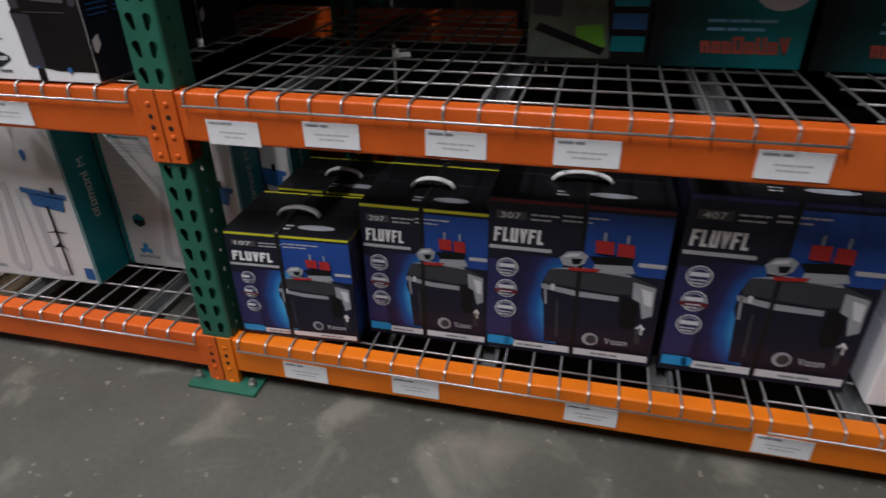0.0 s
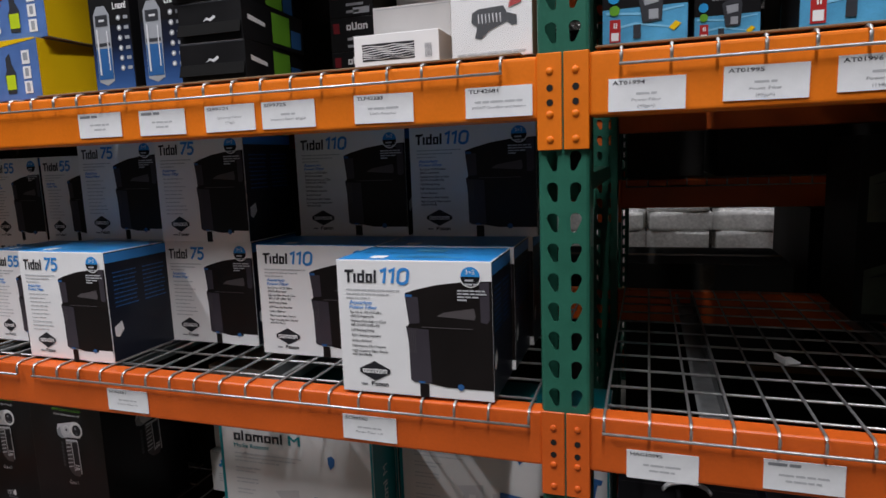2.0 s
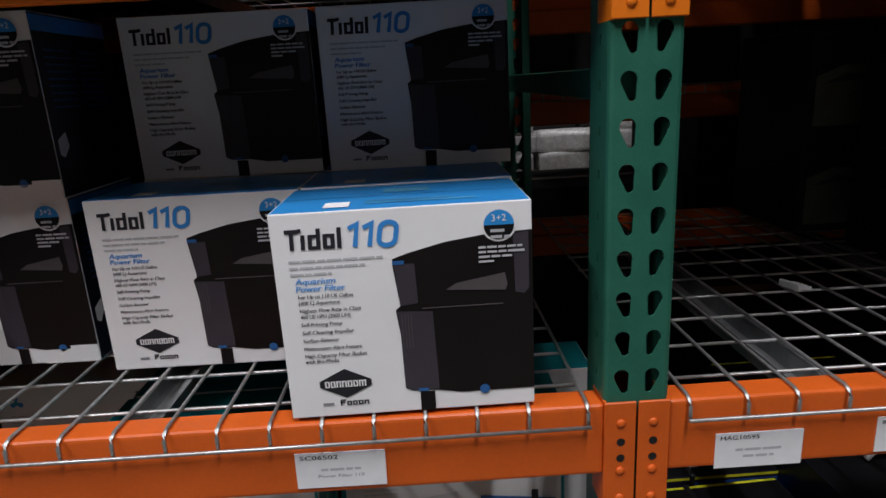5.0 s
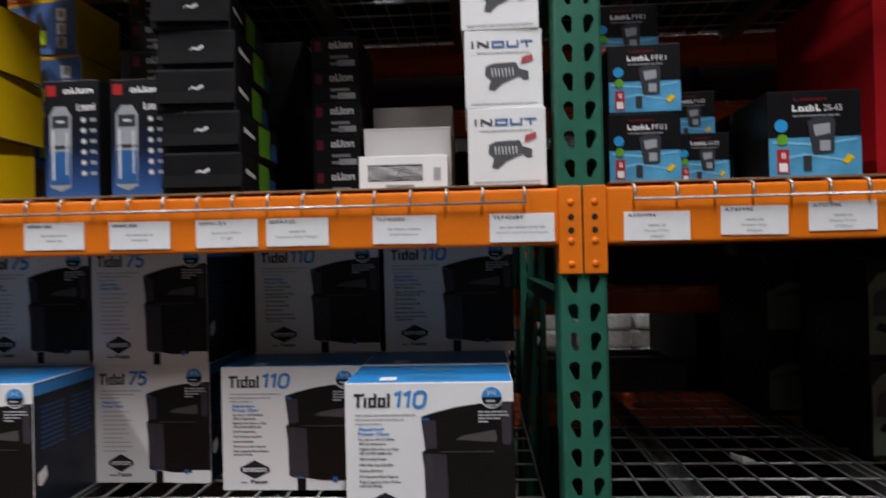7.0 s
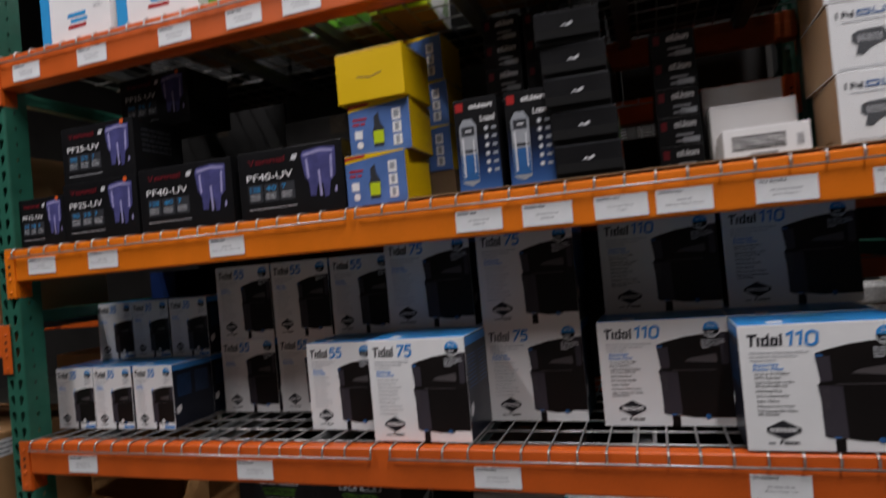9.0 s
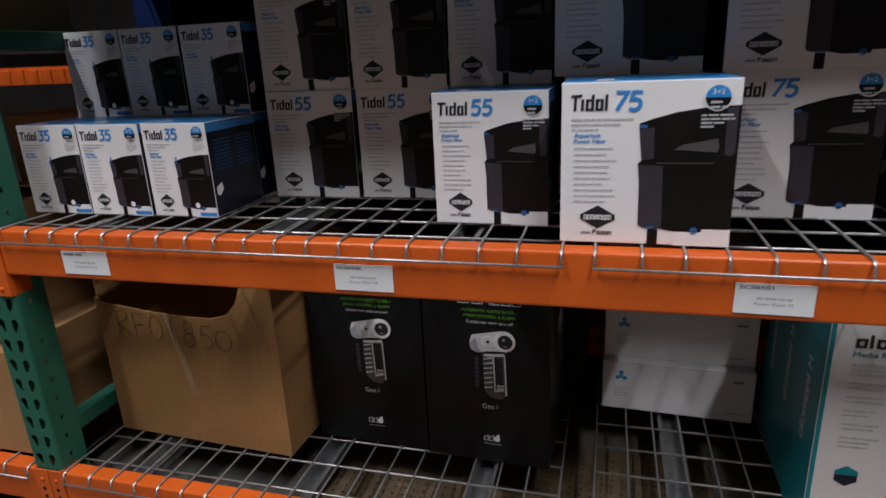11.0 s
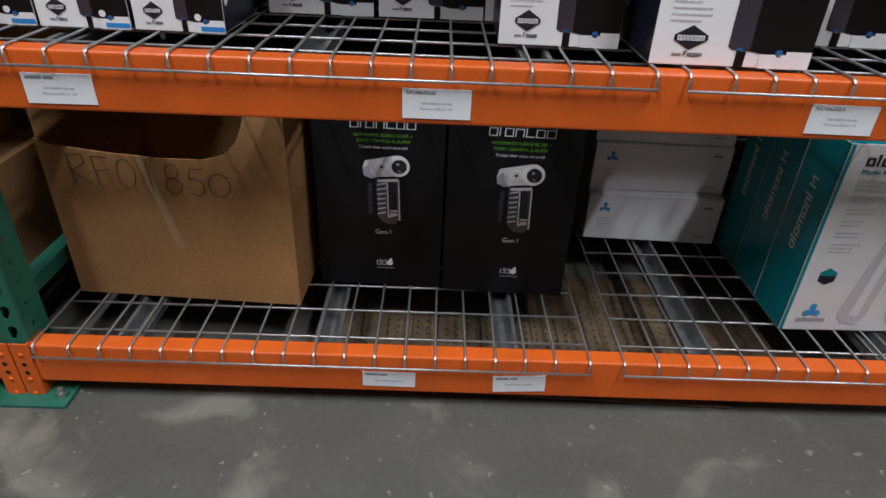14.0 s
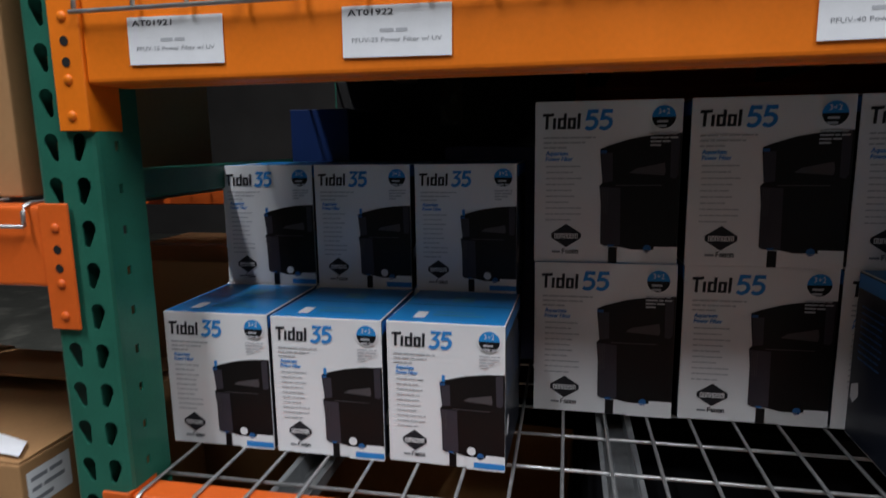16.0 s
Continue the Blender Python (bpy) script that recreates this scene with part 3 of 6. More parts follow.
def wire_deck(x0, width, top, depth=1.06, y=0.0, drop=0.027, channels=(0.18, 0.60, 0.99)):
    """Welded wire deck whose front wires fold down over the beam."""
    root = empty("wire_deck", pose(x0, y, top), "galvanised welded wire shelf deck lying on the beams", "wire deck", "wire decks")
    n = 18
    r = 0.0026
    inner = (width - 2 * 0.073) / (n - 2)
    at = [0.0] + [0.073 + inner * k for k in range(n - 1)] + [width]
    if depth not in CROSS:
        pts = [(0, depth - 0.02, 0), (0, 0.006, 0.0), (0, -0.004, -0.003), (0, -0.0075, -0.010), (0, -0.0075, -drop)]
        CROSS[depth] = mesh_of("cross_wire", rod(pts, r, 6), M["wire"], True)
    for wx in at:
        o = new("cross_wire", CROSS[depth])
        o.parent = root
        o.location = (wx, 0, 0)
    key = (round(width, 3), "long")
    if key not in CROSS:
        CROSS[key] = mesh_of("long_wire", rod([(-0.003, 0, 0), (width + 0.003, 0, 0)], r, 6), M["wire"], True)
    rows = [(-0.0115, -drop)] + [(0.06 + 0.0985 * k, -2 * r) for k in range(11)]
    for yy, zz in rows:
        o = new("long_wire", CROSS[key])
        o.parent = root
        o.location = (0, yy, zz)
    for c in channels:
        if c > width:
            continue
        bm = bmesh.new()
        z1 = -2 * r - 0.003
        add_box(bm, c - 0.019, 0.045, z1 - 0.030, c + 0.019, depth - 0.045, z1 - 0.028)
        for s in (-1, 1):
            add_box(bm, c + s * 0.019 - 0.001, 0.045, z1 - 0.028, c + s * 0.019 + 0.001, depth - 0.045, z1)
            add_box(bm, min(c + s * 0.019, c + s * 0.027), 0.045, z1 - 0.0018, max(c + s * 0.019, c + s * 0.027), depth - 0.045, z1)
        part("support_channel", bm, M["channel"], root)
    return root


for k in (-2, -1, 0, 1):
    upright_frame(k * BAY)
# where each deck begins, bay by bay and level by level
DECK_AT = {
    (-1, 0): (-2.461, -1.224), (-1, 1): (-2.460, -1.235), (-1, 2): (-2.472, -1.272), (-1, 3): (-2.468, -1.211),
    (0, 0): (0.062, 1.262), (0, 1): (0.065, 1.297), (0, 2): (0.090, 1.290), (0, 3): (0.062, 1.284),
}
for bay in (-1, 0):
    for lv, top in enumerate(TOPS):
        shelf_beam(bay * BAY, BAY, top, paint=M["amber"] if lv == 2 or (lv == 0 and bay == 0) else M["orange"])
        shelf_beam(bay * BAY, BAY, top, y=REAR + 0.004, flip=True)
        for dx in DECK_AT[bay, lv]:
            wire_deck(dx, 1.172 if lv else 1.164, DECK[lv])
LEFT_TOPS = [0.145, 1.121]
for top in LEFT_TOPS:
    shelf_beam(-2 * BAY, BAY, top)
    shelf_beam(-2 * BAY, BAY, top, y=REAR + 0.004, flip=True)
    for k in range(2):
        wire_deck(-2 * BAY + 0.060 + k * 1.222, 1.172, top + 0.0032)

# ---- rack row behind, back to back ----
for k in (-1, 0, 1):
    upright_frame(k * BAY, y=1.30)
REAR_TOPS = [0.152, 1.10, 1.80]
for bay in (-1, 0):
    for top in REAR_TOPS:
        shelf_beam(bay * BAY, BAY, top, y=1.296)
        shelf_beam(bay * BAY, BAY, top, y=1.30 + REAR, flip=True)
        for k in range(2):
            wire_deck(bay * BAY + 0.060 + k * 1.222, 1.172, top + 0.0032, y=1.30)


# ---- shelf labels ----
def shelf_label(x, z, code="", rows=(), tilt=0.0, w=0.113, h=0.050):
    root = empty("shelf_label", pose(x, -0.0016, z, 0, tilt, 0), "small white paper price label stuck on an orange beam", "label", "shelf labels")
    part("label_paper", block(0, -0.0006, -h, w, 0.0008, 0), M["label"], root)
    fm = lambda u, v, k: (u, -0.0006 - k * 0.0003, v)
    if code:
        write(code, 0.006, -0.0095, 0.0062, M["ink"], root, fm, 1, width=min(0.05, 0.0068 * len(code)), bold=0.0004)
    else:
        lines([0.046], 0.006, -0.0095, 0.008, M["grey_ink"], root, fm, 1)
    for k, row in enumerate(rows):
        if isinstance(row, str):
            wid = min(w - 0.02, 0.0036 * len(row))
            write(row, (w - wid) / 2, -0.026 - 0.0095 * k, 0.0046, M["grey_ink"], root, fm, 1, width=wid)
        else:
            lines([row], (w - row) / 2, -0.026 - 0.0095 * k, 0.0055, M["pale_ink"], root, fm, 1)
    return root


for x, z, code, rows in (
    (-0.431, 0.715, "SC06502", (0.05, "Power Filter 110")), (-1.023, 0.716, "SC06501", (0.05, "Power Filter 75")), (-1.696, 0.716, "SC06500", (0.05, "Power Filter 55")), (-2.309, 0.717, "", (0.05, "Power Filter 35")),
    (0.102, 0.704, "HAG10595", (0.06, 0.04)), (0.310, 0.713, "", (0.07, 0.05)), (0.552, 0.713, "", (0.07, 0.05)), (0.785, 0.713, "", (0.07, 0.05)), (1.113, 0.716, "", (0.06, 0.05)),
    (-0.162, 1.315, "TLF42681", (0.08, "INOUT Overflow and Return")), (-0.369, 1.317, "TLF42283", (0.06, "Little Reactor")), (-0.562, 1.317, "SI99725", (0.03, "Internal Filter 65gph")), (-0.691, 1.317, "SI99121", ("Internal Filter", "211gph")), (-0.852, 1.318, "", (0.05, 0.03)), (-1.013, 1.320, "", (0.05, 0.03)),
    (-1.726, 1.322, "", (0.03, "PFUV-40 Power Filter w/ UV")), (-2.166, 1.325, "AT01922", (0.034, "PFUV-25 Power Filter w/ UV")), (-2.412, 1.327, "AT01921", (0.034, "PFUV-15 Power Filter w/ UV")),
    (0.071, 1.313, "AT01994", (0.03, "Power Filter", "(45gph)")), (0.236, 1.319, "AT01995", (0.03, "Power Filter", "(85gph)")), (0.383, 1.322, "AT01996", (0.03, "Power Filter", "(158gph)")),
    (-0.552, 1.934, "", (0.06, 0.05)), (-0.835, 1.932, "", (0.06, 0.05)), (-1.171, 1.940, "", (0.06, 0.05)), (-1.433, 1.930, "", (0.06, 0.05)), (-1.611, 1.930, "", (0.06, 0.05)), (-1.841, 1.930, "", (0.06, 0.05)), (-2.146, 1.930, "", (0.06, 0.05)), (-2.413, 1.930, "", (0.06, 0.05)), (0.106, 1.919, "", (0.07, 0.05)), (0.42, 1.919, "", (0.07, 0.05)),
    (0.175, 0.103, "", (0.07, 0.05)), (0.452, 0.108, "", (0.07, 0.05)), (0.853, 0.109, "", (0.07, 0.05)), (1.241, 0.104, "", (0.07, 0.05)),
):
    shelf_label(x, z, code, rows, random.uniform(-0.8, 0.8))
shelf_label(-1.778, 0.103, "", (0.06,), 0.5, h=0.040)
shelf_label(-1.499, 0.100, "", (0.06,), -3.0, h=0.044)


# ---- power filter boxes ----
def badge(root, fm, cx, cz, r, lift=3):
    ink("badge", [disc(cx, cz, r, 24)], M["white"], root, fm, lift)
    ink("badge_top", [disc(cx, cz, r * 0.88, 16, 0, 180)], M["blue"], root, fm, lift + 1)
    ink("badge_bottom", [disc(cx, cz, r * 0.88, 16, 180, 360)], M["black"], root, fm, lift + 1)
    write("3+2", cx - r * 0.42, cz + r * 0.22, r * 0.42, M["white"], root, fm, lift + 2, width=r * 0.84)
    lines([r * 0.8, r * 1.1], cx - r * 0.5, cz - r * 0.42, r * 0.28, M["pale_ink"], root, fm, lift + 2, 0.3)


def power_filter_box(number, w, d, h, full=True):
    label = "white power filter carton numbered %s with a blue top" % number
    root = carton("filter_box", w, d, h, [M["white"], M["navy"], M["navy"], M["navy"], M["blue"], M["kraft"]], label, "box", group="power filter boxes")
    f = face_map("front", w, d, h)
    U, V = (lambda u: u * w), (lambda v: v * h)
    t0, tw, n0, nw = {"110": (0.05, 0.225, 0.285, 0.215), "75": (0.05, 0.225, 0.295, 0.185), "55": (0.045, 0.275, 0.335, 0.215), "35": (0.04, 0.30, 0.355, 0.225)}[number]
    word_shape("Tidol", U(t0), V(0.832), V(0.095), U(tw), M["ink"], root, f, 2, heavy=1.15, lean=0.04)
    ink("mark_dot", [rect(U(t0 + 0.25 * tw), V(0.912), U(t0 + 0.31 * tw), V(0.930))], M["ink"], root, f, 2)
    figure_signs(number, U(n0), V(0.832), V(0.112), U(nw), M["number"], root, f, 2)
    lines([U(0.36), U(0.29), U(0.16)], U(0.06), V(0.775), V(0.016), M["pale_ink"], root, f, 2, 0.9)
    write("Aquarium", U(0.075), V(0.672), V(0.028), M["number"], root, f, 2, width=U(0.155), shear=0.15, bold=0.0006)
    write("Power Filter", U(0.075), V(0.637), V(0.028), M["number"], root, f, 2, width=U(0.19), shear=0.15, bold=0.0006)
    if number == "110":
        rows = (("For Up to 110 US Gallon", 0.603), ("(400 L) Aquariums", 0.573), ("Highest Flow Rate in Class", 0.536), ("450 US GPH (2000 L/H)", 0.506), ("Self-Priming Pump", 0.468), ("Self-Cleaning Impeller", 0.428), ("Surface Skimmer", 0.388), ("Maintenance Alert Feature", 0.348), ("High Capacity Filter Basket", 0.311), ("with Bio-Media", 0.283))
        for s, v in rows:
            write(s, U(0.08), V(v), V(0.019), M["ink"], root, f, 2, width=U(0.0088 * len(s) + 0.01), shear=0.12, bold=0.0003)
    else:
        lines([U(x) for x in (0.24, 0.19, 0.25, 0.21, 0.2, 0.22, 0.17, 0.25, 0.25, 0.19)], U(0.08), V(0.60), V(0.013), M["pale_ink"], root, f, 2, 1.85)
    # picture of the filter, running off the right edge; it stands lower on the smaller boxes
    P = lambda v: h * (0.1 + (v - 0.1) * ({"110": 0.865, "75": 0.85, "55": 0.80, "35": 0.675}[number] - 0.1) / 0.765 if v > 0.1 else v)
    ink("filter_picture", [
        [(U(0.455), P(0.735)), (U(0.455), P(0.765)), (U(0.52), P(0.79)), (U(0.66), P(0.83)), (U(0.82), P(0.855)), (w, P(0.865)), (w, P(0.085)), (U(0.70), P(0.085)), (U(0.60), P(0.105)), (U(0.50), P(0.108)), (U(0.472), P(0.125)), (U(0.468), P(0.40)), (U(0.455), P(0.52)), (U(0.475), P(0.54))],
        rect(U(0.53), P(0.0), U(0.59), P(0.10)),
    ], M["filter_black"], root, f, 2, split=True)
    ink("picture_panel", [
        [(U(0.46), P(0.74)), (U(0.54), P(0.74)), (U(0.545), P(0.55)), (U(0.475), P(0.54))],
        [(U(0.457), P(0.515)), (U(0.60), P(0.505)), (U(0.61), P(0.11)), (U(0.50), P(0.112)), (U(0.474), P(0.13)), (U(0.47), P(0.40))],
        [(U(0.925), P(0.85)), (U(0.985), P(0.86)), (U(0.985), P(0.59)), (U(0.965), P(0.565)), (U(0.93), P(0.575))],
    ], M["filter_grey"], root, f, 3, split=True)
    ink("picture_highlight", [
        [(U(0.655), P(0.605)), (U(0.70), P(0.635)), (U(0.89), P(0.672)), (U(0.90), P(0.615)), (U(0.89), P(0.588))],
        rect(U(0.56), P(0.52), U(0.88), P(0.526)),
        rect(U(0.476), P(0.33), U(0.479), P(0.50)), rect(U(0.488), P(0.33), U(0.491), P(0.50)), rect(U(0.50), P(0.33), U(0.503), P(0.50)), rect(U(0.512), P(0.33), U(0.515), P(0.50)),
    ], M["filter_light"], root, f, 4)
    ink("picture_knob", [disc(U(0.795), V(0.095), V(0.024), 14), rect(U(0.455), P(0.738), U(0.50), P(0.757)), rect(U(0.525), P(0.105), U(0.565), P(0.12))], M["shark_blue"], root, f, 4, split=True)
    if number != "110":
        ink("white_notch", [rect(U(0.68), V(0.0), w, V(0.088)), rect(U(0.84), V(0.088), w, V(0.108))], M["white"], root, f, 4)
    if number == "35":
        ink("blue_mark", [rect(U(0.74), V(0.015), w, V(0.055))], M["number"], root, f, 5)
        ink("white_dial", [disc(U(0.72), V(0.13), V(0.03), 14)], M["white"], root, f, 5)
        ink("picture_stub", [rect(U(0.475), P(0.77), U(0.50), P(0.83))], M["number"], root, f, 3)
    badge(root, f, U(0.872), V(0.895), V(0.078))
    lines([U(0.17), U(0.18), U(0.13), U(0.07)], U(0.79), V(0.79), V(0.017), M["pale_ink"], root, f, 5, 0.3)
    # maker's mark: black lozenge with a pale bar
    ink("maker_mark", [[(U(0.125), V(0.185)), (U(0.23), V(0.245)), (U(0.335), V(0.185)), (U(0.335), V(0.155)), (U(0.23), V(0.095)), (U(0.125), V(0.155))]], M["ink"], root, f, 2)
    word_shape("oonnoom", U(0.145), V(0.152), V(0.045), U(0.17), M["white"], root, f, 3)
    lines([U(0.06)], U(0.13), V(0.06), V(0.02), M["grey_ink"], root, f, 2)
    word_shape("Hooon", U(0.20), V(0.055), V(0.032), U(0.12), M["ink"], root, f, 2)
    # top flaps
    t = face_map("top", w, d, h)
    ink("flap_seam", [rect(0.004, d * 0.5 - 0.0008, w - 0.004, d * 0.5 + 0.0008)], M["navy"], root, t, 1)
    ink("top_sticker", [rect(w * 0.20, d * 0.10, w * 0.30, d * 0.28)], M["label"], root, t, 2)
    ink("top_print", [rect(w * 0.42, d * 0.60, w * 0.62, d * 0.78), rect(w * 0.36, d * 0.18, w * 0.80, d * 0.22), rect(w * 0.36, d * 0.27, w * 0.70, d * 0.30)], M["sky"], root, t, 2)
    # printed side panels
    for side in ("right", "left"):
        s = face_map(side, w, d, h)
        lines([d * 0.34] * 9, d * 0.10, h * 0.80, h * 0.016, M["shark_blue"], root, s, 1, 1.4, "side_print")
        lines([d * 0.34] * 9, d * 0.54, h * 0.80, h * 0.016, M["shark_blue"], root, s, 1, 1.4, "side_print")
        ink("side_patch", [[(d * 0.05, h * 0.32), (d * 0.16, h * 0.36), (d * 0.18, h * 0.28), (d * 0.10, h * 0.22), (d * 0.05, h * 0.24)]], M["white"], root, s, 2)
        ink("side_stripe", [rect(0.002, h * 0.90, d - 0.002, h * 0.985)], M["number"], root, s, 1)
    return root


def row_of(proto, places):
    """First place takes the thing itself, the others take copies."""
    for k, (x, y, z, yaw) in enumerate(places):
        m = pose(x, y, z, 0, 0, yaw)
        if k == 0:
            proto.matrix_basis = m
        else:
            copy_thing(proto, m)


D1 = DECK[1] + 0.0028
H110, H75, H55, H35 = 0.258, 0.258, 0.2430, 0.198
row_of(power_filter_box("110", 0.301, 0.165, H110), [(-0.428, 0.004, D1, 0.6), (-0.728, 0.180, D1, -0.5), (-0.425, 0.184, D1, 0.4), (-0.722, 0.365, D1 + 0, 0), (-0.418, 0.362, D1, 0), (-0.718, 0.362, D1 + H110, -1.2), (-0.404, 0.352, D1 + H110, -0.8)])
row_of(power_filter_box("75", 0.262, 0.200, H75), [(-1.294, 0.038, D1, -0.4), (-1.034, 0.225, D1, -0.4), (-1.305, 0.250, D1, 0.5), (-1.034, 0.225, D1 + H75, -1.0), (-1.325, 0.262, D1 + H75, -0.6)])
row_of(power_filter_box("55", 0.212, 0.190, H55), [(-1.535, 0.135, D1, -1.0), (-1.986, 0.330, D1, 0), (-1.764, 0.332, D1, 0.6), (-1.548, 0.332, D1, 0), (-1.988, 0.334, D1 + H55, 0.8), (-1.766, 0.330, D1 + H55, -0.6), (-1.548, 0.330, D1 + H55, 0)])
row_of(power_filter_box("35", 0.158, 0.175, H35), [(-2.499, 0.130, D1, 0.6), (-2.334, 0.128, D1, -0.3), (-2.170, 0.130, D1, -1.6), (-2.505, 0.311, D1, 0), (-2.343, 0.311, D1, 0), (-2.176, 0.311, D1, 0), (-2.500, 0.311, D1 + H35, 0.3), (-2.337, 0.309, D1 + H35, 0), (-2.171, 0.307, D1 + H35, -0.3)])
r = carton("blue_box", 0.122, 0.19, 0.26, [M["dull_blue"]] * 6, "plain dark blue carton standing behind the small filter boxes", "box")
ink("sticker", [rect(0.01, 0.02, 0.03, 0.05)], M["number"], r, face_map("front", 0.122, 0.19, 0.26))
put(r, -2.488, 0.56, D1 + 0.2375)
r = carton("blue_box", 0.32, 0.19, 0.237, [M["dull_blue"]] * 6, "plain dark blue carton standing behind the small filter boxes", "box")
put(r, -2.494, 0.555, D1)
r = carton("blue_box", 0.300, 0.19, 0.42, [M["fl_navy"]] * 6, "tall navy carton standing behind the small filter boxes", "box")
put(r, -2.172, 0.56, D1)


# ---- canister filter boxes on the lowest shelf ----
def canister_box(model, w, d, h, stripe):
    root = carton("canister_filter_box", w, d, h, [M["fl_dark"], M["fl_dark"], M["fl_dark"], M["fl_navy"], M["black"], M["kraft"]], "dark navy canister filter carton with a white carry handle", "box", group="canister filter boxes")
    f = face_map("front", w, d, h)
    k = {"107": 0.94, "207": 0.86, "307": 0.80, "407": 0.82}[model]
    strap_u = {"107": 0.42, "207": 0.47, "307": 0.52, "407": 0.50}[model]
    U = lambda u: w * (u * k if u < 0.46 else 0.46 * k + (u - 0.46) * (1 - 0.46 * k) / 0.54)
    V = lambda v: v * h
    ink("top_line", [rect(0.002, V(0.972), w - 0.002, V(0.992))], M[stripe], root, f, 1)
    ink("blue_panel", [rect(strap_u * w, V(0.60), w - 0.002, V(0.955))], M["mid_blue"], root, f, 1)
    ink("violet_panel", [rect(0.002, V(0.10), U(0.46), V(0.62))], M["fl_navy"], root, f, 1)
    # light glowing out from behind the canister
    glow_print = fade_mat("cyan glow print " + model, [(0.36, (0.30, 0.62, 0.80)), (0.50, (0.05, 0.36, 0.72)), (0.66, (0.014, 0.10, 0.36)), (0.84, (0.022, 0.022, 0.095)), (1.0, (0.016, 0.014, 0.05))], centre=(U(0.60), V(0.34)), radius=U(0.47))
    ink("light_glow", [rect(U(0.20), V(0.085), U(0.52), V(0.665))], glow_print, root, f, 2)
    # canister: black body, grey lid, clamp at the side, valve with red caps
    ink("canister_picture", [[(U(0.415), V(0.52)), (U(0.45), V(0.56)), (U(0.62), V(0.58)), (U(0.90), V(0.55)), (U(0.975), V(0.49)), (U(0.965), V(0.10)), (U(0.455), V(0.10)), (U(0.43), V(0.36)), (U(0.405), V(0.42))]], M["fl_dark"], root, f, 4)
    ink("canister_lid", [[(U(0.42), V(0.53)), (U(0.455), V(0.595)), (U(0.60), V(0.625)), (U(0.84), V(0.605)), (U(0.97), V(0.55)), (U(0.975), V(0.50)), (U(0.78), V(0.475)), (U(0.60), V(0.49)), (U(0.44), V(0.505))]], M["canister"], root, f, 5)
    ink("canister_rim", [[(U(0.405), V(0.495)), (U(0.412), V(0.465)), (U(0.60), V(0.435)), (U(0.80), V(0.43)), (U(0.80), V(0.462)), (U(0.60), V(0.470))], [(U(0.455), V(0.597)), (U(0.60), V(0.627)), (U(0.84), V(0.607)), (U(0.84), V(0.592)), (U(0.60), V(0.608))], [(U(0.425), V(0.50)), (U(0.44), V(0.36)), (U(0.455), V(0.36)), (U(0.442), V(0.50))]], M["canister_light"], root, f, 6, split=True)
    ink("canister_clamp", [[(U(0.86), V(0.565)), (U(0.965), V(0.54)), (U(0.97), V(0.36)), (U(0.925), V(0.335)), (U(0.905), V(0.44)), (U(0.865), V(0.46))]], M["canister_light"], root, f, 6)
    ink("clamp_shine", [[(U(0.90), V(0.53)), (U(0.955), V(0.515)), (U(0.96), V(0.42)), (U(0.925), V(0.43))], [(U(0.47), V(0.50)), (U(0.49), V(0.50)), (U(0.487), V(0.46)), (U(0.472), V(0.462))]], M["canister_pale"], root, f, 7)
    ink("clamp_recess", [[(U(0.815), V(0.47)), (U(0.86), V(0.46)), (U(0.90), V(0.42)), (U(0.895), V(0.27)), (U(0.84), V(0.25)), (U(0.815), V(0.30))]], M["black"], root, f, 7)
    ink("body_shine", [[(U(0.50), V(0.40)), (U(0.515), V(0.40)), (U(0.525), V(0.14)), (U(0.512), V(0.14))], [(U(0.90), V(0.26)), (U(0.93), V(0.28)), (U(0.93), V(0.16)), (U(0.91), V(0.16))]], M["canister"], root, f, 7)
    ink("valve_block", [[(U(0.52), V(0.63)), (U(0.50), V(0.675)), (U(0.535), V(0.715)), (U(0.60), V(0.725)), (U(0.635), V(0.70)), (U(0.62), V(0.65)), (U(0.58), V(0.625))], [(U(0.66), V(0.615)), (U(0.67), V(0.655)), (U(0.84), V(0.665)), (U(0.86), V(0.62)), (U(0.76), V(0.60))]], M["canister_light"], root, f, 8, split=True)
    ink("valve_shine", [[(U(0.515), V(0.68)), (U(0.545), V(0.705)), (U(0.60), V(0.712)), (U(0.59), V(0.692)), (U(0.55), V(0.685))]], M["canister_pale"], root, f, 9)
    ink("valve_dark", [[(U(0.64), V(0.70)), (U(0.84), V(0.72)), (U(0.84), V(0.665)), (U(0.67), V(0.655))], [(U(0.555), V(0.675)), (U(0.61), V(0.68)), (U(0.60), V(0.645)), (U(0.565), V(0.64))]], M["black"], root, f, 9)
    ink("red_lever", [[(U(0.665), V(0.725)), (U(0.66), V(0.80)), (U(0.745), V(0.80)), (U(0.75), V(0.722))], [(U(0.765), V(0.718)), (U(0.765), V(0.795)), (U(0.84), V(0.79)), (U(0.845), V(0.715))], [(U(0.555), V(0.60)), (U(0.545), V(0.62)), (U(0.70), V(0.628)), (U(0.68), V(0.607))]], M["red"], root, f, 10, split=True)
    ink("hose_stem", [rect(U(0.695), V(0.80), U(0.708), V(0.85)), rect(U(0.80), V(0.795), U(0.812), V(0.845))], M["canister_light"], root, f, 10)
    # writing
    word_shape("HLUVHL", U(0.04), V(0.735), V(0.088), U(0.36), M["white"], root, f, 3, lean=0.05, heavy=1.5)
    ink("white_rule", [rect(U(0.015), V(0.690), U(0.46), V(0.712)), rect(U(0.87), V(0.66), w - 0.003, V(0.685))], M["pale_ink"], root, f, 3)
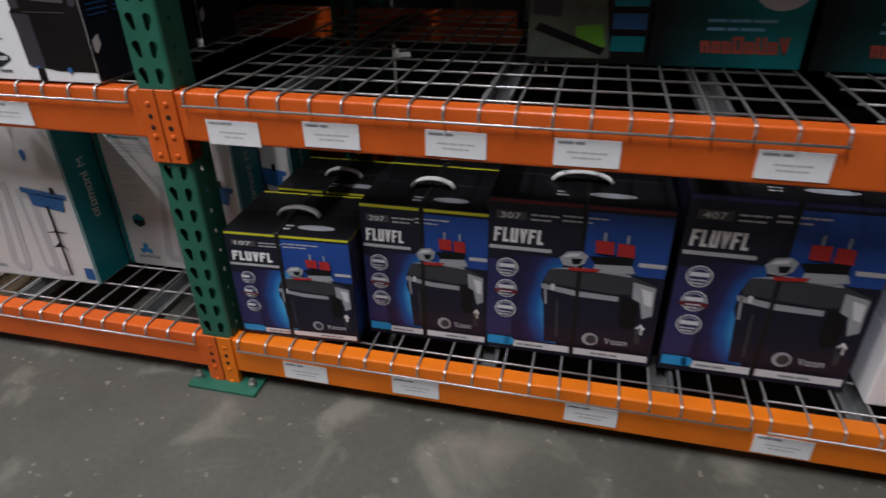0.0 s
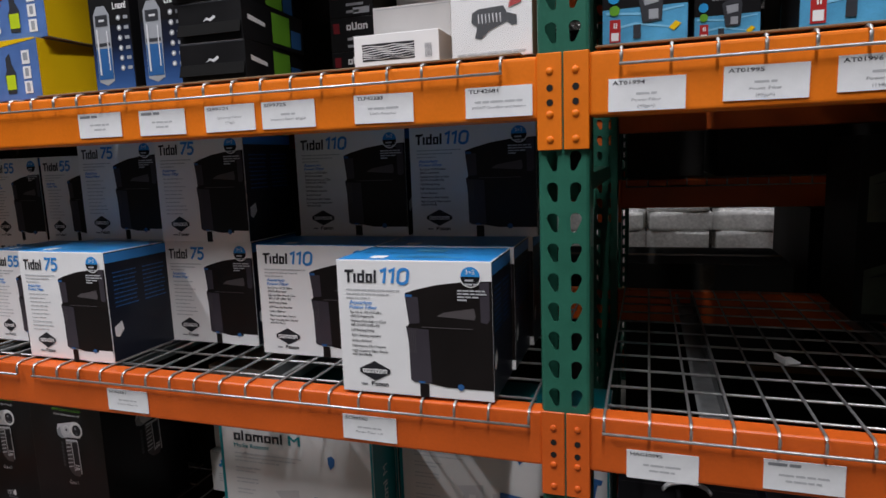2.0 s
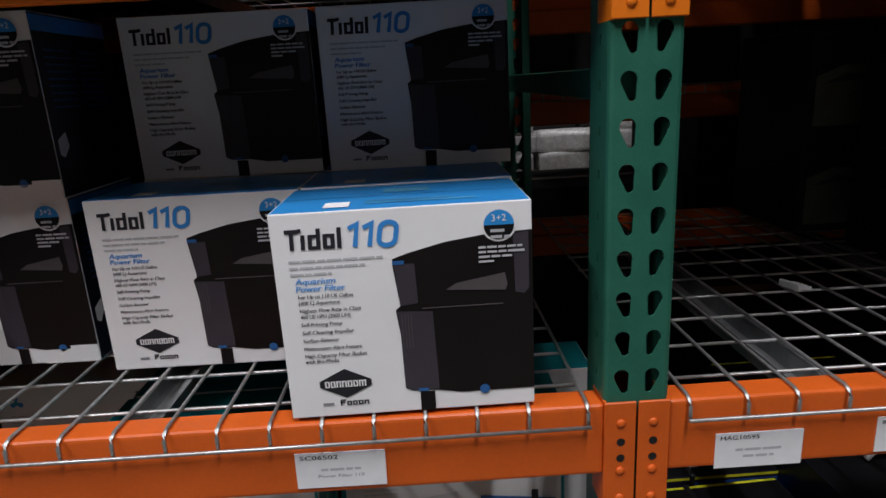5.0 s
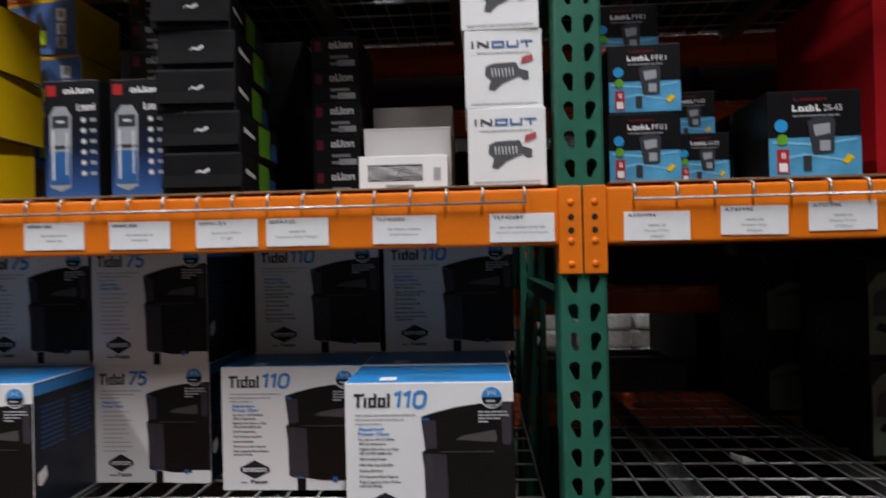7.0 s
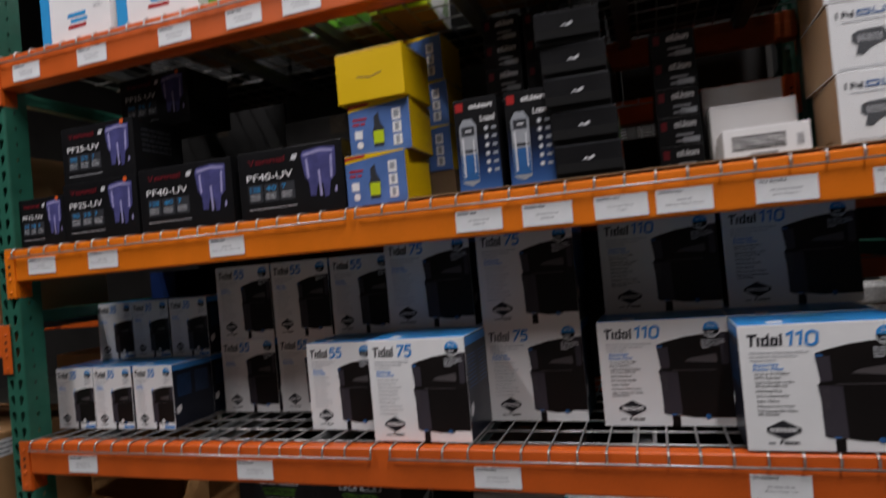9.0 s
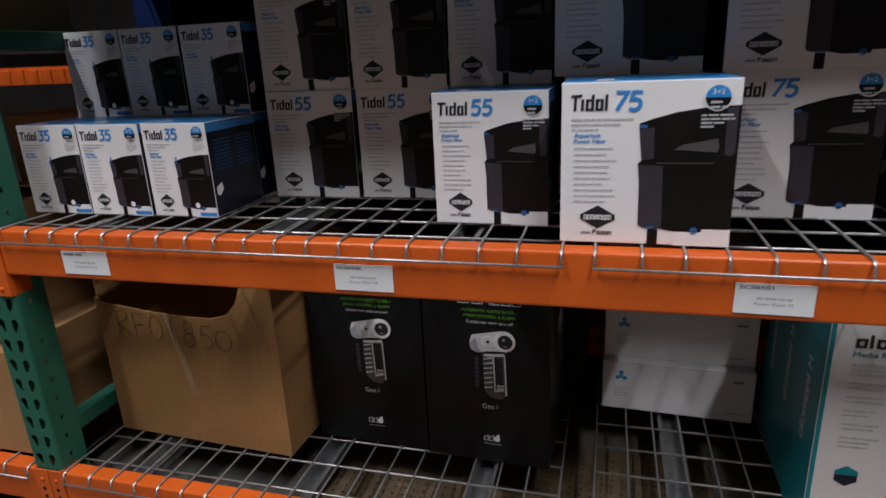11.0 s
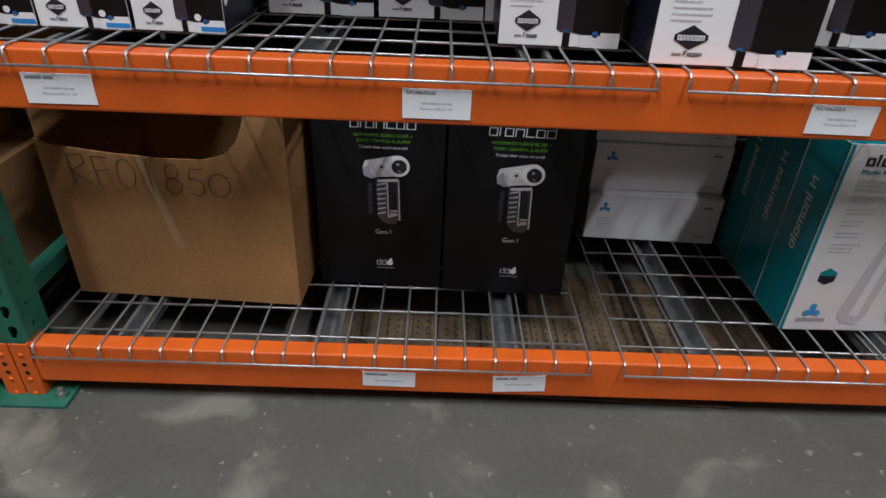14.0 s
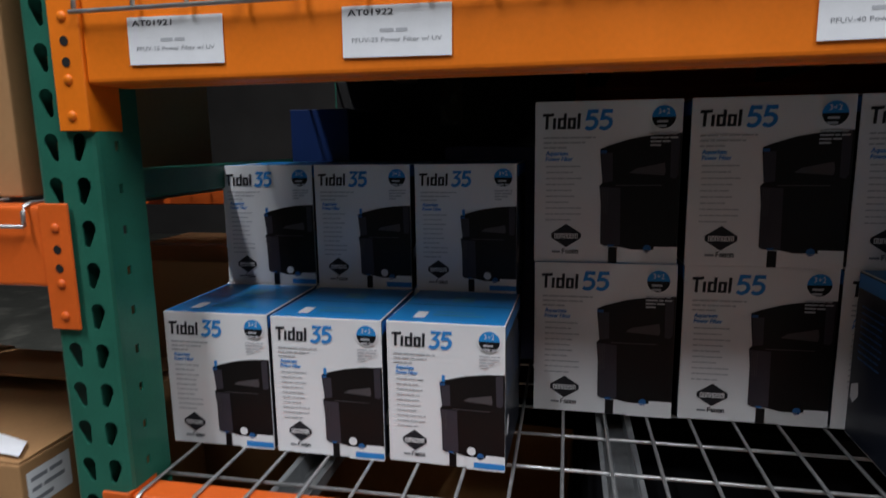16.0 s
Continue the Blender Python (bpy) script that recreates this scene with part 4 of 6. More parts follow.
    ink("model_panel", [rect(U(0.06), V(0.875), U(0.27), V(0.925))], M["filter_light"], root, f, 3)
    write(model, U(0.09), V(0.882), V(0.035), M["canister_pale"], root, f, 4, width=U(0.14), bold=0.0006)
    lines([U(0.2), U(0.16)], U(0.30), V(0.905), V(0.016), M["pale_ink"], root, f, 3, 0.7)
    lines([U(0.3), U(0.2)], U(0.50), V(0.915), V(0.016), M["pale_ink"], root, f, 3, 0.7)
    for n, v in enumerate((0.575, 0.435, 0.295)):
        R = V(0.060)
        ink("round_seal", [disc(U(0.15), V(v), R, 20)], M["canister_pale"], root, f, 3)
        ink("seal_core", [disc(U(0.15), V(v), R * 0.90, 20)], M["fl_navy"], root, f, 4)
        ink("seal_ring", [disc(U(0.15), V(v), R * 0.80, 20)], M["canister_light"], root, f, 5)
        ink("seal_heart", [disc(U(0.15), V(v), R * 0.70, 20)], M["fl_navy"], root, f, 6)
        if n == 1:
            ink("seal_band", [rect(U(0.15) - 1.1 * R, V(v) - 0.42 * R, U(0.15) + 1.1 * R, V(v) - 0.08 * R)], M["maroon"], root, f, 7)
        lines([1.5 * R], U(0.15) - 0.75 * R, V(v) + 0.05 * R, 0.62 * R, M["canister_pale"], root, f, 8)
        lines([1.2 * R, 0.9 * R], U(0.15) - 0.6 * R, V(v) - 0.35 * R, 0.2 * R, M["canister_pale"], root, f, 8, 0.4)
    ink("blue_pill", [rect(U(0.02), V(0.035), U(0.19), V(0.095)), disc(U(0.19), V(0.065), V(0.03), 12)], M["cyan"], root, f, 3)
    ink("pale_strip", [rect(U(0.22), V(0.03), U(0.985), V(0.075))], M["canister_pale"], root, f, 2)
    lines([U(0.2)], U(0.25), V(0.045), V(0.02), M["grey_ink"], root, f, 3)
    lines([U(0.2)], U(0.70), V(0.045), V(0.02), M["grey_ink"], root, f, 3)
    ink("swirl_mark", [disc(U(0.69), V(0.155), V(0.045), 18)], M["canister_light"], root, f, 7)
    ink("swirl_hole", [disc(U(0.695), V(0.155), V(0.030), 18)], M["canister"], root, f, 8)
    word_shape("Voon", U(0.76), V(0.135), V(0.04), U(0.17), M["canister_light"], root, f, 7)
    ink("arrow_mark", [[(U(0.90), V(0.265)), (U(0.925), V(0.30)), (U(0.95), V(0.265))], rect(U(0.915), V(0.225), U(0.937), V(0.265))], M["white"], root, f, 7)
    # strap and handle
    bm = bmesh.new()
    add_box(bm, strap_u * w, -0.0035, 0.0, strap_u * w + 0.010, 0.0005, h + 0.0035, 0.001)
    add_box(bm, strap_u * w, 0.0005, h - 0.0005, strap_u * w + 0.010, d, h + 0.0035, 0.001)
    part("strap", bm, M["strap"], root)
    pts = [(w * (0.33 + 0.34 * n / 12), d * 0.42, h + 0.003 + 0.022 * math.sin(math.pi * n / 12) ** 0.5) for n in range(13)]
    bm = bmesh.new()
    tube_path(bm, pts, 0.0042, 8)
    bm.transform(Matrix.Translation((0, d * 0.42, 0)) @ Matrix.Diagonal((1, 2.1, 1, 1)) @ Matrix.Translation((0, -d * 0.42, 0)))
    bmesh.ops.recalc_face_normals(bm, faces=bm.faces)
    part("handle", bm, M["white_plastic"], root, "white plastic carry handle", True)
    t = face_map("top", w, d, h)
    ink("top_edge_line", [rect(0.003, d - 0.009, w - 0.003, d - 0.003)], M[stripe], root, t, 1)
    lines([U(0.1), U(0.08)], U(0.46), d * 0.18, 0.010, M["pale_ink"], root, t, 2, 0.5)
    ink("top_oval", [[(U(0.72) + U(0.16) * math.cos(a * 0.35), d * 0.18 + 0.012 * math.sin(a * 0.35)) for a in range(18)]], M["canister_light"], root, t, 2)
    ink("top_seam", [rect(0.003, d * 0.52, w - 0.003, d * 0.52 + 0.0015)], M["filter_light"], root, t, 2)
    s = face_map("right", w, d, h)
    ink("side_blue", [rect(0.003, h * 0.08, d - 0.003, h * 0.55)], M["mid_blue"], root, s, 1)
    ink("side_line", [rect(0.002, h * 0.972, d - 0.002, h * 0.992)], M[stripe], root, s, 2)
    lines([d * 0.7] * 6, d * 0.1, h * 0.8, h * 0.02, M["canister_light"], root, s, 2, 1.2, "side_print")
    return root


D0 = DECK[0] + 0.0028
row_of(canister_box("107", 0.297, 0.215, 0.285, "yellow_line"), [(0.062, 0.030, D0, 3.0), (0.075, 0.275, D0, 1.0)])
row_of(canister_box("207", 0.290, 0.235, 0.352, "yellow_line"), [(0.367, 0.100, D0, 0.6), (0.370, 0.345, D0, 0)])
row_of(canister_box("307", 0.372, 0.245, 0.392, "maroon"), [(0.654, 0.104, D0, 0.5), (0.656, 0.36, D0, 0)])
row_of(canister_box("407", 0.378, 0.265, 0.432, "fl_navy"), [(1.044, 0.112, D0, 0.5), (1.046, 0.39, D0, 0)])


def plain_white_box(w, d, h, label, mark):
    root = carton("white_box", w, d, h, [M["white"]] * 6, label, "box", 0.004)
    f = face_map("front", w, d, h)
    for k in range(3):
        a = 90 + 120 * k
        cx, cz = w * 0.13 + 0.010 * math.cos(radians(a)), h * 0.70 + 0.010 * math.sin(radians(a))
        ink("mark_petal", [disc(cx, cz, 0.006, 10)], M["number"] if mark else M["grey_ink"], root, f, 1)
    ink("mark_link", [[(w * 0.13 - 0.009, h * 0.70 - 0.006), (w * 0.13 + 0.009, h * 0.70 - 0.006), (w * 0.13, h * 0.70 + 0.010)]], M["teal_light"] if mark else M["pale_ink"], root, f, 2)
    lines([w * 0.10, w * 0.08, w * 0.1, w * 0.07], w * 0.08, h * 0.45, h * 0.03, M["pale_ink"], root, f, 1, 0.9)
    lines([w * 0.08], w * 0.86, h * 0.78, h * 0.07, M["grey_ink"], root, f, 1)
    lines([w * 0.09], w * 0.84, h * 0.15, h * 0.03, M["grey_ink"], root, f, 1)
    ink("flap_edge", [rect(0.003, h - 0.004, w - 0.003, h - 0.0028)], M["pale_ink"], root, f, 1)
    return root


row_of(plain_white_box(0.365, 0.30, 0.139, "long white carton with a small blue mark, stacked", True), [(-1.214, 0.526, D0, -2.5), (-1.212, 0.552, D0 + 0.1392, -1.6), (-1.216, 0.560, D0 + 0.2784, -2.6)])
row_of(plain_white_box(0.30, 0.30, 0.17, "white carton standing at the end of the canister boxes", True), [(1.455, 0.085, D0, 0), (1.455, 0.095, D0 + 0.171, 0)])


# ---- media reactor boxes ----
def reactor_box(w, d, h):
    root = carton("reactor_box", w, d, h, [M["dim_white"], M["teal"], M["teal"], M["teal"], M["teal"], M["kraft"]], "white and teal media reactor carton standing on the low deck", "box", group="media reactor boxes")
    f = face_map("front", w, d, h)
    U, V = (lambda u: u * w), (lambda v: v * h)
    ink("edge_band", [rect(0.001, 0.001, U(0.022), h - 0.001), rect(U(0.985), 0.001, w - 0.001, h - 0.001)], M["teal"], root, f, 1)
    word_shape("olomonl", U(0.10), V(0.90), V(0.055), U(0.34), M["ink"], root, f, 2)
    write("M", U(0.47), V(0.90), V(0.055), M["teal"], root, f, 2, width=U(0.075), bold=0.0015)
    write("Media Reactor", U(0.10), V(0.862), V(0.024), M["teal"], root, f, 2, width=U(0.24), bold=0.0005)
    lines([U(0.45), U(0.42), U(0.30)], U(0.10), V(0.825), V(0.011), M["pale_ink"], root, f, 2, 0.9)
    lines([U(x) for x in (0.17, 0.14, 0.0, 0.15, 0.16, 0.0, 0.14, 0.12, 0.0, 0.15, 0.13, 0.0, 0.16, 0.14, 0.12)], U(0.10), V(0.745), V(0.011), M["pale_ink"], root, f, 2, 0.85)
    hexa = [(U(0.155) + V(0.048) * math.cos(radians(90 + 60 * k)), V(0.325) + V(0.048) * math.sin(radians(90 + 60 * k))) for k in range(6)]
    ink("hexagon_seal", [hexa], M["navy"], root, f, 2)
    ink("seal_top", [[hexa[1], hexa[0], hexa[5], (hexa[5][0], V(0.33)), (hexa[1][0], V(0.33))]], M["teal"], root, f, 3)
    # reactor tubes and pump head
    ink("tube_picture", [
        [(U(0.34), V(0.05)), (U(0.30), V(0.10)), (U(0.40), V(0.60)), (U(0.36), V(0.64)), (U(0.52), V(0.66)), (U(0.52), V(0.60)), (U(0.47), V(0.10)), (U(0.43), V(0.04))],
        [(U(0.60), V(0.06)), (U(0.58), V(0.12)), (U(0.575), V(0.62)), (U(0.80), V(0.62)), (U(0.82), V(0.12)), (U(0.80), V(0.05)), (U(0.70), V(0.03))],
    ], M["tube_grey"], root, f, 2, split=True)
    ink("tube_light", [
        [(U(0.37), V(0.10)), (U(0.435), V(0.60)), (U(0.475), V(0.60)), (U(0.42), V(0.09))],
        rect(U(0.61), V(0.10), U(0.66), V(0.56)), rect(U(0.72), V(0.08), U(0.78), V(0.54)),
    ], M["dim_white"], root, f, 3)
    ink("pump_head", [[(U(0.62), V(0.60)), (U(0.62), V(0.635)), (U(0.96), V(0.60)), (U(0.95), V(0.57))], [(U(0.66), V(0.60)), (U(0.68), V(0.52)), (U(0.91), V(0.49)), (U(0.93), V(0.58))]], M["shark_blue"], root, f, 4)
    ink("pump_knob", [rect(U(0.85), V(0.60), U(0.88), V(0.645))], M["ink"], root, f, 5)
    ink("centre_rod", [rect(U(0.775), V(0.05), U(0.795), V(0.52)), [(U(0.70), V(0.34)), (U(0.78), V(0.36)), (U(0.88), V(0.35)), (U(0.78), V(0.345))], [(U(0.72), V(0.24)), (U(0.78), V(0.28)), (U(0.85), V(0.22)), (U(0.80), V(0.25))]], M["ink"], root, f, 4)
    ink("drop_mark", [[(U(0.72), V(0.86)), (U(0.745), V(0.87)), (U(0.765), V(0.855)), (U(0.762), V(0.82)), (U(0.735), V(0.795)), (U(0.722), V(0.825))]], M["shark_blue"], root, f, 4)
    for k in range(3):
        a = radians(90 + 120 * k)
        ink("maker_petal", [disc(U(0.15) + 0.014 * math.cos(a), V(0.12) + 0.012 * math.sin(a), 0.0085, 12)], M["teal_light"], root, f, 2)
    ink("maker_arc", [[(U(0.15) - 0.012, V(0.12) - 0.010), (U(0.15) + 0.012, V(0.12) - 0.010), (U(0.15) + 0.004, V(0.12) + 0.014), (U(0.15) - 0.004, V(0.12) + 0.014)]], M["number"], root, f, 3)
    word_shape("odndilno", U(0.075), V(0.055), V(0.028), U(0.17), M["grey_ink"], root, f, 2)
    ink("corner_square", [rect(U(0.90), V(0.03), U(0.975), V(0.11))], M["shark_blue"], root, f, 3)
    for side in ("left", "right"):
        s = face_map(side, w, d, h)
        # the name runs up the side
        up = lambda u, v, k: s(d * 0.58 - v, h * 0.40 + u, k)
        word_shape("olomonl", 0.0, 0.0, d * 0.20, h * 0.30, M["canister_pale"], root, up, 1, heavy=0.8, lean=0.1)
        write("M", h * 0.33, 0.0, d * 0.20, M["canister_pale"], root, up, 1, width=h * 0.05)
        ink("fold_line", [rect(d - 0.006, 0.002, d - 0.0045, h - 0.002)], M["navy"], root, s, 1)
    return root


row_of(reactor_box(0.398, 0.128, 0.452), [(-0.838, 0.130, D0, 1.2), (-0.836, 0.266, D0, 0.8), (-0.832, 0.402, D0, 0), (-0.430, 0.262, D0, 0.4), (-0.345, 0.402, D0, 0.0)])


# ---- roller filter boxes ----
def roller_box(w, d, h):
    root = carton("roller_filter_box", w, d, h, [M["black"]] * 6, "black fleece filter carton standing on the low deck", "box", group="fleece filter boxes")

    def picture(f, W, k0):
        U, V = (lambda u: u * W), (lambda v: v * h)
        c = U(0.535)
        f0 = f
        f = lambda u, v, k: f0(u, v + 0.018 * h, k)
        word_shape("olonLod", c - U(0.25), V(0.84), V(0.055), U(0.50), M["canister_pale"], root, f, 2, heavy=0.38, lean=0.05)
        if k0:
            write("AUTOMATIC FLEECE FILTER +", c - U(0.22), V(0.800), V(0.016), M["leaf"], root, f, 2, width=U(0.44))
            write("SMART CONTROL & ALARM", c - U(0.20), V(0.772), V(0.016), M["leaf"], root, f, 2, width=U(0.40))
            write("Crystal clear water on a roll", c - U(0.18), V(0.742), V(0.016), M["canister_pale"], root, f, 2, width=U(0.36))
        # roller head: a horizontal drum with a dark lens, a small wheel beside it
        ink("roller_picture", [
            [(c - U(0.16), V(0.640)), (c - U(0.14), V(0.680)), (c - U(0.05), V(0.692)), (c + U(0.10), V(0.712)), (c + U(0.10), V(0.605)), (c - U(0.02), V(0.600)), (c - U(0.10), V(0.590)), (c - U(0.15), V(0.605))],
        ], M["canister_pale"], root, f, 2)
        ink("drum_shade", [[(c - U(0.16), V(0.640)), (c - U(0.15), V(0.605)), (c - U(0.10), V(0.590)), (c - U(0.06), V(0.593)), (c - U(0.10), V(0.62)), (c - U(0.11), V(0.665))]], M["canister_light"], root, f, 3)
        ink("drum_end", [disc(c + U(0.115), V(0.658), V(0.054), 22)], M["white"], root, f, 4)
        ink("lens", [disc(c + U(0.122), V(0.656), V(0.036), 20)], M["ink"], root, f, 5)
        ink("lens_shine", [disc(c + U(0.112), V(0.668), V(0.008), 10), [(c + U(0.10), V(0.640)), (c + U(0.14), V(0.634)), (c + U(0.13), V(0.628))]], M["canister_light"], root, f, 6)
        ink("small_wheel", [disc(c - U(0.015), V(0.652), V(0.031), 16)], M["white"], root, f, 5)
        ink("wheel_ring", [disc(c - U(0.015), V(0.652), V(0.024), 16)], M["canister_pale"], root, f, 6)
        ink("wheel_hub", [disc(c - U(0.012), V(0.652), V(0.008), 10)], M["ink"], root, f, 7)
        # clear filter body under it, with the coiled hose beside
        ink("body_picture", [[(c - U(0.06), V(0.590)), (c + U(0.115), V(0.585)), (c + U(0.125), V(0.375)), (c + U(0.09), V(0.345)), (c + U(0.01), V(0.350)), (c - U(0.045), V(0.385))]], M["filter_light"], root, f, 2)
        ink("body_window", [[(c + U(0.035), V(0.570)), (c + U(0.098), V(0.568)), (c + U(0.107), V(0.400)), (c + U(0.048), V(0.392))]], M["ink"], root, f, 3)
        ink("body_edges", [
            [(c + U(0.112), V(0.585)), (c + U(0.122), V(0.585)), (c + U(0.132), V(0.372)), (c + U(0.120), V(0.368))],
            [(c + U(0.022), V(0.58)), (c + U(0.032), V(0.58)), (c + U(0.044), V(0.385)), (c + U(0.034), V(0.38))],
            [(c - U(0.045), V(0.585)), (c + U(0.115), V(0.595)), (c + U(0.115), V(0.580)), (c - U(0.045), V(0.572))],
            [(c + U(0.035), V(0.395)), (c + U(0.11), V(0.405)), (c + U(0.11), V(0.395)), (c + U(0.035), V(0.383))],
        ] + [[(c - U(0.048), V(0.40 + 0.026 * k)), (c + U(0.018), V(0.408 + 0.026 * k)), (c + U(0.018), V(0.415 + 0.026 * k)), (c - U(0.048), V(0.406 + 0.026 * k))] for k in range(7)], M["canister_pale"], root, f, 4)
        ink("hose_coil", [disc(c - U(0.105), V(0.555 - 0.024 * k), V(0.012), 8) for k in range(7)], M["canister"], root, f, 2)
        ink("bead_media", [disc(c + U(0.06 + 0.014 * (k % 4)), V(0.405 + 0.016 * (k // 4)), V(0.006), 6) for k in range(8)], M["canister_pale"], root, f, 5)
        if k0:
            write("Gen", c - U(0.07), V(0.288), V(0.026), M["canister_pale"], root, f, 2, width=U(0.095))
            write("3", c + U(0.038), V(0.292), V(0.022), M["canister_light"], root, f, 2, width=U(0.022))
            word_shape("dd", c - U(0.065), V(0.105), V(0.034), U(0.085), M["canister_pale"], root, f, 2, heavy=0.5)
            ink("fish_mark", [disc(c + U(0.045), V(0.118), V(0.016), 12), disc(c + U(0.055), V(0.137), V(0.008), 8)], M["white"], root, f, 2)
            lines([U(0.16)], c - U(0.06), V(0.085), V(0.008), M["grey_ink"], root, f, 2)

    picture(face_map("front", w, d, h), w, True)
    picture(face_map("right", w, d, h), d, False)
    return root


row_of(roller_box(0.288, 0.30, 0.465), [(-1.906, 0.262, D0, -1.5), (-1.612, 0.245, D0, -2.5)])


# ---- open brown carton with the number written on it ----
def open_carton(w, d, h):
    root = empty("cardboard_carton", Matrix.Identity(4), "open brown cardboard carton with a scooped front and marker writing", "box")
    t = 0.005
    # front panel with a scooped upper edge
    edge = [(0.0, h * 0.80), (w * 0.06, h * 0.775), (w * 0.14, h * 0.765), (w * 0.28, h * 0.75), (w * 0.50, h * 0.738), (w * 0.66, h * 0.742), (w * 0.75, h * 0.770), (w * 0.81, h * 0.84), (w * 0.84, h * 0.92), (w * 0.855, h), (w, h)]
    bm = bmesh.new()
    low = [(0, 0), (w, 0)]
    ring = [(u, v) for u, v in edge[::-1]]
    fr = [bm.verts.new((u, 0, v)) for u, v in low + ring]
    bm.faces.new(fr)
    geom = bmesh.ops.extrude_face_region(bm, geom=list(bm.faces))["geom"]
    bmesh.ops.translate(bm, verts=[g for g in geom if isinstance(g, bmesh.types.BMVert)], vec=(0, t, 0))
    bmesh.ops.recalc_face_normals(bm, faces=bm.faces)
    part("front_panel", bm, M["kraft_worn"], root)
    part("side_panel", block(0, t, 0, t, d - t, h, 0.001), M["kraft_worn"], root)
    part("side_panel", block(w - t, t, 0, w, d - t, h, 0.001), M["kraft_worn"], root)
    part("back_panel", block(0, d - t, 0, w, d, h, 0.001), M["kraft_worn"], root)
    part("base_panel", block(t, t, 0.0, w - t, d - t, t), M["kraft_worn"], root)
    f = face_map("front", w, d, h)
    bm = bmesh.new()
    cols = [(w * (0.41 + 0.010 * k), h * 0.745 - k * h * 0.046) for k in range(11)]
    for a, b in zip(cols, cols[1:]):
        bm.faces.new([bm.verts.new(f(x, v, 2)) for x, v in ((a[0] - 0.010, a[1]), (a[0] + 0.010, a[1]), (b[0] + 0.010, b[1]), (b[0] - 0.010, b[1]))])
    bmesh.ops.remove_doubles(bm, verts=bm.verts, dist=0.0001)
    part("packing_tape", bm, M["tape"], root, "strip of shiny clear tape")
    # thin hand-drawn signs, each as pen strokes in a unit box
    arc = lambda cx, cy, rx, ry, a0, a1: [(cx + rx * math.cos(radians(a0 + (a1 - a0) * k / 12)), cy + ry * math.sin(radians(a0 + (a1 - a0) * k / 12))) for k in range(13)]
    signs = [
        [[(0.1, 0.0), (0.0, 1.0)], [(0.0, 0.95), (0.7, 1.0), (0.75, 0.7), (0.05, 0.45), (0.9, 0.0)]],
        [[(0.15, 0.0), (0.05, 1.0), (0.8, 0.95)], [(0.1, 0.5), (0.65, 0.55)]],
        [arc(0.45, 0.5, 0.42, 0.5, 60, 420)],
        [[(0.5, 0.0), (0.4, 1.0)]],
        [arc(0.45, 0.75, 0.3, 0.25, -90, 270), arc(0.45, 0.25, 0.38, 0.27, 90, 450)],
        [[(0.85, 0.95), (0.2, 0.9), (0.15, 0.55)] + arc(0.4, 0.3, 0.4, 0.3, 100, -130)],
        [arc(0.45, 0.45, 0.5, 0.4, 40, 390)],
    ]
    for k, sign in enumerate(signs):
        bm = bmesh.new()
        for stroke in sign:
            for a, b in zip(stroke, stroke[1:]):
                p = [(w * (0.115 + 0.094 * k) + q[0] * 0.045, h * (0.60 - 0.006 * k) + q[1] * 0.066) for q in (a, b)]
                dx, dz = p[1][0] - p[0][0], p[1][1] - p[0][1]
                n = max(1e-6, math.hypot(dx, dz))
                nx, nz = -dz / n * 0.0009, dx / n * 0.0009
                bm.faces.new([bm.verts.new(f(u, v, 3)) for u, v in ((p[0][0] - nx, p[0][1] - nz), (p[1][0] - nx, p[1][1] - nz), (p[1][0] + nx, p[1][1] + nz), (p[0][0] + nx, p[0][1] + nz))])
        part("marker_sign", bm, M["marker"], root)
    return root


put(open_carton(0.515, 0.40, 0.470), -2.452, 0.188, D0, -3.0)


# ---- second shelf: small boxes ----
D2 = DECK[2] + 0.0028
# both sheets are made longer than the real ones to block light from above
for x, w in ((-1.138, 1.068), (0.05, 2.35)):
    bm2 = block(x, 0.012, D2, x + w, 0.60, D2 + 0.004, 0.001)
    tagged(new("cardboard_sheet", mesh_of("cardboard_sheet", bm2, M["kraft_dark"])), "thin brown cardboard sheet on the wire deck, lengthened to block light", "cardboard")
D2C = D2 + 0.0045


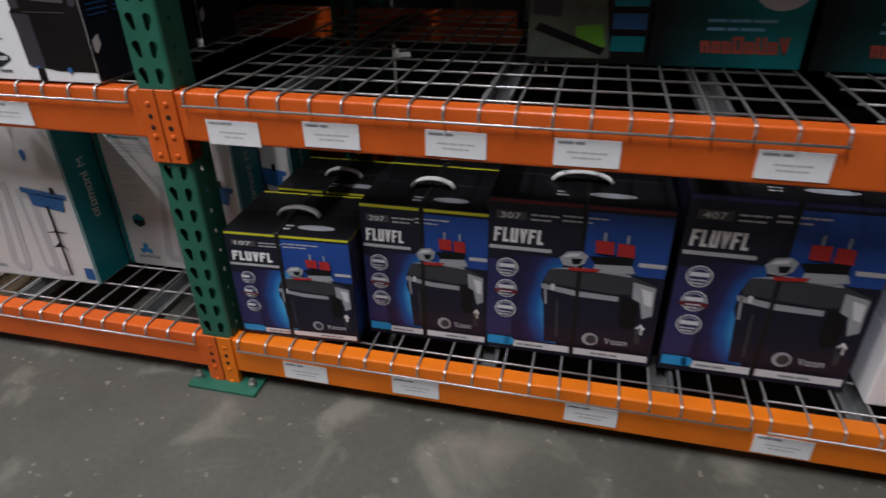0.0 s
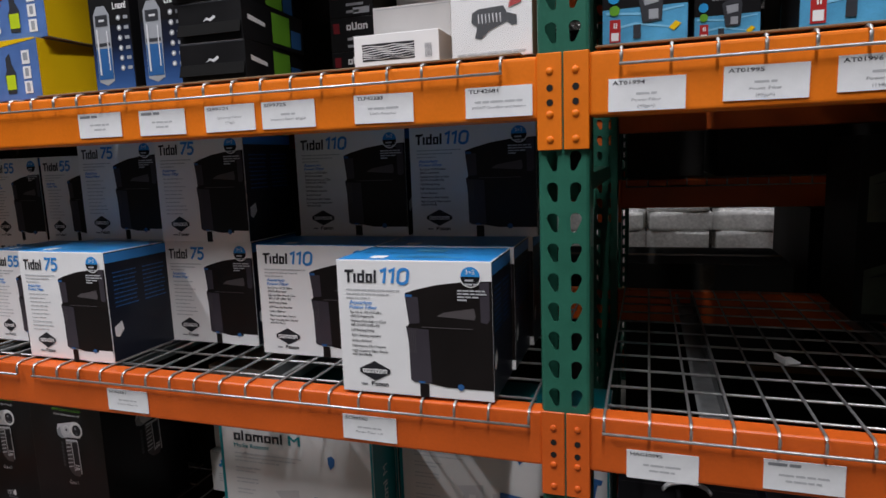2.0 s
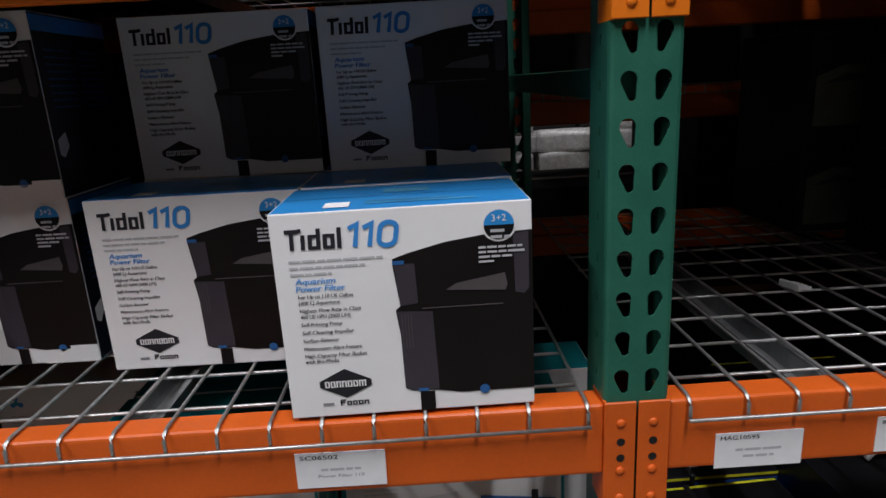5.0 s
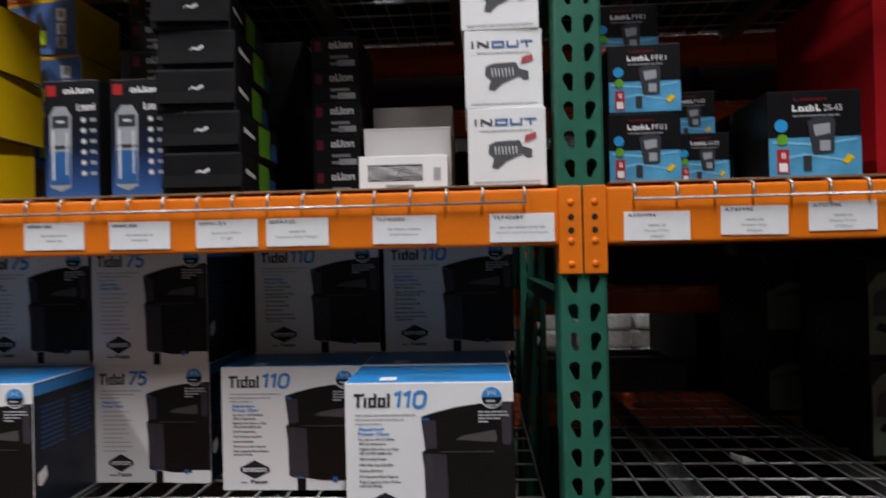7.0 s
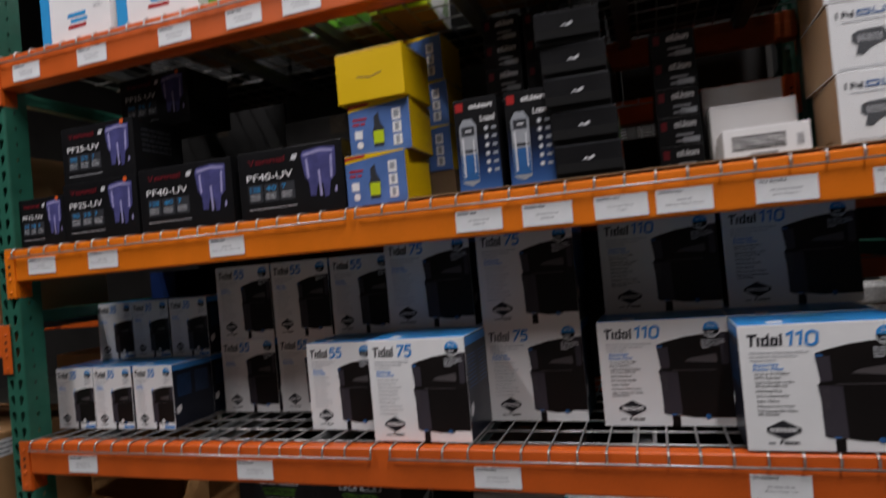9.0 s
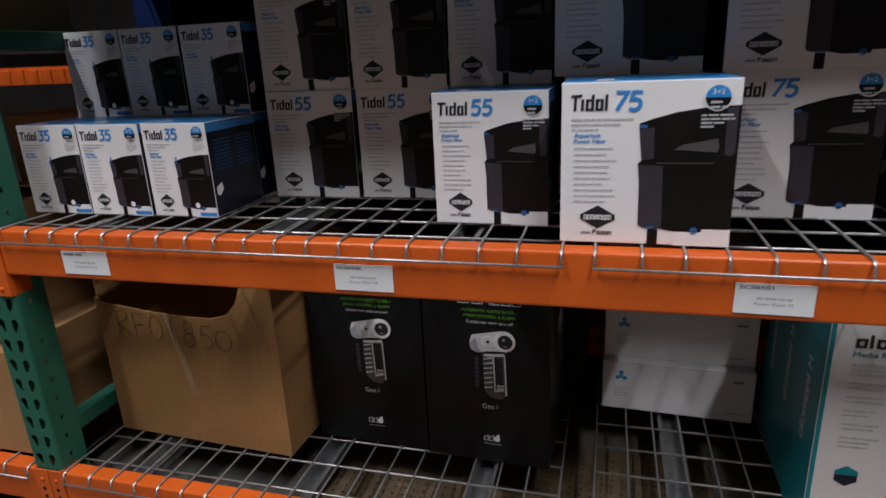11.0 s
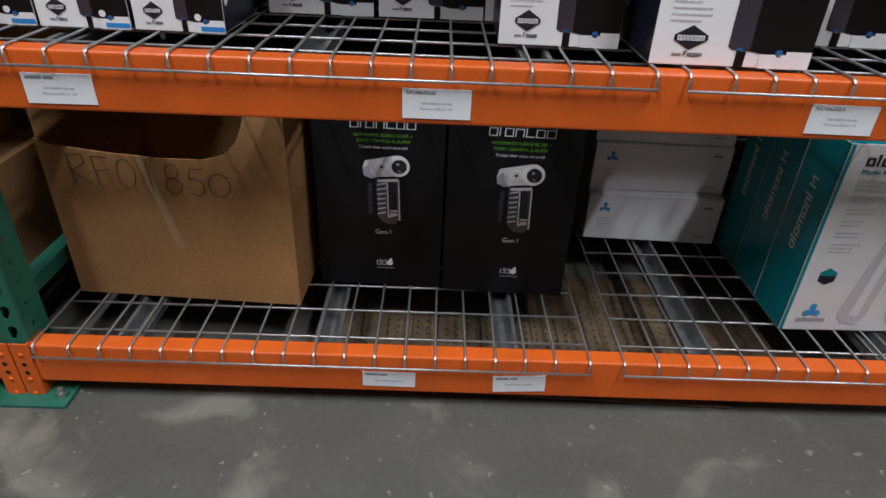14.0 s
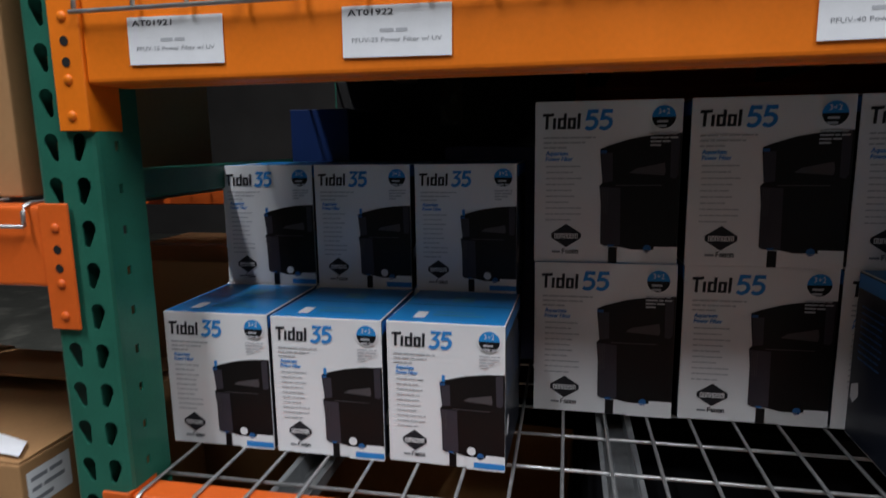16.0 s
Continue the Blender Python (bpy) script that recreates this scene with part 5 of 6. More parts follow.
def overflow_box(w, d, h):
    root = carton("overflow_box", w, d, h, [M["white"], M["white"], M["kraft"], M["kraft"], M["white"], M["kraft"]], "white overflow kit carton in shiny shrink film", "box", group="overflow boxes")
    f = face_map("front", w, d, h)
    U, V = (lambda u: u * w), (lambda v: v * h)
    word_shape("lN", U(0.08), V(0.77), V(0.09), U(0.25), M["ink"], root, f, 2)
    word_shape("OUT", U(0.34), V(0.77), V(0.09), U(0.56), M["shark_blue"], root, f, 2)
    lines([U(0.68)], U(0.15), V(0.70), V(0.03), M["pale_ink"], root, f, 2)
    ink("part_picture", [[(U(0.26), V(0.42)), (U(0.27), V(0.53)), (U(0.36), V(0.57)), (U(0.66), V(0.58)), (U(0.70), V(0.50)), (U(0.82), V(0.46)), (U(0.82), V(0.36)), (U(0.76), V(0.35)), (U(0.70), V(0.40)), (U(0.60), V(0.36)), (U(0.48), V(0.31)), (U(0.38), V(0.22)), (U(0.30), V(0.24)), (U(0.33), V(0.36))]], M["canister"], root, f, 2)
    ink("picture_fins", [[(U(0.34 + 0.045 * k), V(0.50)), (U(0.35 + 0.045 * k), V(0.40)), (U(0.36 + 0.045 * k), V(0.40)), (U(0.355 + 0.045 * k), V(0.51))] for k in range(7)], M["canister_pale"], root, f, 3)
    ink("red_tag", [[(U(0.72), V(0.55)), (U(0.88), V(0.60)), (U(0.87), V(0.68)), (U(0.74), V(0.64))]], M["red"], root, f, 3)
    lines([U(0.86)], U(0.07), V(0.045), V(0.035), M["pale_ink"], root, f, 2)
    s = bmesh.new()
    add_box(s, -0.0012, -0.0035, -0.0000, w + 0.0012, d + 0.001, h + 0.0008, 0.003, 2)
    part("shrink_film", s, M["film"], root)
    return root


row_of(overflow_box(0.142, 0.22, 0.1435), [(-0.197, 0.045, D2C, -1.5), (-0.200, 0.047, D2C + 0.1445, 0.8), (-0.205, 0.047, D2C + 0.289, -0.6)])


def reactor_small(w, d, h):
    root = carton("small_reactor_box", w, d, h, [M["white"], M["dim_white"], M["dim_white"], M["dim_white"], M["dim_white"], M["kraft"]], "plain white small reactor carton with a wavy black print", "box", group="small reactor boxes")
    f = face_map("front", w, d, h)
    ink("print_panel", [rect(w * 0.10, h * 0.30, w * 0.72, h * 0.75)], M["ink"], root, f, 1)
    for k in range(7):
        z = h * (0.34 + 0.055 * k)
        top = [(w * (0.10 + 0.62 * i / 12), z + h * 0.018 * math.sin(i * 1.1 + k)) for i in range(13)]
        ink("wave", [top + [(u, v + h * 0.022) for u, v in top[::-1]]], M["white"], root, f, 2)
    write("Little Reactor", w * 0.22, h * 0.36, h * 0.09, M["ink"], root, f, 4, width=w * 0.48, bold=0.0006)
    ink("barcode", [rect(w * 0.84, h * (0.30 + 0.03 * k), w * 0.92, h * (0.315 + 0.03 * k)) for k in range(12)], M["grey_ink"], root, f, 2)
    ink("side_lines", [rect(w * 0.30, h * 0.14, w * 0.62, h * 0.19)], M["grey_ink"], root, f, 2)
    return root


row_of(reactor_small(0.172, 0.11, 0.070), [(-0.410, 0.095, D2C, 0.8)])
for x, y, w, d, h in ((-0.420, 0.215, 0.185, 0.13, 0.148), (-0.422, 0.355, 0.188, 0.16, 0.225)):
    r = carton("plain_white_carton", w, d, h, [M["dim_white"]] * 6, "plain unprinted white carton behind the small reactor box", "box")
    ink("flap_edge", [rect(0.003, h - 0.006, w - 0.003, h - 0.0045)], M["pale_ink"], r, face_map("front", w, d, h), 1)
    ink("flap_gap", [rect(0.003, d * 0.5, w - 0.003, d * 0.5 + 0.0015)], M["pale_ink"], r, face_map("top", w, d, h), 1)
    put(r, x, y, D2C, 0.5)


def stack_box(w, d, h):
    root = carton("pump_box", w, d, h, [M["black"]] * 6, "flat black pump carton in a leaning stack", "box", group="black pump boxes")
    f = face_map("front", w, d, h)
    ink("tab_slot", [[(w * 0.40, h * 0.50), (w * 0.46, h * 0.60), (w * 0.50, h * 0.56), (w * 0.58, h * 0.64), (w * 0.60, h * 0.58), (w * 0.52, h * 0.50), (w * 0.46, h * 0.54)]], M["canister_pale"], root, f, 1)
    ink("edge_line", [rect(0.002, h - 0.004, w - 0.002, h - 0.0025)], M["canister"], root, f, 1)
    bm = bmesh.new()
    add_box(bm, 0.001, -0.0012, -0.024, w - 0.001, 0.0006, 0.0, 0.0004)
    bm.transform(Matrix.Translation((0, -0.002, h * 0.45)) @ Matrix.Rotation(radians(-16), 4, "X"))
    part("folded_lip", bm, M["lip"], root)
    s = face_map("right", w, d, h)
    ink("green_picture", [rect(d * 0.45, h * 0.12, d * 0.75, h * 0.9)], M["leaf"], root, s, 1)
    ink("blue_picture", [rect(d * 0.77, h * 0.12, d * 0.95, h * 0.6)], M["shark_blue"], root, s, 1)
    ink("silver_print", [[(d * 0.08, h * 0.65), (d * 0.34, h * 0.55), (d * 0.34, h * 0.45), (d * 0.08, h * 0.52)]], M["canister_pale"], root, s, 1)
    return root


row_of(stack_box(0.150, 0.235, 0.079), [(-0.772, 0.040, D2C, 3.0), (-0.776, 0.048, D2C + 0.0795, 1.0), (-0.784, 0.044, D2C + 0.159, 4.0), (-0.788, 0.060, D2C + 0.2385, 2.0), (-0.796, 0.052, D2C + 0.318, 5.0)])


def tall_filter_box(w, d, h):
    root = carton("internal_filter_box", w, d, h, [M["black"]] * 6, "tall black internal filter carton with a blue photo", "box", group="internal filter boxes")
    f = face_map("front", w, d, h)
    U, V = (lambda u: u * w), (lambda v: v * h)
    ink("red_square", [rect(U(0.05), V(0.87), U(0.22), V(0.96))], M["red"], root, f, 1)
    word_shape("oUon", U(0.36), V(0.885), V(0.05), U(0.55), M["white"], root, f, 2)
    ink("blue_fade", [rect(0.002, 0.002, w - 0.002, V(0.60))], M["blue_rise"], root, f, 1)
    ink("filter_picture", [[(U(0.10), V(0.10)), (U(0.10), V(0.70)), (U(0.20), V(0.78)), (U(0.40), V(0.78)), (U(0.50), V(0.70)), (U(0.48), V(0.10)), (U(0.30), V(0.06))]], M["canister_light"], root, f, 2)
    ink("filter_cup", [rect(U(0.11), V(0.12), U(0.47), V(0.40))], M["shark_blue"], root, f, 3)
    ink("filter_shine", [rect(U(0.15), V(0.16), U(0.19), V(0.58)), rect(U(0.40), V(0.20), U(0.425), V(0.56)), rect(U(0.24), V(0.64), U(0.38), V(0.66))], M["canister_pale"], root, f, 4)
    ink("filter_band", [rect(U(0.15), V(0.60), U(0.45), V(0.70)), rect(U(0.12), V(0.42), U(0.46), V(0.45))], M["canister"], root, f, 3)
    word_shape("Lnonl", U(0.60), V(0.74), V(0.06), U(0.34), M["white"], root, f, 2)
    for k in range(6):
        ink("icon", [disc(U(0.72), V(0.66 - 0.09 * k), V(0.026), 12), rect(U(0.84), V(0.645 - 0.09 * k), U(0.95), V(0.675 - 0.09 * k))], M["canister_light"], root, f, 2)
        ink("icon_mark", [disc(U(0.72), V(0.66 - 0.09 * k), V(0.014), 8)], M["white"], root, f, 3)
    t = face_map("top", w, d, h)
    lines([w * 0.5], w * 0.3, d * 0.3, 0.012, M["canister_pale"], root, t, 1)
    return root


row_of(tall_filter_box(0.110, 0.11, 0.228), [(-1.012, 0.055, D2C, -0.6), (-0.884, 0.060, D2C, 1.5), (-1.00, 0.175, D2C, 0), (-0.884, 0.180, D2C, 0)])


def slim_box(w, d, h):
    root = carton("slim_pump_box", w, d, h, [M["black"]] * 6, "slim black pump carton with a white word", "box", group="slim black boxes")
    f = face_map("front", w, d, h)
    ink("red_dot", [rect(w * 0.08, h * 0.55, w * 0.22, h * 0.85)], M["maroon"], root, f, 1)
    word_shape("oUon", w * 0.38, h * 0.62, h * 0.22, w * 0.5, M["canister_pale"], root, f, 2)
    lines([w * 0.4, w * 0.3], w * 0.4, h * 0.32, h * 0.13, M["grey_ink"], root, f, 2, 0.6)
    ink("sticker", [rect(w * 0.55, h * 0.08, w * 0.92, h * 0.26)], M["canister_light"], root, f, 2)
    return root


row_of(slim_box(0.105, 0.2, 0.072), [(-0.540, 0.25, D2C + 0.0725 * k, 0.5 * (k % 3) - 0.5) for k in range(5)] + [(-0.980, 0.30, D2C + 0.0725 * k, 0.4 * (k % 2)) for k in range(7)] + [(-0.865, 0.31, D2C + 0.0725 * k, 0.3 * (k % 2)) for k in range(7)])


def yellow_box(w, d, h):
    root = carton("yellow_filter_box", w, d, h, [M["photo_blue"], M["yellow"], M["yellow"], M["yellow"], M["yellow"], M["kraft"]], "yellow filter carton with a blue photo front", "box", group="yellow boxes")
    f = face_map("front", w, d, h)
    U, V = (lambda u: u * w), (lambda v: v * h)
    ink("yellow_edge", [[(0.001, V(0.84)), (U(0.4), V(0.90)), (w - 0.001, V(0.97)), (w - 0.001, h - 0.001), (0.001, h - 0.001)]], M["yellow"], root, f, 1)
    ink("red_band", [[(0.001, V(0.90)), (U(0.35), V(0.93)), (U(0.35), V(0.985)), (0.001, V(0.97))]], M["red"], root, f, 2)
    ink("pump_picture", [[(U(0.40), V(0.12)), (U(0.38), V(0.42)), (U(0.42), V(0.50)), (U(0.42), V(0.70)), (U(0.50), V(0.78)), (U(0.52), V(0.60)), (U(0.58), V(0.46)), (U(0.56), V(0.12))]], M["canister"], root, f, 2)
    ink("lime_sponge", [rect(U(0.40), V(0.18), U(0.57), V(0.42))], M["lime"], root, f, 3)
    ink("photo_inset", [rect(U(0.72), V(0.58), U(0.86), V(0.80)), rect(U(0.72), V(0.34), U(0.86), V(0.54)), rect(U(0.72), V(0.10), U(0.86), V(0.30))], M["white"], root, f, 2)
    ink("inset_mark", [rect(U(0.75), V(0.64), U(0.83), V(0.76)), rect(U(0.76), V(0.38), U(0.82), V(0.51)), rect(U(0.76), V(0.13), U(0.82), V(0.27))], M["canister_light"], root, f, 3)
    lines([U(0.24), U(0.2)], U(0.07), V(0.66), V(0.07), M["red"], root, f, 2, 0.35)
    ink("white_inset", [rect(U(0.09), V(0.30), U(0.22), V(0.46)), disc(U(0.17), V(0.18), V(0.07), 12)], M["white"], root, f, 2)
    return root


# the uppermost is turned with its plain yellow end to the aisle
row_of(yellow_box(0.168, 0.17, 0.132), [(-1.308, 0.030, D2C - 0.004, -1.0), (-1.292, 0.040, D2C + 0.129, 1.5), (-1.272, 0.300, D2C + 0.364, -2.0), (-1.268, 0.300, D2C + 0.232, 1.0), (-1.268, 0.303, D2C + 0.100, -1.0)])
r = carton("yellow_filter_box", 0.190, 0.17, 0.130, [M["yellow"]] * 6, "yellow filter carton showing its plain tucked end", "box", group="yellow boxes")
ink("tuck_slot", [[(0.06, 0.062), (0.095, 0.056), (0.13, 0.064), (0.13, 0.067), (0.095, 0.059), (0.06, 0.065)]], M["kraft_dark"], r, face_map("front", 0.19, 0.17, 0.13), 1)
ink("tuck_fold", [rect(0.003, 0.126, 0.187, 0.1272)], M["kraft"], r, face_map("front", 0.19, 0.17, 0.13), 1)
put(r, -1.312, 0.030, D2C + 0.262, -2.0)
r = carton("riser_box", 0.17, 0.16, 0.100, [M["kraft_dark"]] * 6, "low brown carton under the rear yellow boxes", "box")
put(r, -1.268, 0.305, D2C)


def uv_box(model, digits, w, d, h, cap):
    root = carton("uv_filter_box", w, d, h, [M["black"]] * 6, "black uv power filter carton with a violet picture, model %s" % model, "box", group="uv filter boxes")
    f = face_map("front", w, d, h)
    U, V = (lambda u: u * w), (lambda v: v * h)
    word_shape("Vonnol", U(0.10), V(0.80), V(0.085), U(0.38), M["maroon"], root, f, 2)
    ink("slash_mark", [[(U(0.52), V(0.80)), (U(0.57), V(0.80)), (U(0.59), V(0.88)), (U(0.54), V(0.88))]], M["canister_pale"], root, f, 2)
    write(model, U(0.08), V(0.56), V(0.105), M["white"], root, f, 2, width=U(0.45), bold=0.0006)
    for k, s in enumerate(digits):
        u0 = U(0.09 + 0.155 * k)
        ink("spec_frame", [rect(u0, V(0.24), u0 + U(0.14), V(0.50))], M["canister"], root, f, 1)
        write(s, u0 + U(0.02), V(0.40), V(0.075), M["cyan"], root, f, 3, width=U(0.10 if len(s) > 1 else 0.04))
        lines([U(0.11), U(0.10), U(0.11)], u0 + U(0.015), V(0.345), V(0.022), M["pale_ink"], root, f, 3, 0.5)
    ink("thin_rule", [rect(U(0.08), V(0.135), U(0.55), V(0.145))], M["pale_ink"], root, f, 2)
    ink("filter_picture", [
        [(U(0.62), V(0.84)), (U(0.64), V(0.90)), (U(0.80), V(0.93)), (U(0.94), V(0.90)), (U(0.93), V(0.50)), (U(0.88), V(0.42)), (U(0.86), V(0.22)), (U(0.82), V(0.20)), (U(0.81), V(0.40)), (U(0.76), V(0.40)), (U(0.74), V(0.24)), (U(0.69), V(0.24)), (U(0.68), V(0.45)), (U(0.645), V(0.55))],
    ], M["violet"], root, f, 2)
    ink("picture_shine", [
        [(U(0.64), V(0.86)), (U(0.80), V(0.90)), (U(0.92), V(0.87)), (U(0.92), V(0.84)), (U(0.80), V(0.86)), (U(0.645), V(0.82))],
        [(U(0.66), V(0.78)), (U(0.67), V(0.50)), (U(0.69), V(0.50)), (U(0.68), V(0.79))],
        [(U(0.77), V(0.60)), (U(0.78), V(0.22)), (U(0.80), V(0.22)), (U(0.79), V(0.60))],
        [(U(0.89), V(0.80)), (U(0.88), V(0.48)), (U(0.90), V(0.46)), (U(0.91), V(0.80))],
        [(U(0.92), V(0.34)), (U(0.915), V(0.26)), (U(0.935), V(0.26)), (U(0.935), V(0.34))],
    ], M["violet_pale"], root, f, 3)
    if cap:
        ink("orange_cap", [disc(U(0.86), V(0.95), V(0.045), 10)], M["orange_print"], root, f, 4)
    lines([d * 0.6] * 5, d * 0.15, h * 0.8, h * 0.05, M["canister"], root, face_map("right", w, d, h), 1, 0.8, "side_print")
    return root


row_of(uv_box("PF40-UV", ("128", "40", "7"), 0.322, 0.20, 0.182, False), [(-1.634, 0.028, D2, -0.3), (-1.978, 0.024, D2, 0.4)])
row_of(uv_box("PF25-UV", ("90", "25", "7"), 0.285, 0.20, 0.175, True), [(-2.275, 0.024, D2, 0.5), (-2.285, 0.040, D2 + 0.176, 0.0), (-2.235, 0.235, D2 + 0.366, -1.0)])
row_of(uv_box("PF15-UV", ("64", "15", "5"), 0.190, 0.18, 0.150, True), [(-2.470, 0.026, D2, 0.4), (-2.455, 0.285, D2 + 0.2005, 0.5)])
# invented cartons prop the rear boxes, their black standing for deep shade
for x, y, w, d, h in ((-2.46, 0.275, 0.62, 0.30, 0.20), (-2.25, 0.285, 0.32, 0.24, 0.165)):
    r = carton("dark_carton", w, d, h, [M["dark_carton"]] * 6, "near-black filler carton added behind the uv filter boxes", "box")
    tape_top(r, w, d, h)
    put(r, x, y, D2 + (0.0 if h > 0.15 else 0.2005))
# added filler that closes a gap where lamp light fell through the deck
r = carton("dark_carton", 0.36, 0.075, 0.30, [M["dark_carton"]] * 6, "near-black filler carton standing behind the uv filter boxes", "box")
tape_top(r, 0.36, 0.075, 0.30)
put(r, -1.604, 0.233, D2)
r = carton("dark_carton", 0.30, 0.3, 0.16, [M["dark_carton"]] * 6, "near-black filler carton standing behind the uv filter boxes", "box")
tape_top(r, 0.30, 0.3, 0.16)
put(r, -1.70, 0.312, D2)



# ---- second shelf, next bay ----
def forza_box(w, d, h, model, broad):
    root = carton("small_filter_box", w, d, h, [M["black"]] * 6, "small black power filter carton with a sky blue photo", "box", group="small power filter boxes")
    f = face_map("front", w, d, h)
    U, V = (lambda u: u * w), (lambda v: v * h)
    ink("water_photo", [rect(0.001, V(0.02), w - 0.001, V(0.46))], M["sky"], root, f, 1)
    ink("water_streak", [[(U(0.05), V(0.40)), (U(0.5), V(0.36)), (U(0.95), V(0.42)), (U(0.95), V(0.44)), (U(0.5), V(0.39)), (U(0.05), V(0.43))], [(U(0.1), V(0.2)), (U(0.4), V(0.25)), (U(0.8), V(0.18)), (U(0.8), V(0.2)), (U(0.4), V(0.28)), (U(0.1), V(0.23))]], M["cyan_pale"], root, f, 2)
    word_shape("Looon", U(0.28), V(0.88), V(0.045), U(0.36), M["maroon"], root, f, 2)
    word_shape("LodiL", U(0.26), V(0.76), V(0.075), U(0.32), M["white"], root, f, 2)
    write(model, U(0.60), V(0.76), V(0.075), M["canister_pale"], root, f, 2, width=U(0.20))
    lines([U(0.5)], U(0.27), V(0.70), V(0.03), M["grey_ink"], root, f, 2)
    ink("round_icon", [disc(U(0.14), V(0.60), V(0.075), 14)], M["cyan"], root, f, 3)
    ink("green_icon", [disc(U(0.15), V(0.44), V(0.065), 14)], M["leaf"], root, f, 4)
    ink("red_panel", [rect(U(0.09), V(0.05), U(0.22), V(0.33))], M["red"], root, f, 3)
    ink("red_panel_mark", [rect(U(0.11), V(0.07), U(0.20), V(0.17)), rect(U(0.14), V(0.22), U(0.155), V(0.29)), rect(U(0.165), V(0.22), U(0.18), V(0.29))], M["white"], root, f, 4)
    ink("filter_picture", [[(U(0.42), V(0.64)), (U(0.50), V(0.69)), (U(0.70), V(0.68)), (U(0.72), V(0.62)), (U(0.70), V(0.28)), (U(0.48), V(0.26)), (U(0.44), V(0.50))], rect(U(0.37), V(0.08), U(0.46), V(0.25))], M["canister"], root, f, 4)
    ink("picture_face", [[(U(0.48), V(0.60)), (U(0.66), V(0.62)), (U(0.66), V(0.50)), (U(0.50), V(0.47))], rect(U(0.55), V(0.30), U(0.66), V(0.42))], M["canister_light"], root, f, 5)
    ink("yellow_tag", [[(U(0.78), V(0.18)), (U(0.86), V(0.26)), (U(0.92), V(0.22)), (U(0.84), V(0.14))]], M["yellow"], root, f, 3)
    return root


row_of(forza_box(0.130, 0.12, 0.125, "PFE1", False), [(0.058, 0.045, D2C, 0.8), (0.060, 0.047, D2C + 0.1255, -0.8), (0.060, 0.180, D2C, 0), (0.062, 0.180, D2C + 0.1255, 0), (0.062, 0.180, D2C + 0.251, 0)])
row_of(forza_box(0.100, 0.10, 0.098, "10-25", False), [(0.200, 0.110, D2C, 2.0), (0.205, 0.215, D2C, 0), (0.203, 0.190, D2C + 0.0985, -2.0)])
row_of(forza_box(0.160, 0.16, 0.155, "25-65", True), [(0.340, 0.045, D2C, -1.5), (0.345, 0.22, D2C, 0)])
r = carton("red_box", 0.36, 0.40, 0.46, [M["red_box"]] * 6, "tall plain red carton with a thin white line mark", "box")
ink("line_mark", [[(0.02, 0.19), (0.05, 0.205), (0.09, 0.20), (0.05, 0.210)], [(0.03, 0.17), (0.06, 0.20), (0.062, 0.198), (0.034, 0.168)]], M["label"], r, face_map("front", 0.36, 0.4, 0.46), 1)
put(r, 0.625, 0.20, D2C)


# ---- first shelf, next bay: aquarium kit boxes at the back ----
def kit_box(w, d, h, teal):
    root = carton("aquarium_kit_box", w, d, h, [M["teal_fade"] if teal else M["filter_black"], M["black"], M["black"], M["black"], M["black"], M["kraft"]], "aquarium kit carton with a tank photo, stored upside down" if teal else "aquarium kit carton with a green planted tank photo", "box", group="aquarium kit boxes")
    f = face_map("front", w, d, h)
    U, V = (lambda u: u * w), (lambda v: v * h)
    if teal:
        word_shape("nooOoUoV", U(0.34), V(0.13), V(0.15), U(0.58), M["salmon"], root, f, 3, lean=-0.15, heavy=1.3)
        lines([U(0.46), U(0.40)], U(0.36), V(0.40), V(0.045), M["cyan_pale"], root, f, 3, 0.6)
        ink("tank_photo", [[(U(0.80) + U(0.19) * math.cos(0.3 * a), V(0.72) + V(0.22) * math.sin(0.3 * a)) for a in range(21)]], M["canister_pale"], root, f, 2)
        ink("filter_photo", [[(U(0.66), V(0.72)), (U(0.78), V(0.78)), (U(0.94), V(0.74)), (U(0.92), V(0.68)), (U(0.78), V(0.66))]], M["canister"], root, f, 3)
    else:
        ink("tank_photo", [[(U(0.01), V(0.05)), (U(0.01), V(0.74)), (U(0.10), V(0.86)), (U(0.30), V(0.92)), (U(0.50), V(0.84)), (U(0.62), V(0.66)), (U(0.66), V(0.42)), (U(0.70), V(0.05))]], M["photo_shaded"], root, f, 2)
        ink("water_photo", [[(U(0.30), V(0.40)), (U(0.34), V(0.72)), (U(0.48), V(0.76)), (U(0.60), V(0.60)), (U(0.64), V(0.42))]], M["photo_shaded"], root, f, 3)
        ink("rock_photo", [[(U(0.04), V(0.44)), (U(0.06), V(0.66)), (U(0.16), V(0.72)), (U(0.28), V(0.66)), (U(0.28), V(0.42))]], M["canister"], root, f, 3)
        ink("hood_photo", [[(U(0.06), V(0.30)), (U(0.62), V(0.08)), (U(0.66), V(0.14)), (U(0.10), V(0.37))]], M["black"], root, f, 4)
        ink("plant_photo", [[(U(0.42), V(0.16)), (U(0.40), V(0.34)), (U(0.62), V(0.36)), (U(0.66), V(0.16))]], M["leaf"], root, f, 3)
        for k in range(4):
            ink("side_panel_print", [rect(U(0.70), V(0.12 + 0.2 * k), U(0.97), V(0.26 + 0.2 * k))], M["shark_blue" if k % 2 else "teal"], root, f, 2)
        lines([U(0.24), U(0.2), U(0.22)], U(0.72), V(0.78), V(0.04), M["canister_light"], root, f, 3)
    return root


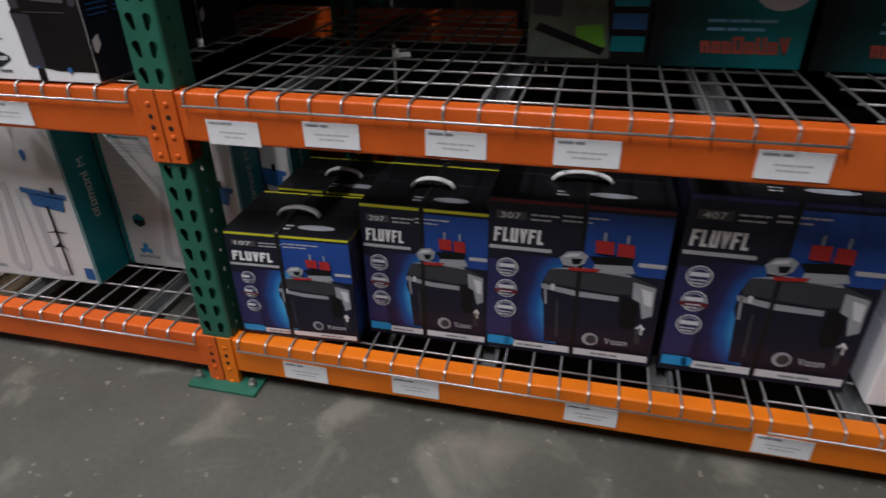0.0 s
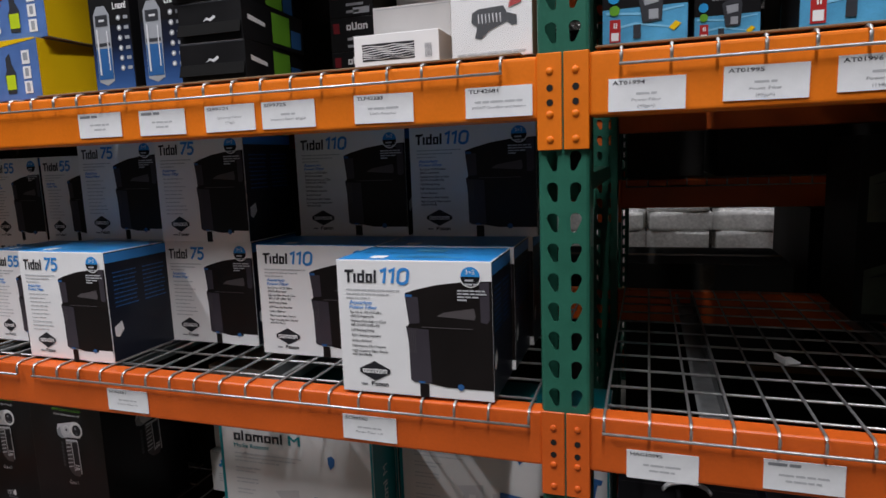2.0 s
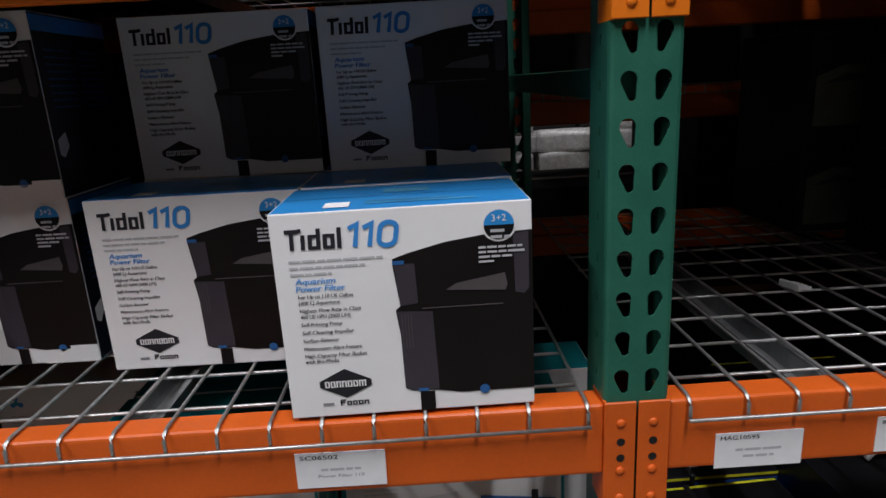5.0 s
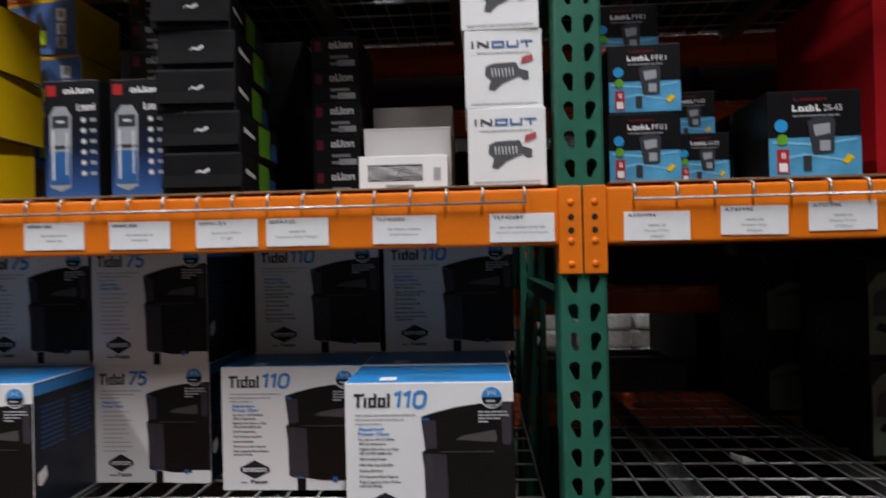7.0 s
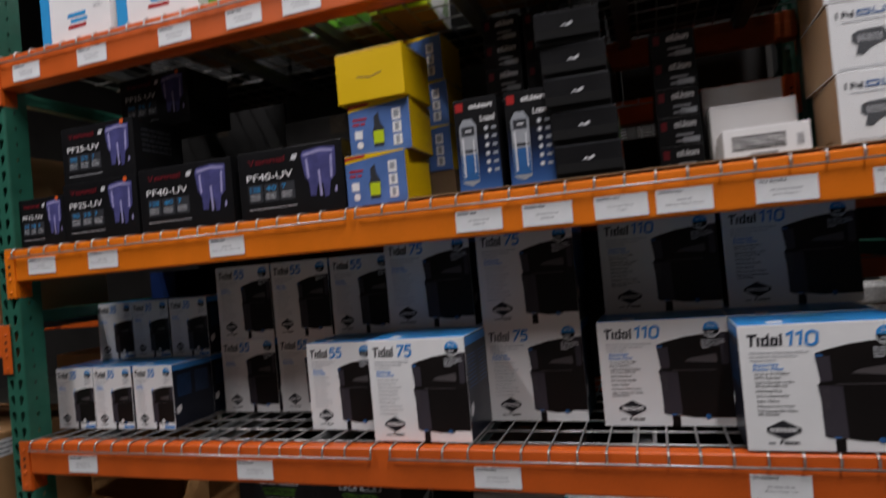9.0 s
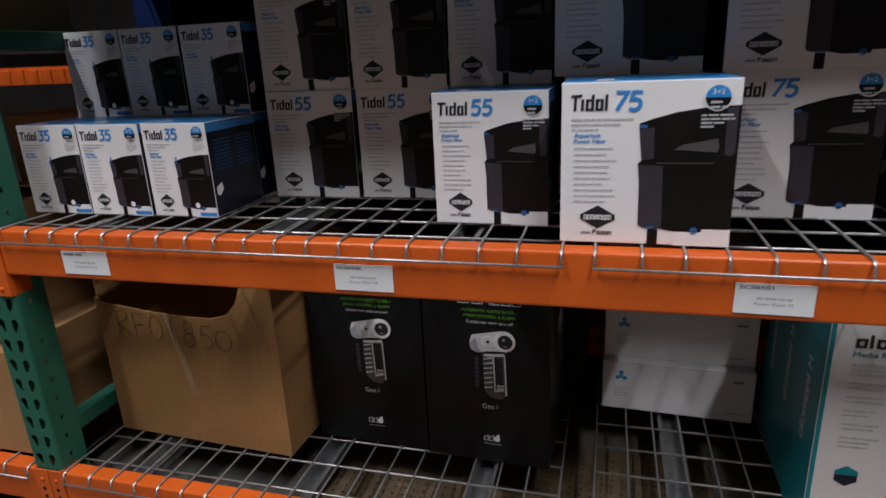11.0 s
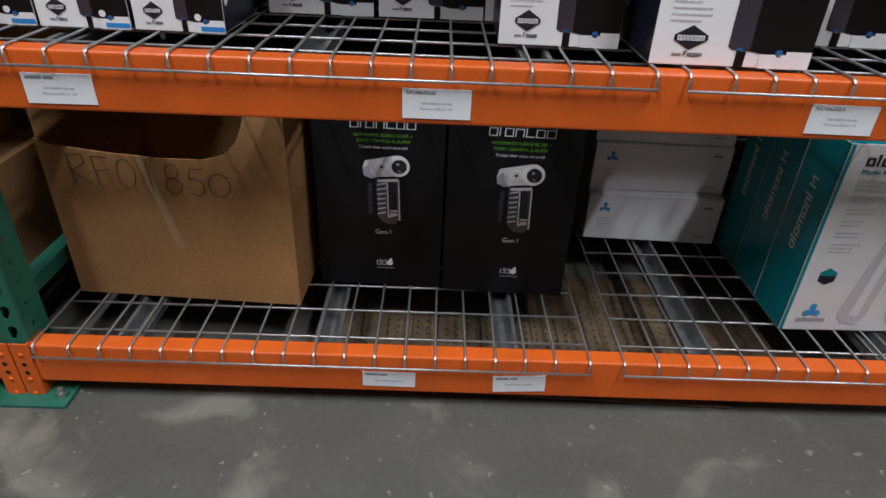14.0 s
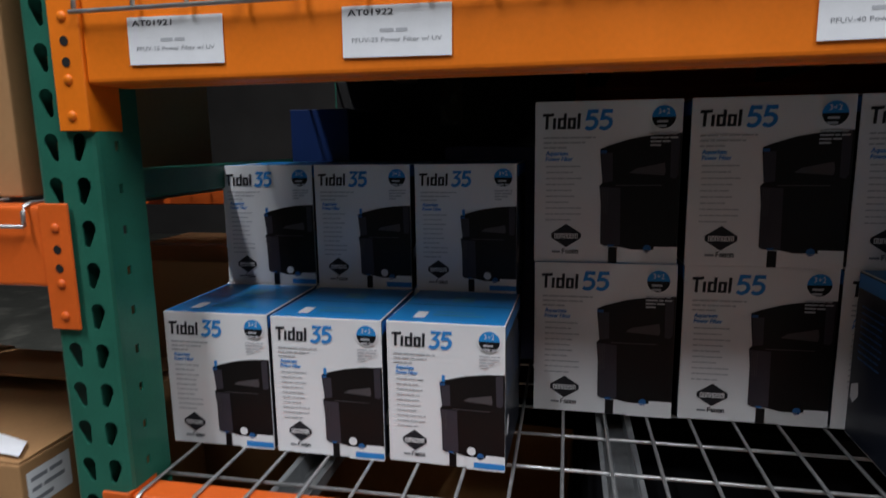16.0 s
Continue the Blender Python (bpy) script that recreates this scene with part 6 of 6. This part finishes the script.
row_of(kit_box(0.252, 0.28, 0.225, False), [(0.690, 0.345, D1, 2.0), (0.690, 0.350, D1 + 0.2255, 1.0)])
row_of(kit_box(0.298, 0.28, 0.225, True), [(0.945, 0.352, D1, 2.0), (0.95, 0.355, D1 + 0.2255, 0.5), (1.26, 0.36, D1, 0.0)])
for x, y, w, h in ((0.62, 0.72, 0.5, 0.46), (1.14, 0.72, 0.5, 0.50), (1.66, 0.35, 0.5, 0.5)):
    r = carton("dark_carton", w, 0.30, h, [M["dark_carton"]] * 6, "large carton with shade in its colour standing at the back of the shelf", "box")
    tape_top(r, w, 0.30, h)
    if x < 1.0:
        f = face_map("front", w, 0.30, h)
        for v0 in (0.04, 0.54):
            # the print colour holds the shade that falls on this photo
            ink("tank_photo", [[(0.02, h * v0), (0.02, h * (v0 + 0.24)), (0.08, h * (v0 + 0.29)), (0.18, h * (v0 + 0.28)), (0.24, h * (v0 + 0.2)), (0.24, h * v0)]], M["photo_shaded"], r, f, 1, "planted tank photo darkened in place of shade")
            ink("hood_photo", [[(0.03, h * (v0 + 0.20)), (0.09, h * (v0 + 0.25)), (0.19, h * (v0 + 0.23)), (0.19, h * (v0 + 0.20)), (0.09, h * (v0 + 0.215))]], M["canister"], r, f, 2)
    put(r, x, y, D1)
# loose bright clip lying on the deck
bm = bmesh.new()
for k in range(5):
    tube_path(bm, [(0.0, 0.008 * k, 0.003), (0.03, 0.008 * k, 0.003)], 0.0028, 6)
add_box(bm, -0.002, -0.004, 0.0, 0.004, 0.040, 0.014, 0.002)
cl = new("plastic_clip", mesh_of("plastic_clip", bm, M["white_plastic"]))
cl.matrix_basis = pose(0.40, 0.33, D1, 0, 0, 20)
tagged(cl, "small pale plastic clip lying on the wire deck", "clip")


# ---- top shelf ----
D3 = DECK[3] + 0.0028


def feeder_box(w, d, h, front, side, kind):
    root = carton("supply_box", w, d, h, [M[front], M["white"], M[side], M[side], M["white"], M["kraft"]], {"lime": "lime green carton with taped flaps on the top shelf", "bars": "white pump carton with green bars on the top shelf", "leaf": "white and leaf green filter carton on the top shelf", "cyan": "white carton with cyan and magenta stripes on the top shelf"}[kind], "box", group="top shelf boxes")
    f = face_map("front", w, d, h)
    U, V = (lambda u: u * w), (lambda v: v * h)
    if kind == "bars":
        ink("lime_band", [rect(U(0.06), 0.001, U(0.24), h - 0.001)], M["lime"], root, f, 1)
        ink("band_photo", [rect(U(0.11), V(0.60), U(0.19), V(0.92))], M["leaf"], root, f, 2)
        for k in range(5):
            ink("bar", [rect(U(0.50 - 0.012 * k), V(0.45 + 0.12 * k), U(0.70 - 0.02 * (k % 3)), V(0.52 + 0.12 * k))], M["leaf" if k == 2 else "lime"], root, f, 2)
        ink("rotated_print", [rect(U(0.33 + 0.02 * k), V(0.45), U(0.338 + 0.02 * k), V(0.9 - 0.06 * k)) for k in range(4)], M["grey_ink"], root, f, 2)
        ink("barcode", [rect(U(0.84), V(0.30 + 0.02 * k), U(0.92), V(0.31 + 0.02 * k)) for k in range(14)], M["grey_ink"], root, f, 2)
        lines([U(0.2), U(0.18)], U(0.78), V(0.75), V(0.03), M["pale_ink"], root, f, 2)
    elif kind == "lime":
        ink("flap_fold", [rect(0.002, V(0.55), w - 0.002, V(0.556))], M["leaf"], root, f, 1)
        ink("tape_piece", [rect(U(0.30), V(0.62), U(0.70), V(0.96))], M["lime"], root, f, 2)
        for sd in ("right", "left"):
            s = face_map(sd, w, d, h)
            ink("white_side", [rect(d * 0.12, 0.002, d - 0.002, h - 0.002)], M["white"], root, s, 1)
            for k in range(4):
                ink("bar", [[(d * (0.6 + 0.06 * k), h * (0.15 + 0.1 * k)), (d * 0.9, h * (0.15 + 0.1 * k)), (d * 0.9, h * (0.21 + 0.1 * k)), (d * (0.62 + 0.06 * k), h * (0.21 + 0.1 * k))]], M["leaf"], root, s, 2)
    elif kind == "leaf":
        for sd, W in (("front", w), ("right", d), ("left", d)):
            s = face_map(sd, w, d, h)
            ink("green_fade", [rect(0.0015, 0.0015, W - 0.0015, h - 0.0015)], M["leaf_fade"], root, s, 1)
            write("PF-NANO" if sd == "front" else "PF-NANO", W * 0.08, h * 0.74, h * 0.12, M["grey_ink"], root, s, 2, width=W * 0.34)
            ink("tube_photo", [[(W * 0.55, h * 0.25), (W * 0.53, h * 0.80), (W * 0.58, h * 0.82), (W * 0.60, h * 0.28)], [(W * 0.62, h * 0.30), (W * 0.60, h * 0.84), (W * 0.66, h * 0.84), (W * 0.67, h * 0.33)]], M["canister"], root, s, 2)
            ink("blue_seal", [disc(W * 0.84, h * 0.80, h * 0.10, 14)], M["mid_blue"], root, s, 2)
            ink("barcode", [rect(W * 0.30, h * 0.36, W * 0.42, h * 0.48)], M["white"], root, s, 2)
    else:
        ink("cyan_band", [rect(0.001, 0.001, U(0.14), h - 0.001)], M["cyan"], root, f, 1)
        ink("stripe", [rect(U(0.40), V(0.48), U(0.66), V(0.55)), rect(U(0.44), V(0.38), U(0.68), V(0.44))], M["cyan"], root, f, 2)
        ink("pink_stripe", [rect(U(0.40), V(0.28), U(0.66), V(0.34))], M["red"], root, f, 2)
        lines([U(0.10), U(0.12)], U(0.78), V(0.6), V(0.03), M["pale_ink"], root, f, 2)
    return root


row_of(feeder_box(0.190, 0.26, 0.062, "lime", "lime", "lime"), [(-1.335, 0.050, D3, -1.0)])
row_of(feeder_box(0.190, 0.26, 0.195, "lime", "lime", "lime"), [(-1.337, 0.050, D3 + 0.0625, -1.5), (-1.335, 0.33, D3, 2.0)])
row_of(feeder_box(0.330, 0.22, 0.170, "white", "white", "bars"), [(-1.022, 0.045, D3, 0.0), (-0.300, 0.06, D3, 0.0), (-1.010, 0.300, D3, 0.0), (-1.014, 0.304, D3 + 0.171, 1.0), (-0.300, 0.30, D3, 0.0), (-0.302, 0.30, D3 + 0.171, 0.0)])
row_of(feeder_box(0.340, 0.30, 0.36, "lime", "lime", "lime"), [(-0.652, 0.035, D3, 0.0)])
row_of(feeder_box(0.187, 0.285, 0.208, "white", "white", "leaf"), [(-1.742, 0.100, D3, 0.0), (-1.738, 0.105, D3 + 0.2085, 1.0), (-1.742, 0.392, D3, 0.0), (-1.740, 0.392, D3 + 0.2085, 0.0), (-1.738, 0.392, D3 + 0.417, 0.0), (-1.545, 0.392, D3, 0.0), (-1.545, 0.392, D3 + 0.2085, 0.0)])
row_of(feeder_box(0.285, 0.20, 0.175, "white", "white", "cyan"), [(-2.03, 0.045, D3, 3.0), (-2.035, 0.050, D3 + 0.1755, 4.0), (-2.34, 0.05, D3, -1.0), (-2.03, 0.265, D3, 0.0), (-2.03, 0.265, D3 + 0.1755, 0.0)])
for x, w, m in ((0.08, 0.17, "salmon"), (0.30, 0.34, "red_box"), (0.70, 0.4, "kraft")):
    r = carton("brown_carton" if m == "kraft" else "red_carton", w, 0.4, 0.3, [M[m]] * 6, "brown carton on the top shelf" if m == "kraft" else "dull red carton on the top shelf", "box")
    put(r, x, 0.16, D3)


# ---- bay beyond the far upright: brown cartons ----
def brown_carton(w, d, h, label, flaps=False):
    root = carton("brown_carton", w, d, h, [M["kraft"]] * 6, label, "box", 0.003, "brown cartons")
    f = face_map("front", w, d, h)
    t = face_map("top", w, d, h)
    if flaps:
        # two flaps meet along the middle, the rear one standing a little open
        for y0, tilt, ln, turn in ((0.002, 1.0, d * 0.49, 0), (d - 0.002, 9, d * 0.49, 180)):
            bm = bmesh.new()
            add_box(bm, -w / 2 + 0.002, 0.0, 0.0, w / 2 - 0.002, ln, 0.004, 0.0006)
            bm.transform(Matrix.Translation((w / 2, y0, h)) @ Matrix.Rotation(radians(turn), 4, "Z") @ Matrix.Rotation(radians(tilt), 4, "X"))
            part("top_flap", bm, M["kraft"], root)
        ink("tape", [[(w - 0.004, 0.006), (w - 0.03, 0.045), (w * 0.30, 0.125), (w * 0.20, 0.05)]], M["label"], root, t, 22, "pale strip of packing tape")
    else:
        ink("tape", [rect(0.002, d * 0.5 - 0.025, w - 0.002, d * 0.5 + 0.025)], M["tape"], root, t, 1)
        ink("flap_gap", [rect(0.002, d * 0.5 - 0.001, w - 0.002, d * 0.5 + 0.001)], M["kraft_dark"], root, t, 2)
    s = face_map("right", w, d, h)
    if not flaps:
        return root
    ink("address_label", [rect(d * 0.02, h * 0.78, d * 0.20, h * 0.95)], M["label"], root, s, 1)
    lines([d * 0.13, d * 0.14, d * 0.1], d * 0.035, h * 0.90, h * 0.03, M["grey_ink"], root, s, 2, 0.6)
    return root


row_of(brown_carton(0.50, 0.42, 0.285, "brown cardboard shipping carton stacked on the low deck"), [(-3.09, 0.040, D0, 0.0), (-3.62, 0.06, D0, 1.0), (-3.118, 0.055, LEFT_TOPS[1] + 0.0062, -1.5), (-3.122, 0.06, LEFT_TOPS[1] + 0.2915, 0.8)])
row_of(brown_carton(0.50, 0.42, 0.325, "open brown cardboard carton with a white address label", True), [(-3.165, 0.026, D0 + 0.2855, 0.0), (-3.62, 0.05, D0 + 0.2855, -1.0)])
row_of(brown_carton(0.46, 0.40, 0.40, "brown cardboard carton at the back of the low deck"), [(-2.98, 0.52, D0, 0), (-2.98, 0.52, D0 + 0.401, 0)])

# ---- clutter under the low deck ----
def peg_board(w, d):
    """A worn brown board with a grid of small holes."""
    root = empty("peg_board", Matrix.Identity(4), "dusty brown perforated board lying on the floor under the rack", "board")
    bm = bmesh.new()
    bmesh.ops.create_grid(bm, x_segments=18, y_segments=9, size=0.5)
    for v in bm.verts:
        v.co = (v.co.x * w + w / 2, v.co.y * d + d / 2, 0.005 + 0.003 * noise.noise(v.co * 5.0))
    geom = bmesh.ops.extrude_face_region(bm, geom=list(bm.faces))["geom"]
    bmesh.ops.translate(bm, verts=[g for g in geom if isinstance(g, bmesh.types.BMVert)], vec=(0, 0, 0.004))
    bmesh.ops.recalc_face_normals(bm, faces=bm.faces)
    part("board", bm, M["debris"], root)
    bm = bmesh.new()
    for a in range(int(w / 0.0254) - 1):
        for b in range(int(d / 0.0254) - 1):
            bm.faces.new([bm.verts.new((0.025 + 0.0254 * a + u, 0.02 + 0.0254 * b + v, 0.0125)) for u, v in disc(0, 0, 0.0034, 6)])
    part("peg_holes", bm, M["dark_hole"], root)["kind"] = "stuff"
    return root


put(peg_board(0.98, 0.50), -1.93, 0.055, 0.0, -2.0)
bm = bmesh.new()
bmesh.ops.create_grid(bm, x_segments=14, y_segments=8, size=0.5)
for v in bm.verts:
    v.co = (v.co.x * 0.42 + 0.21, v.co.y * 0.30 + 0.15, 0.016 + 0.012 * abs(noise.noise(v.co * 4.0)))
geom = bmesh.ops.extrude_face_region(bm, geom=list(bm.faces))["geom"]
bmesh.ops.translate(bm, verts=[g for g in geom if isinstance(g, bmesh.types.BMVert)], vec=(0, 0, -0.004))
bmesh.ops.recalc_face_normals(bm, faces=bm.faces)
o = new("cardboard_scrap", mesh_of("cardboard_scrap", bm, M["debris"]))
o.matrix_basis = pose(-1.10, 0.03, -0.012, 0, 0, 4.0)
tagged(o, "dusty brown cardboard scrap lying on the floor under the rack", "cardboard")

# ---- goods in the row behind: near-black fillers in place of deep shade ----
RZ = [t + 0.0062 for t in REAR_TOPS]


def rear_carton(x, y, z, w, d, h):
    r = carton("dark_carton", w, d, h, [M["dark_carton"]] * 6, "near-black filler carton behind the rack, shade put into its colour", "box", 0.003, "cartons behind")
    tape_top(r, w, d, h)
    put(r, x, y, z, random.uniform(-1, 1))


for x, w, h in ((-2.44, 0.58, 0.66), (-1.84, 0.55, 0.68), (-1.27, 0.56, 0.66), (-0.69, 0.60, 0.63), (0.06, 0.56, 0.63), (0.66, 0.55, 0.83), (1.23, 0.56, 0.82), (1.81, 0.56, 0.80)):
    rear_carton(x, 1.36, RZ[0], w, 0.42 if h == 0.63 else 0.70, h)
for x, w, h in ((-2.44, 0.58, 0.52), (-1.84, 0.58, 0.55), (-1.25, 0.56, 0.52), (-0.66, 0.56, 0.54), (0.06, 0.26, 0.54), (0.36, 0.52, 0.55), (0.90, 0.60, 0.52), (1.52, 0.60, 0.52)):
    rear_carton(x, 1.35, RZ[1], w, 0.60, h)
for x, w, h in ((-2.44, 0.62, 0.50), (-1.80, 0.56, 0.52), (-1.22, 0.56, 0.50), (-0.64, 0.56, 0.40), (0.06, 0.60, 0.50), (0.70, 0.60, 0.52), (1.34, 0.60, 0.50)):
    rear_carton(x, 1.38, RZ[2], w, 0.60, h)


def soft_pack(w, d, h, material, label):
    bm = bmesh.new()
    bmesh.ops.create_cube(bm, size=1.0)
    bmesh.ops.subdivide_edges(bm, edges=bm.edges, cuts=4, use_grid_fill=True)
    for v in bm.verts:
        p = v.co.copy()
        k = 1 - 0.25 * (abs(p.x * 2) ** 4 * 0.4 + abs(p.y * 2) ** 4 * 0.4)
        n0 = noise.noise(p * 5) * 0.10
        v.co = (p.x * w, p.y * d, (p.z * k + n0 * (1 if p.z > 0 else 0)) * h + h * 0.5)
    zmin = min(v.co.z for v in bm.verts)
    for v in bm.verts:
        v.co.z -= zmin
    ob = new("wrapped_pack", mesh_of("wrapped_pack", bm, M[material], True))
    return tagged(ob, label, "pack", "wrapped packs")


# lit stock across the next aisle
bm = block(-1.4, 4.05, 0.0, 2.4, 4.95, 0.12, 0.004)
tagged(new("stock_platform", mesh_of("stock_platform", bm, M["kraft_dark"])), "low brown platform under the stock in the next aisle", "platform")
row_of(soft_pack(0.46, 0.40, 0.16, "pack", "shiny white film wrapped pack on the far platform"), [(-1.1 + 0.49 * k, 4.30, 0.12 + 0.15 * lv, 4 * (-1) ** (k + lv)) for k in range(7) for lv in range(4 + (k % 2))])
row_of(soft_pack(0.44, 0.36, 0.20, "cream_pack", "cream paper sack on the far platform"), [(-0.6 + 0.98 * k, 4.72, 0.12 + 0.19 * lv, 6) for k in range(3) for lv in range(3)])


# added black backdrop of cartons that hides the lit far wall
for k in range(6):
    rear_carton(-1.38 + 0.64 * k, 5.02, 0.0, 0.60, 0.5, 1.30 + 0.12 * (k % 3))


# made-up stock that blocks light through the decks and blackens the shelf backs
def filler_carton(x, y, z, w, d, h):
    r = carton("dark_carton", w, d, h, [M["dark_carton"]] * 6, "near-black filler carton added at the back of the shelf", "box", 0.003, "back stock")
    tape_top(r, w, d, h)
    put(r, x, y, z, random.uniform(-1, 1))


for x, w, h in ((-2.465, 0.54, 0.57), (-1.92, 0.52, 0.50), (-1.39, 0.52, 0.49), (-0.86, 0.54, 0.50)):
    filler_carton(x, 0.76, D1, w, 0.26, h)
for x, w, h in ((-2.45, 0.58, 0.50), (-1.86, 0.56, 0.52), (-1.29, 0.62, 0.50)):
    filler_carton(x, 0.66, D2, w, 0.36, h)
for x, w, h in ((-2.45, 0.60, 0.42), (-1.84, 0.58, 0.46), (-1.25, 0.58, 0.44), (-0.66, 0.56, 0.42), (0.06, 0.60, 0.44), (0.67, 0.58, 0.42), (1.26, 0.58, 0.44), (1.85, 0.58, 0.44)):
    filler_carton(x, 0.69, D3, w, 0.34, h)
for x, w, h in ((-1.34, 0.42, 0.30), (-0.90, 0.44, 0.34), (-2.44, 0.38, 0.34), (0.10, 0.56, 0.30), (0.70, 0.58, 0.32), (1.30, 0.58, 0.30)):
    filler_carton(x, 0.605 if x < 0 else 0.58, D3, w, 0.08, h)
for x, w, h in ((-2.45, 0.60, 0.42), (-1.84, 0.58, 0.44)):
    filler_carton(x, 0.66, D0, w, 0.36, h)
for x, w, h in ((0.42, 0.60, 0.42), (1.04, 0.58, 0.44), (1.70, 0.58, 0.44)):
    filler_carton(x, 0.70, D0, w, 0.34, h)
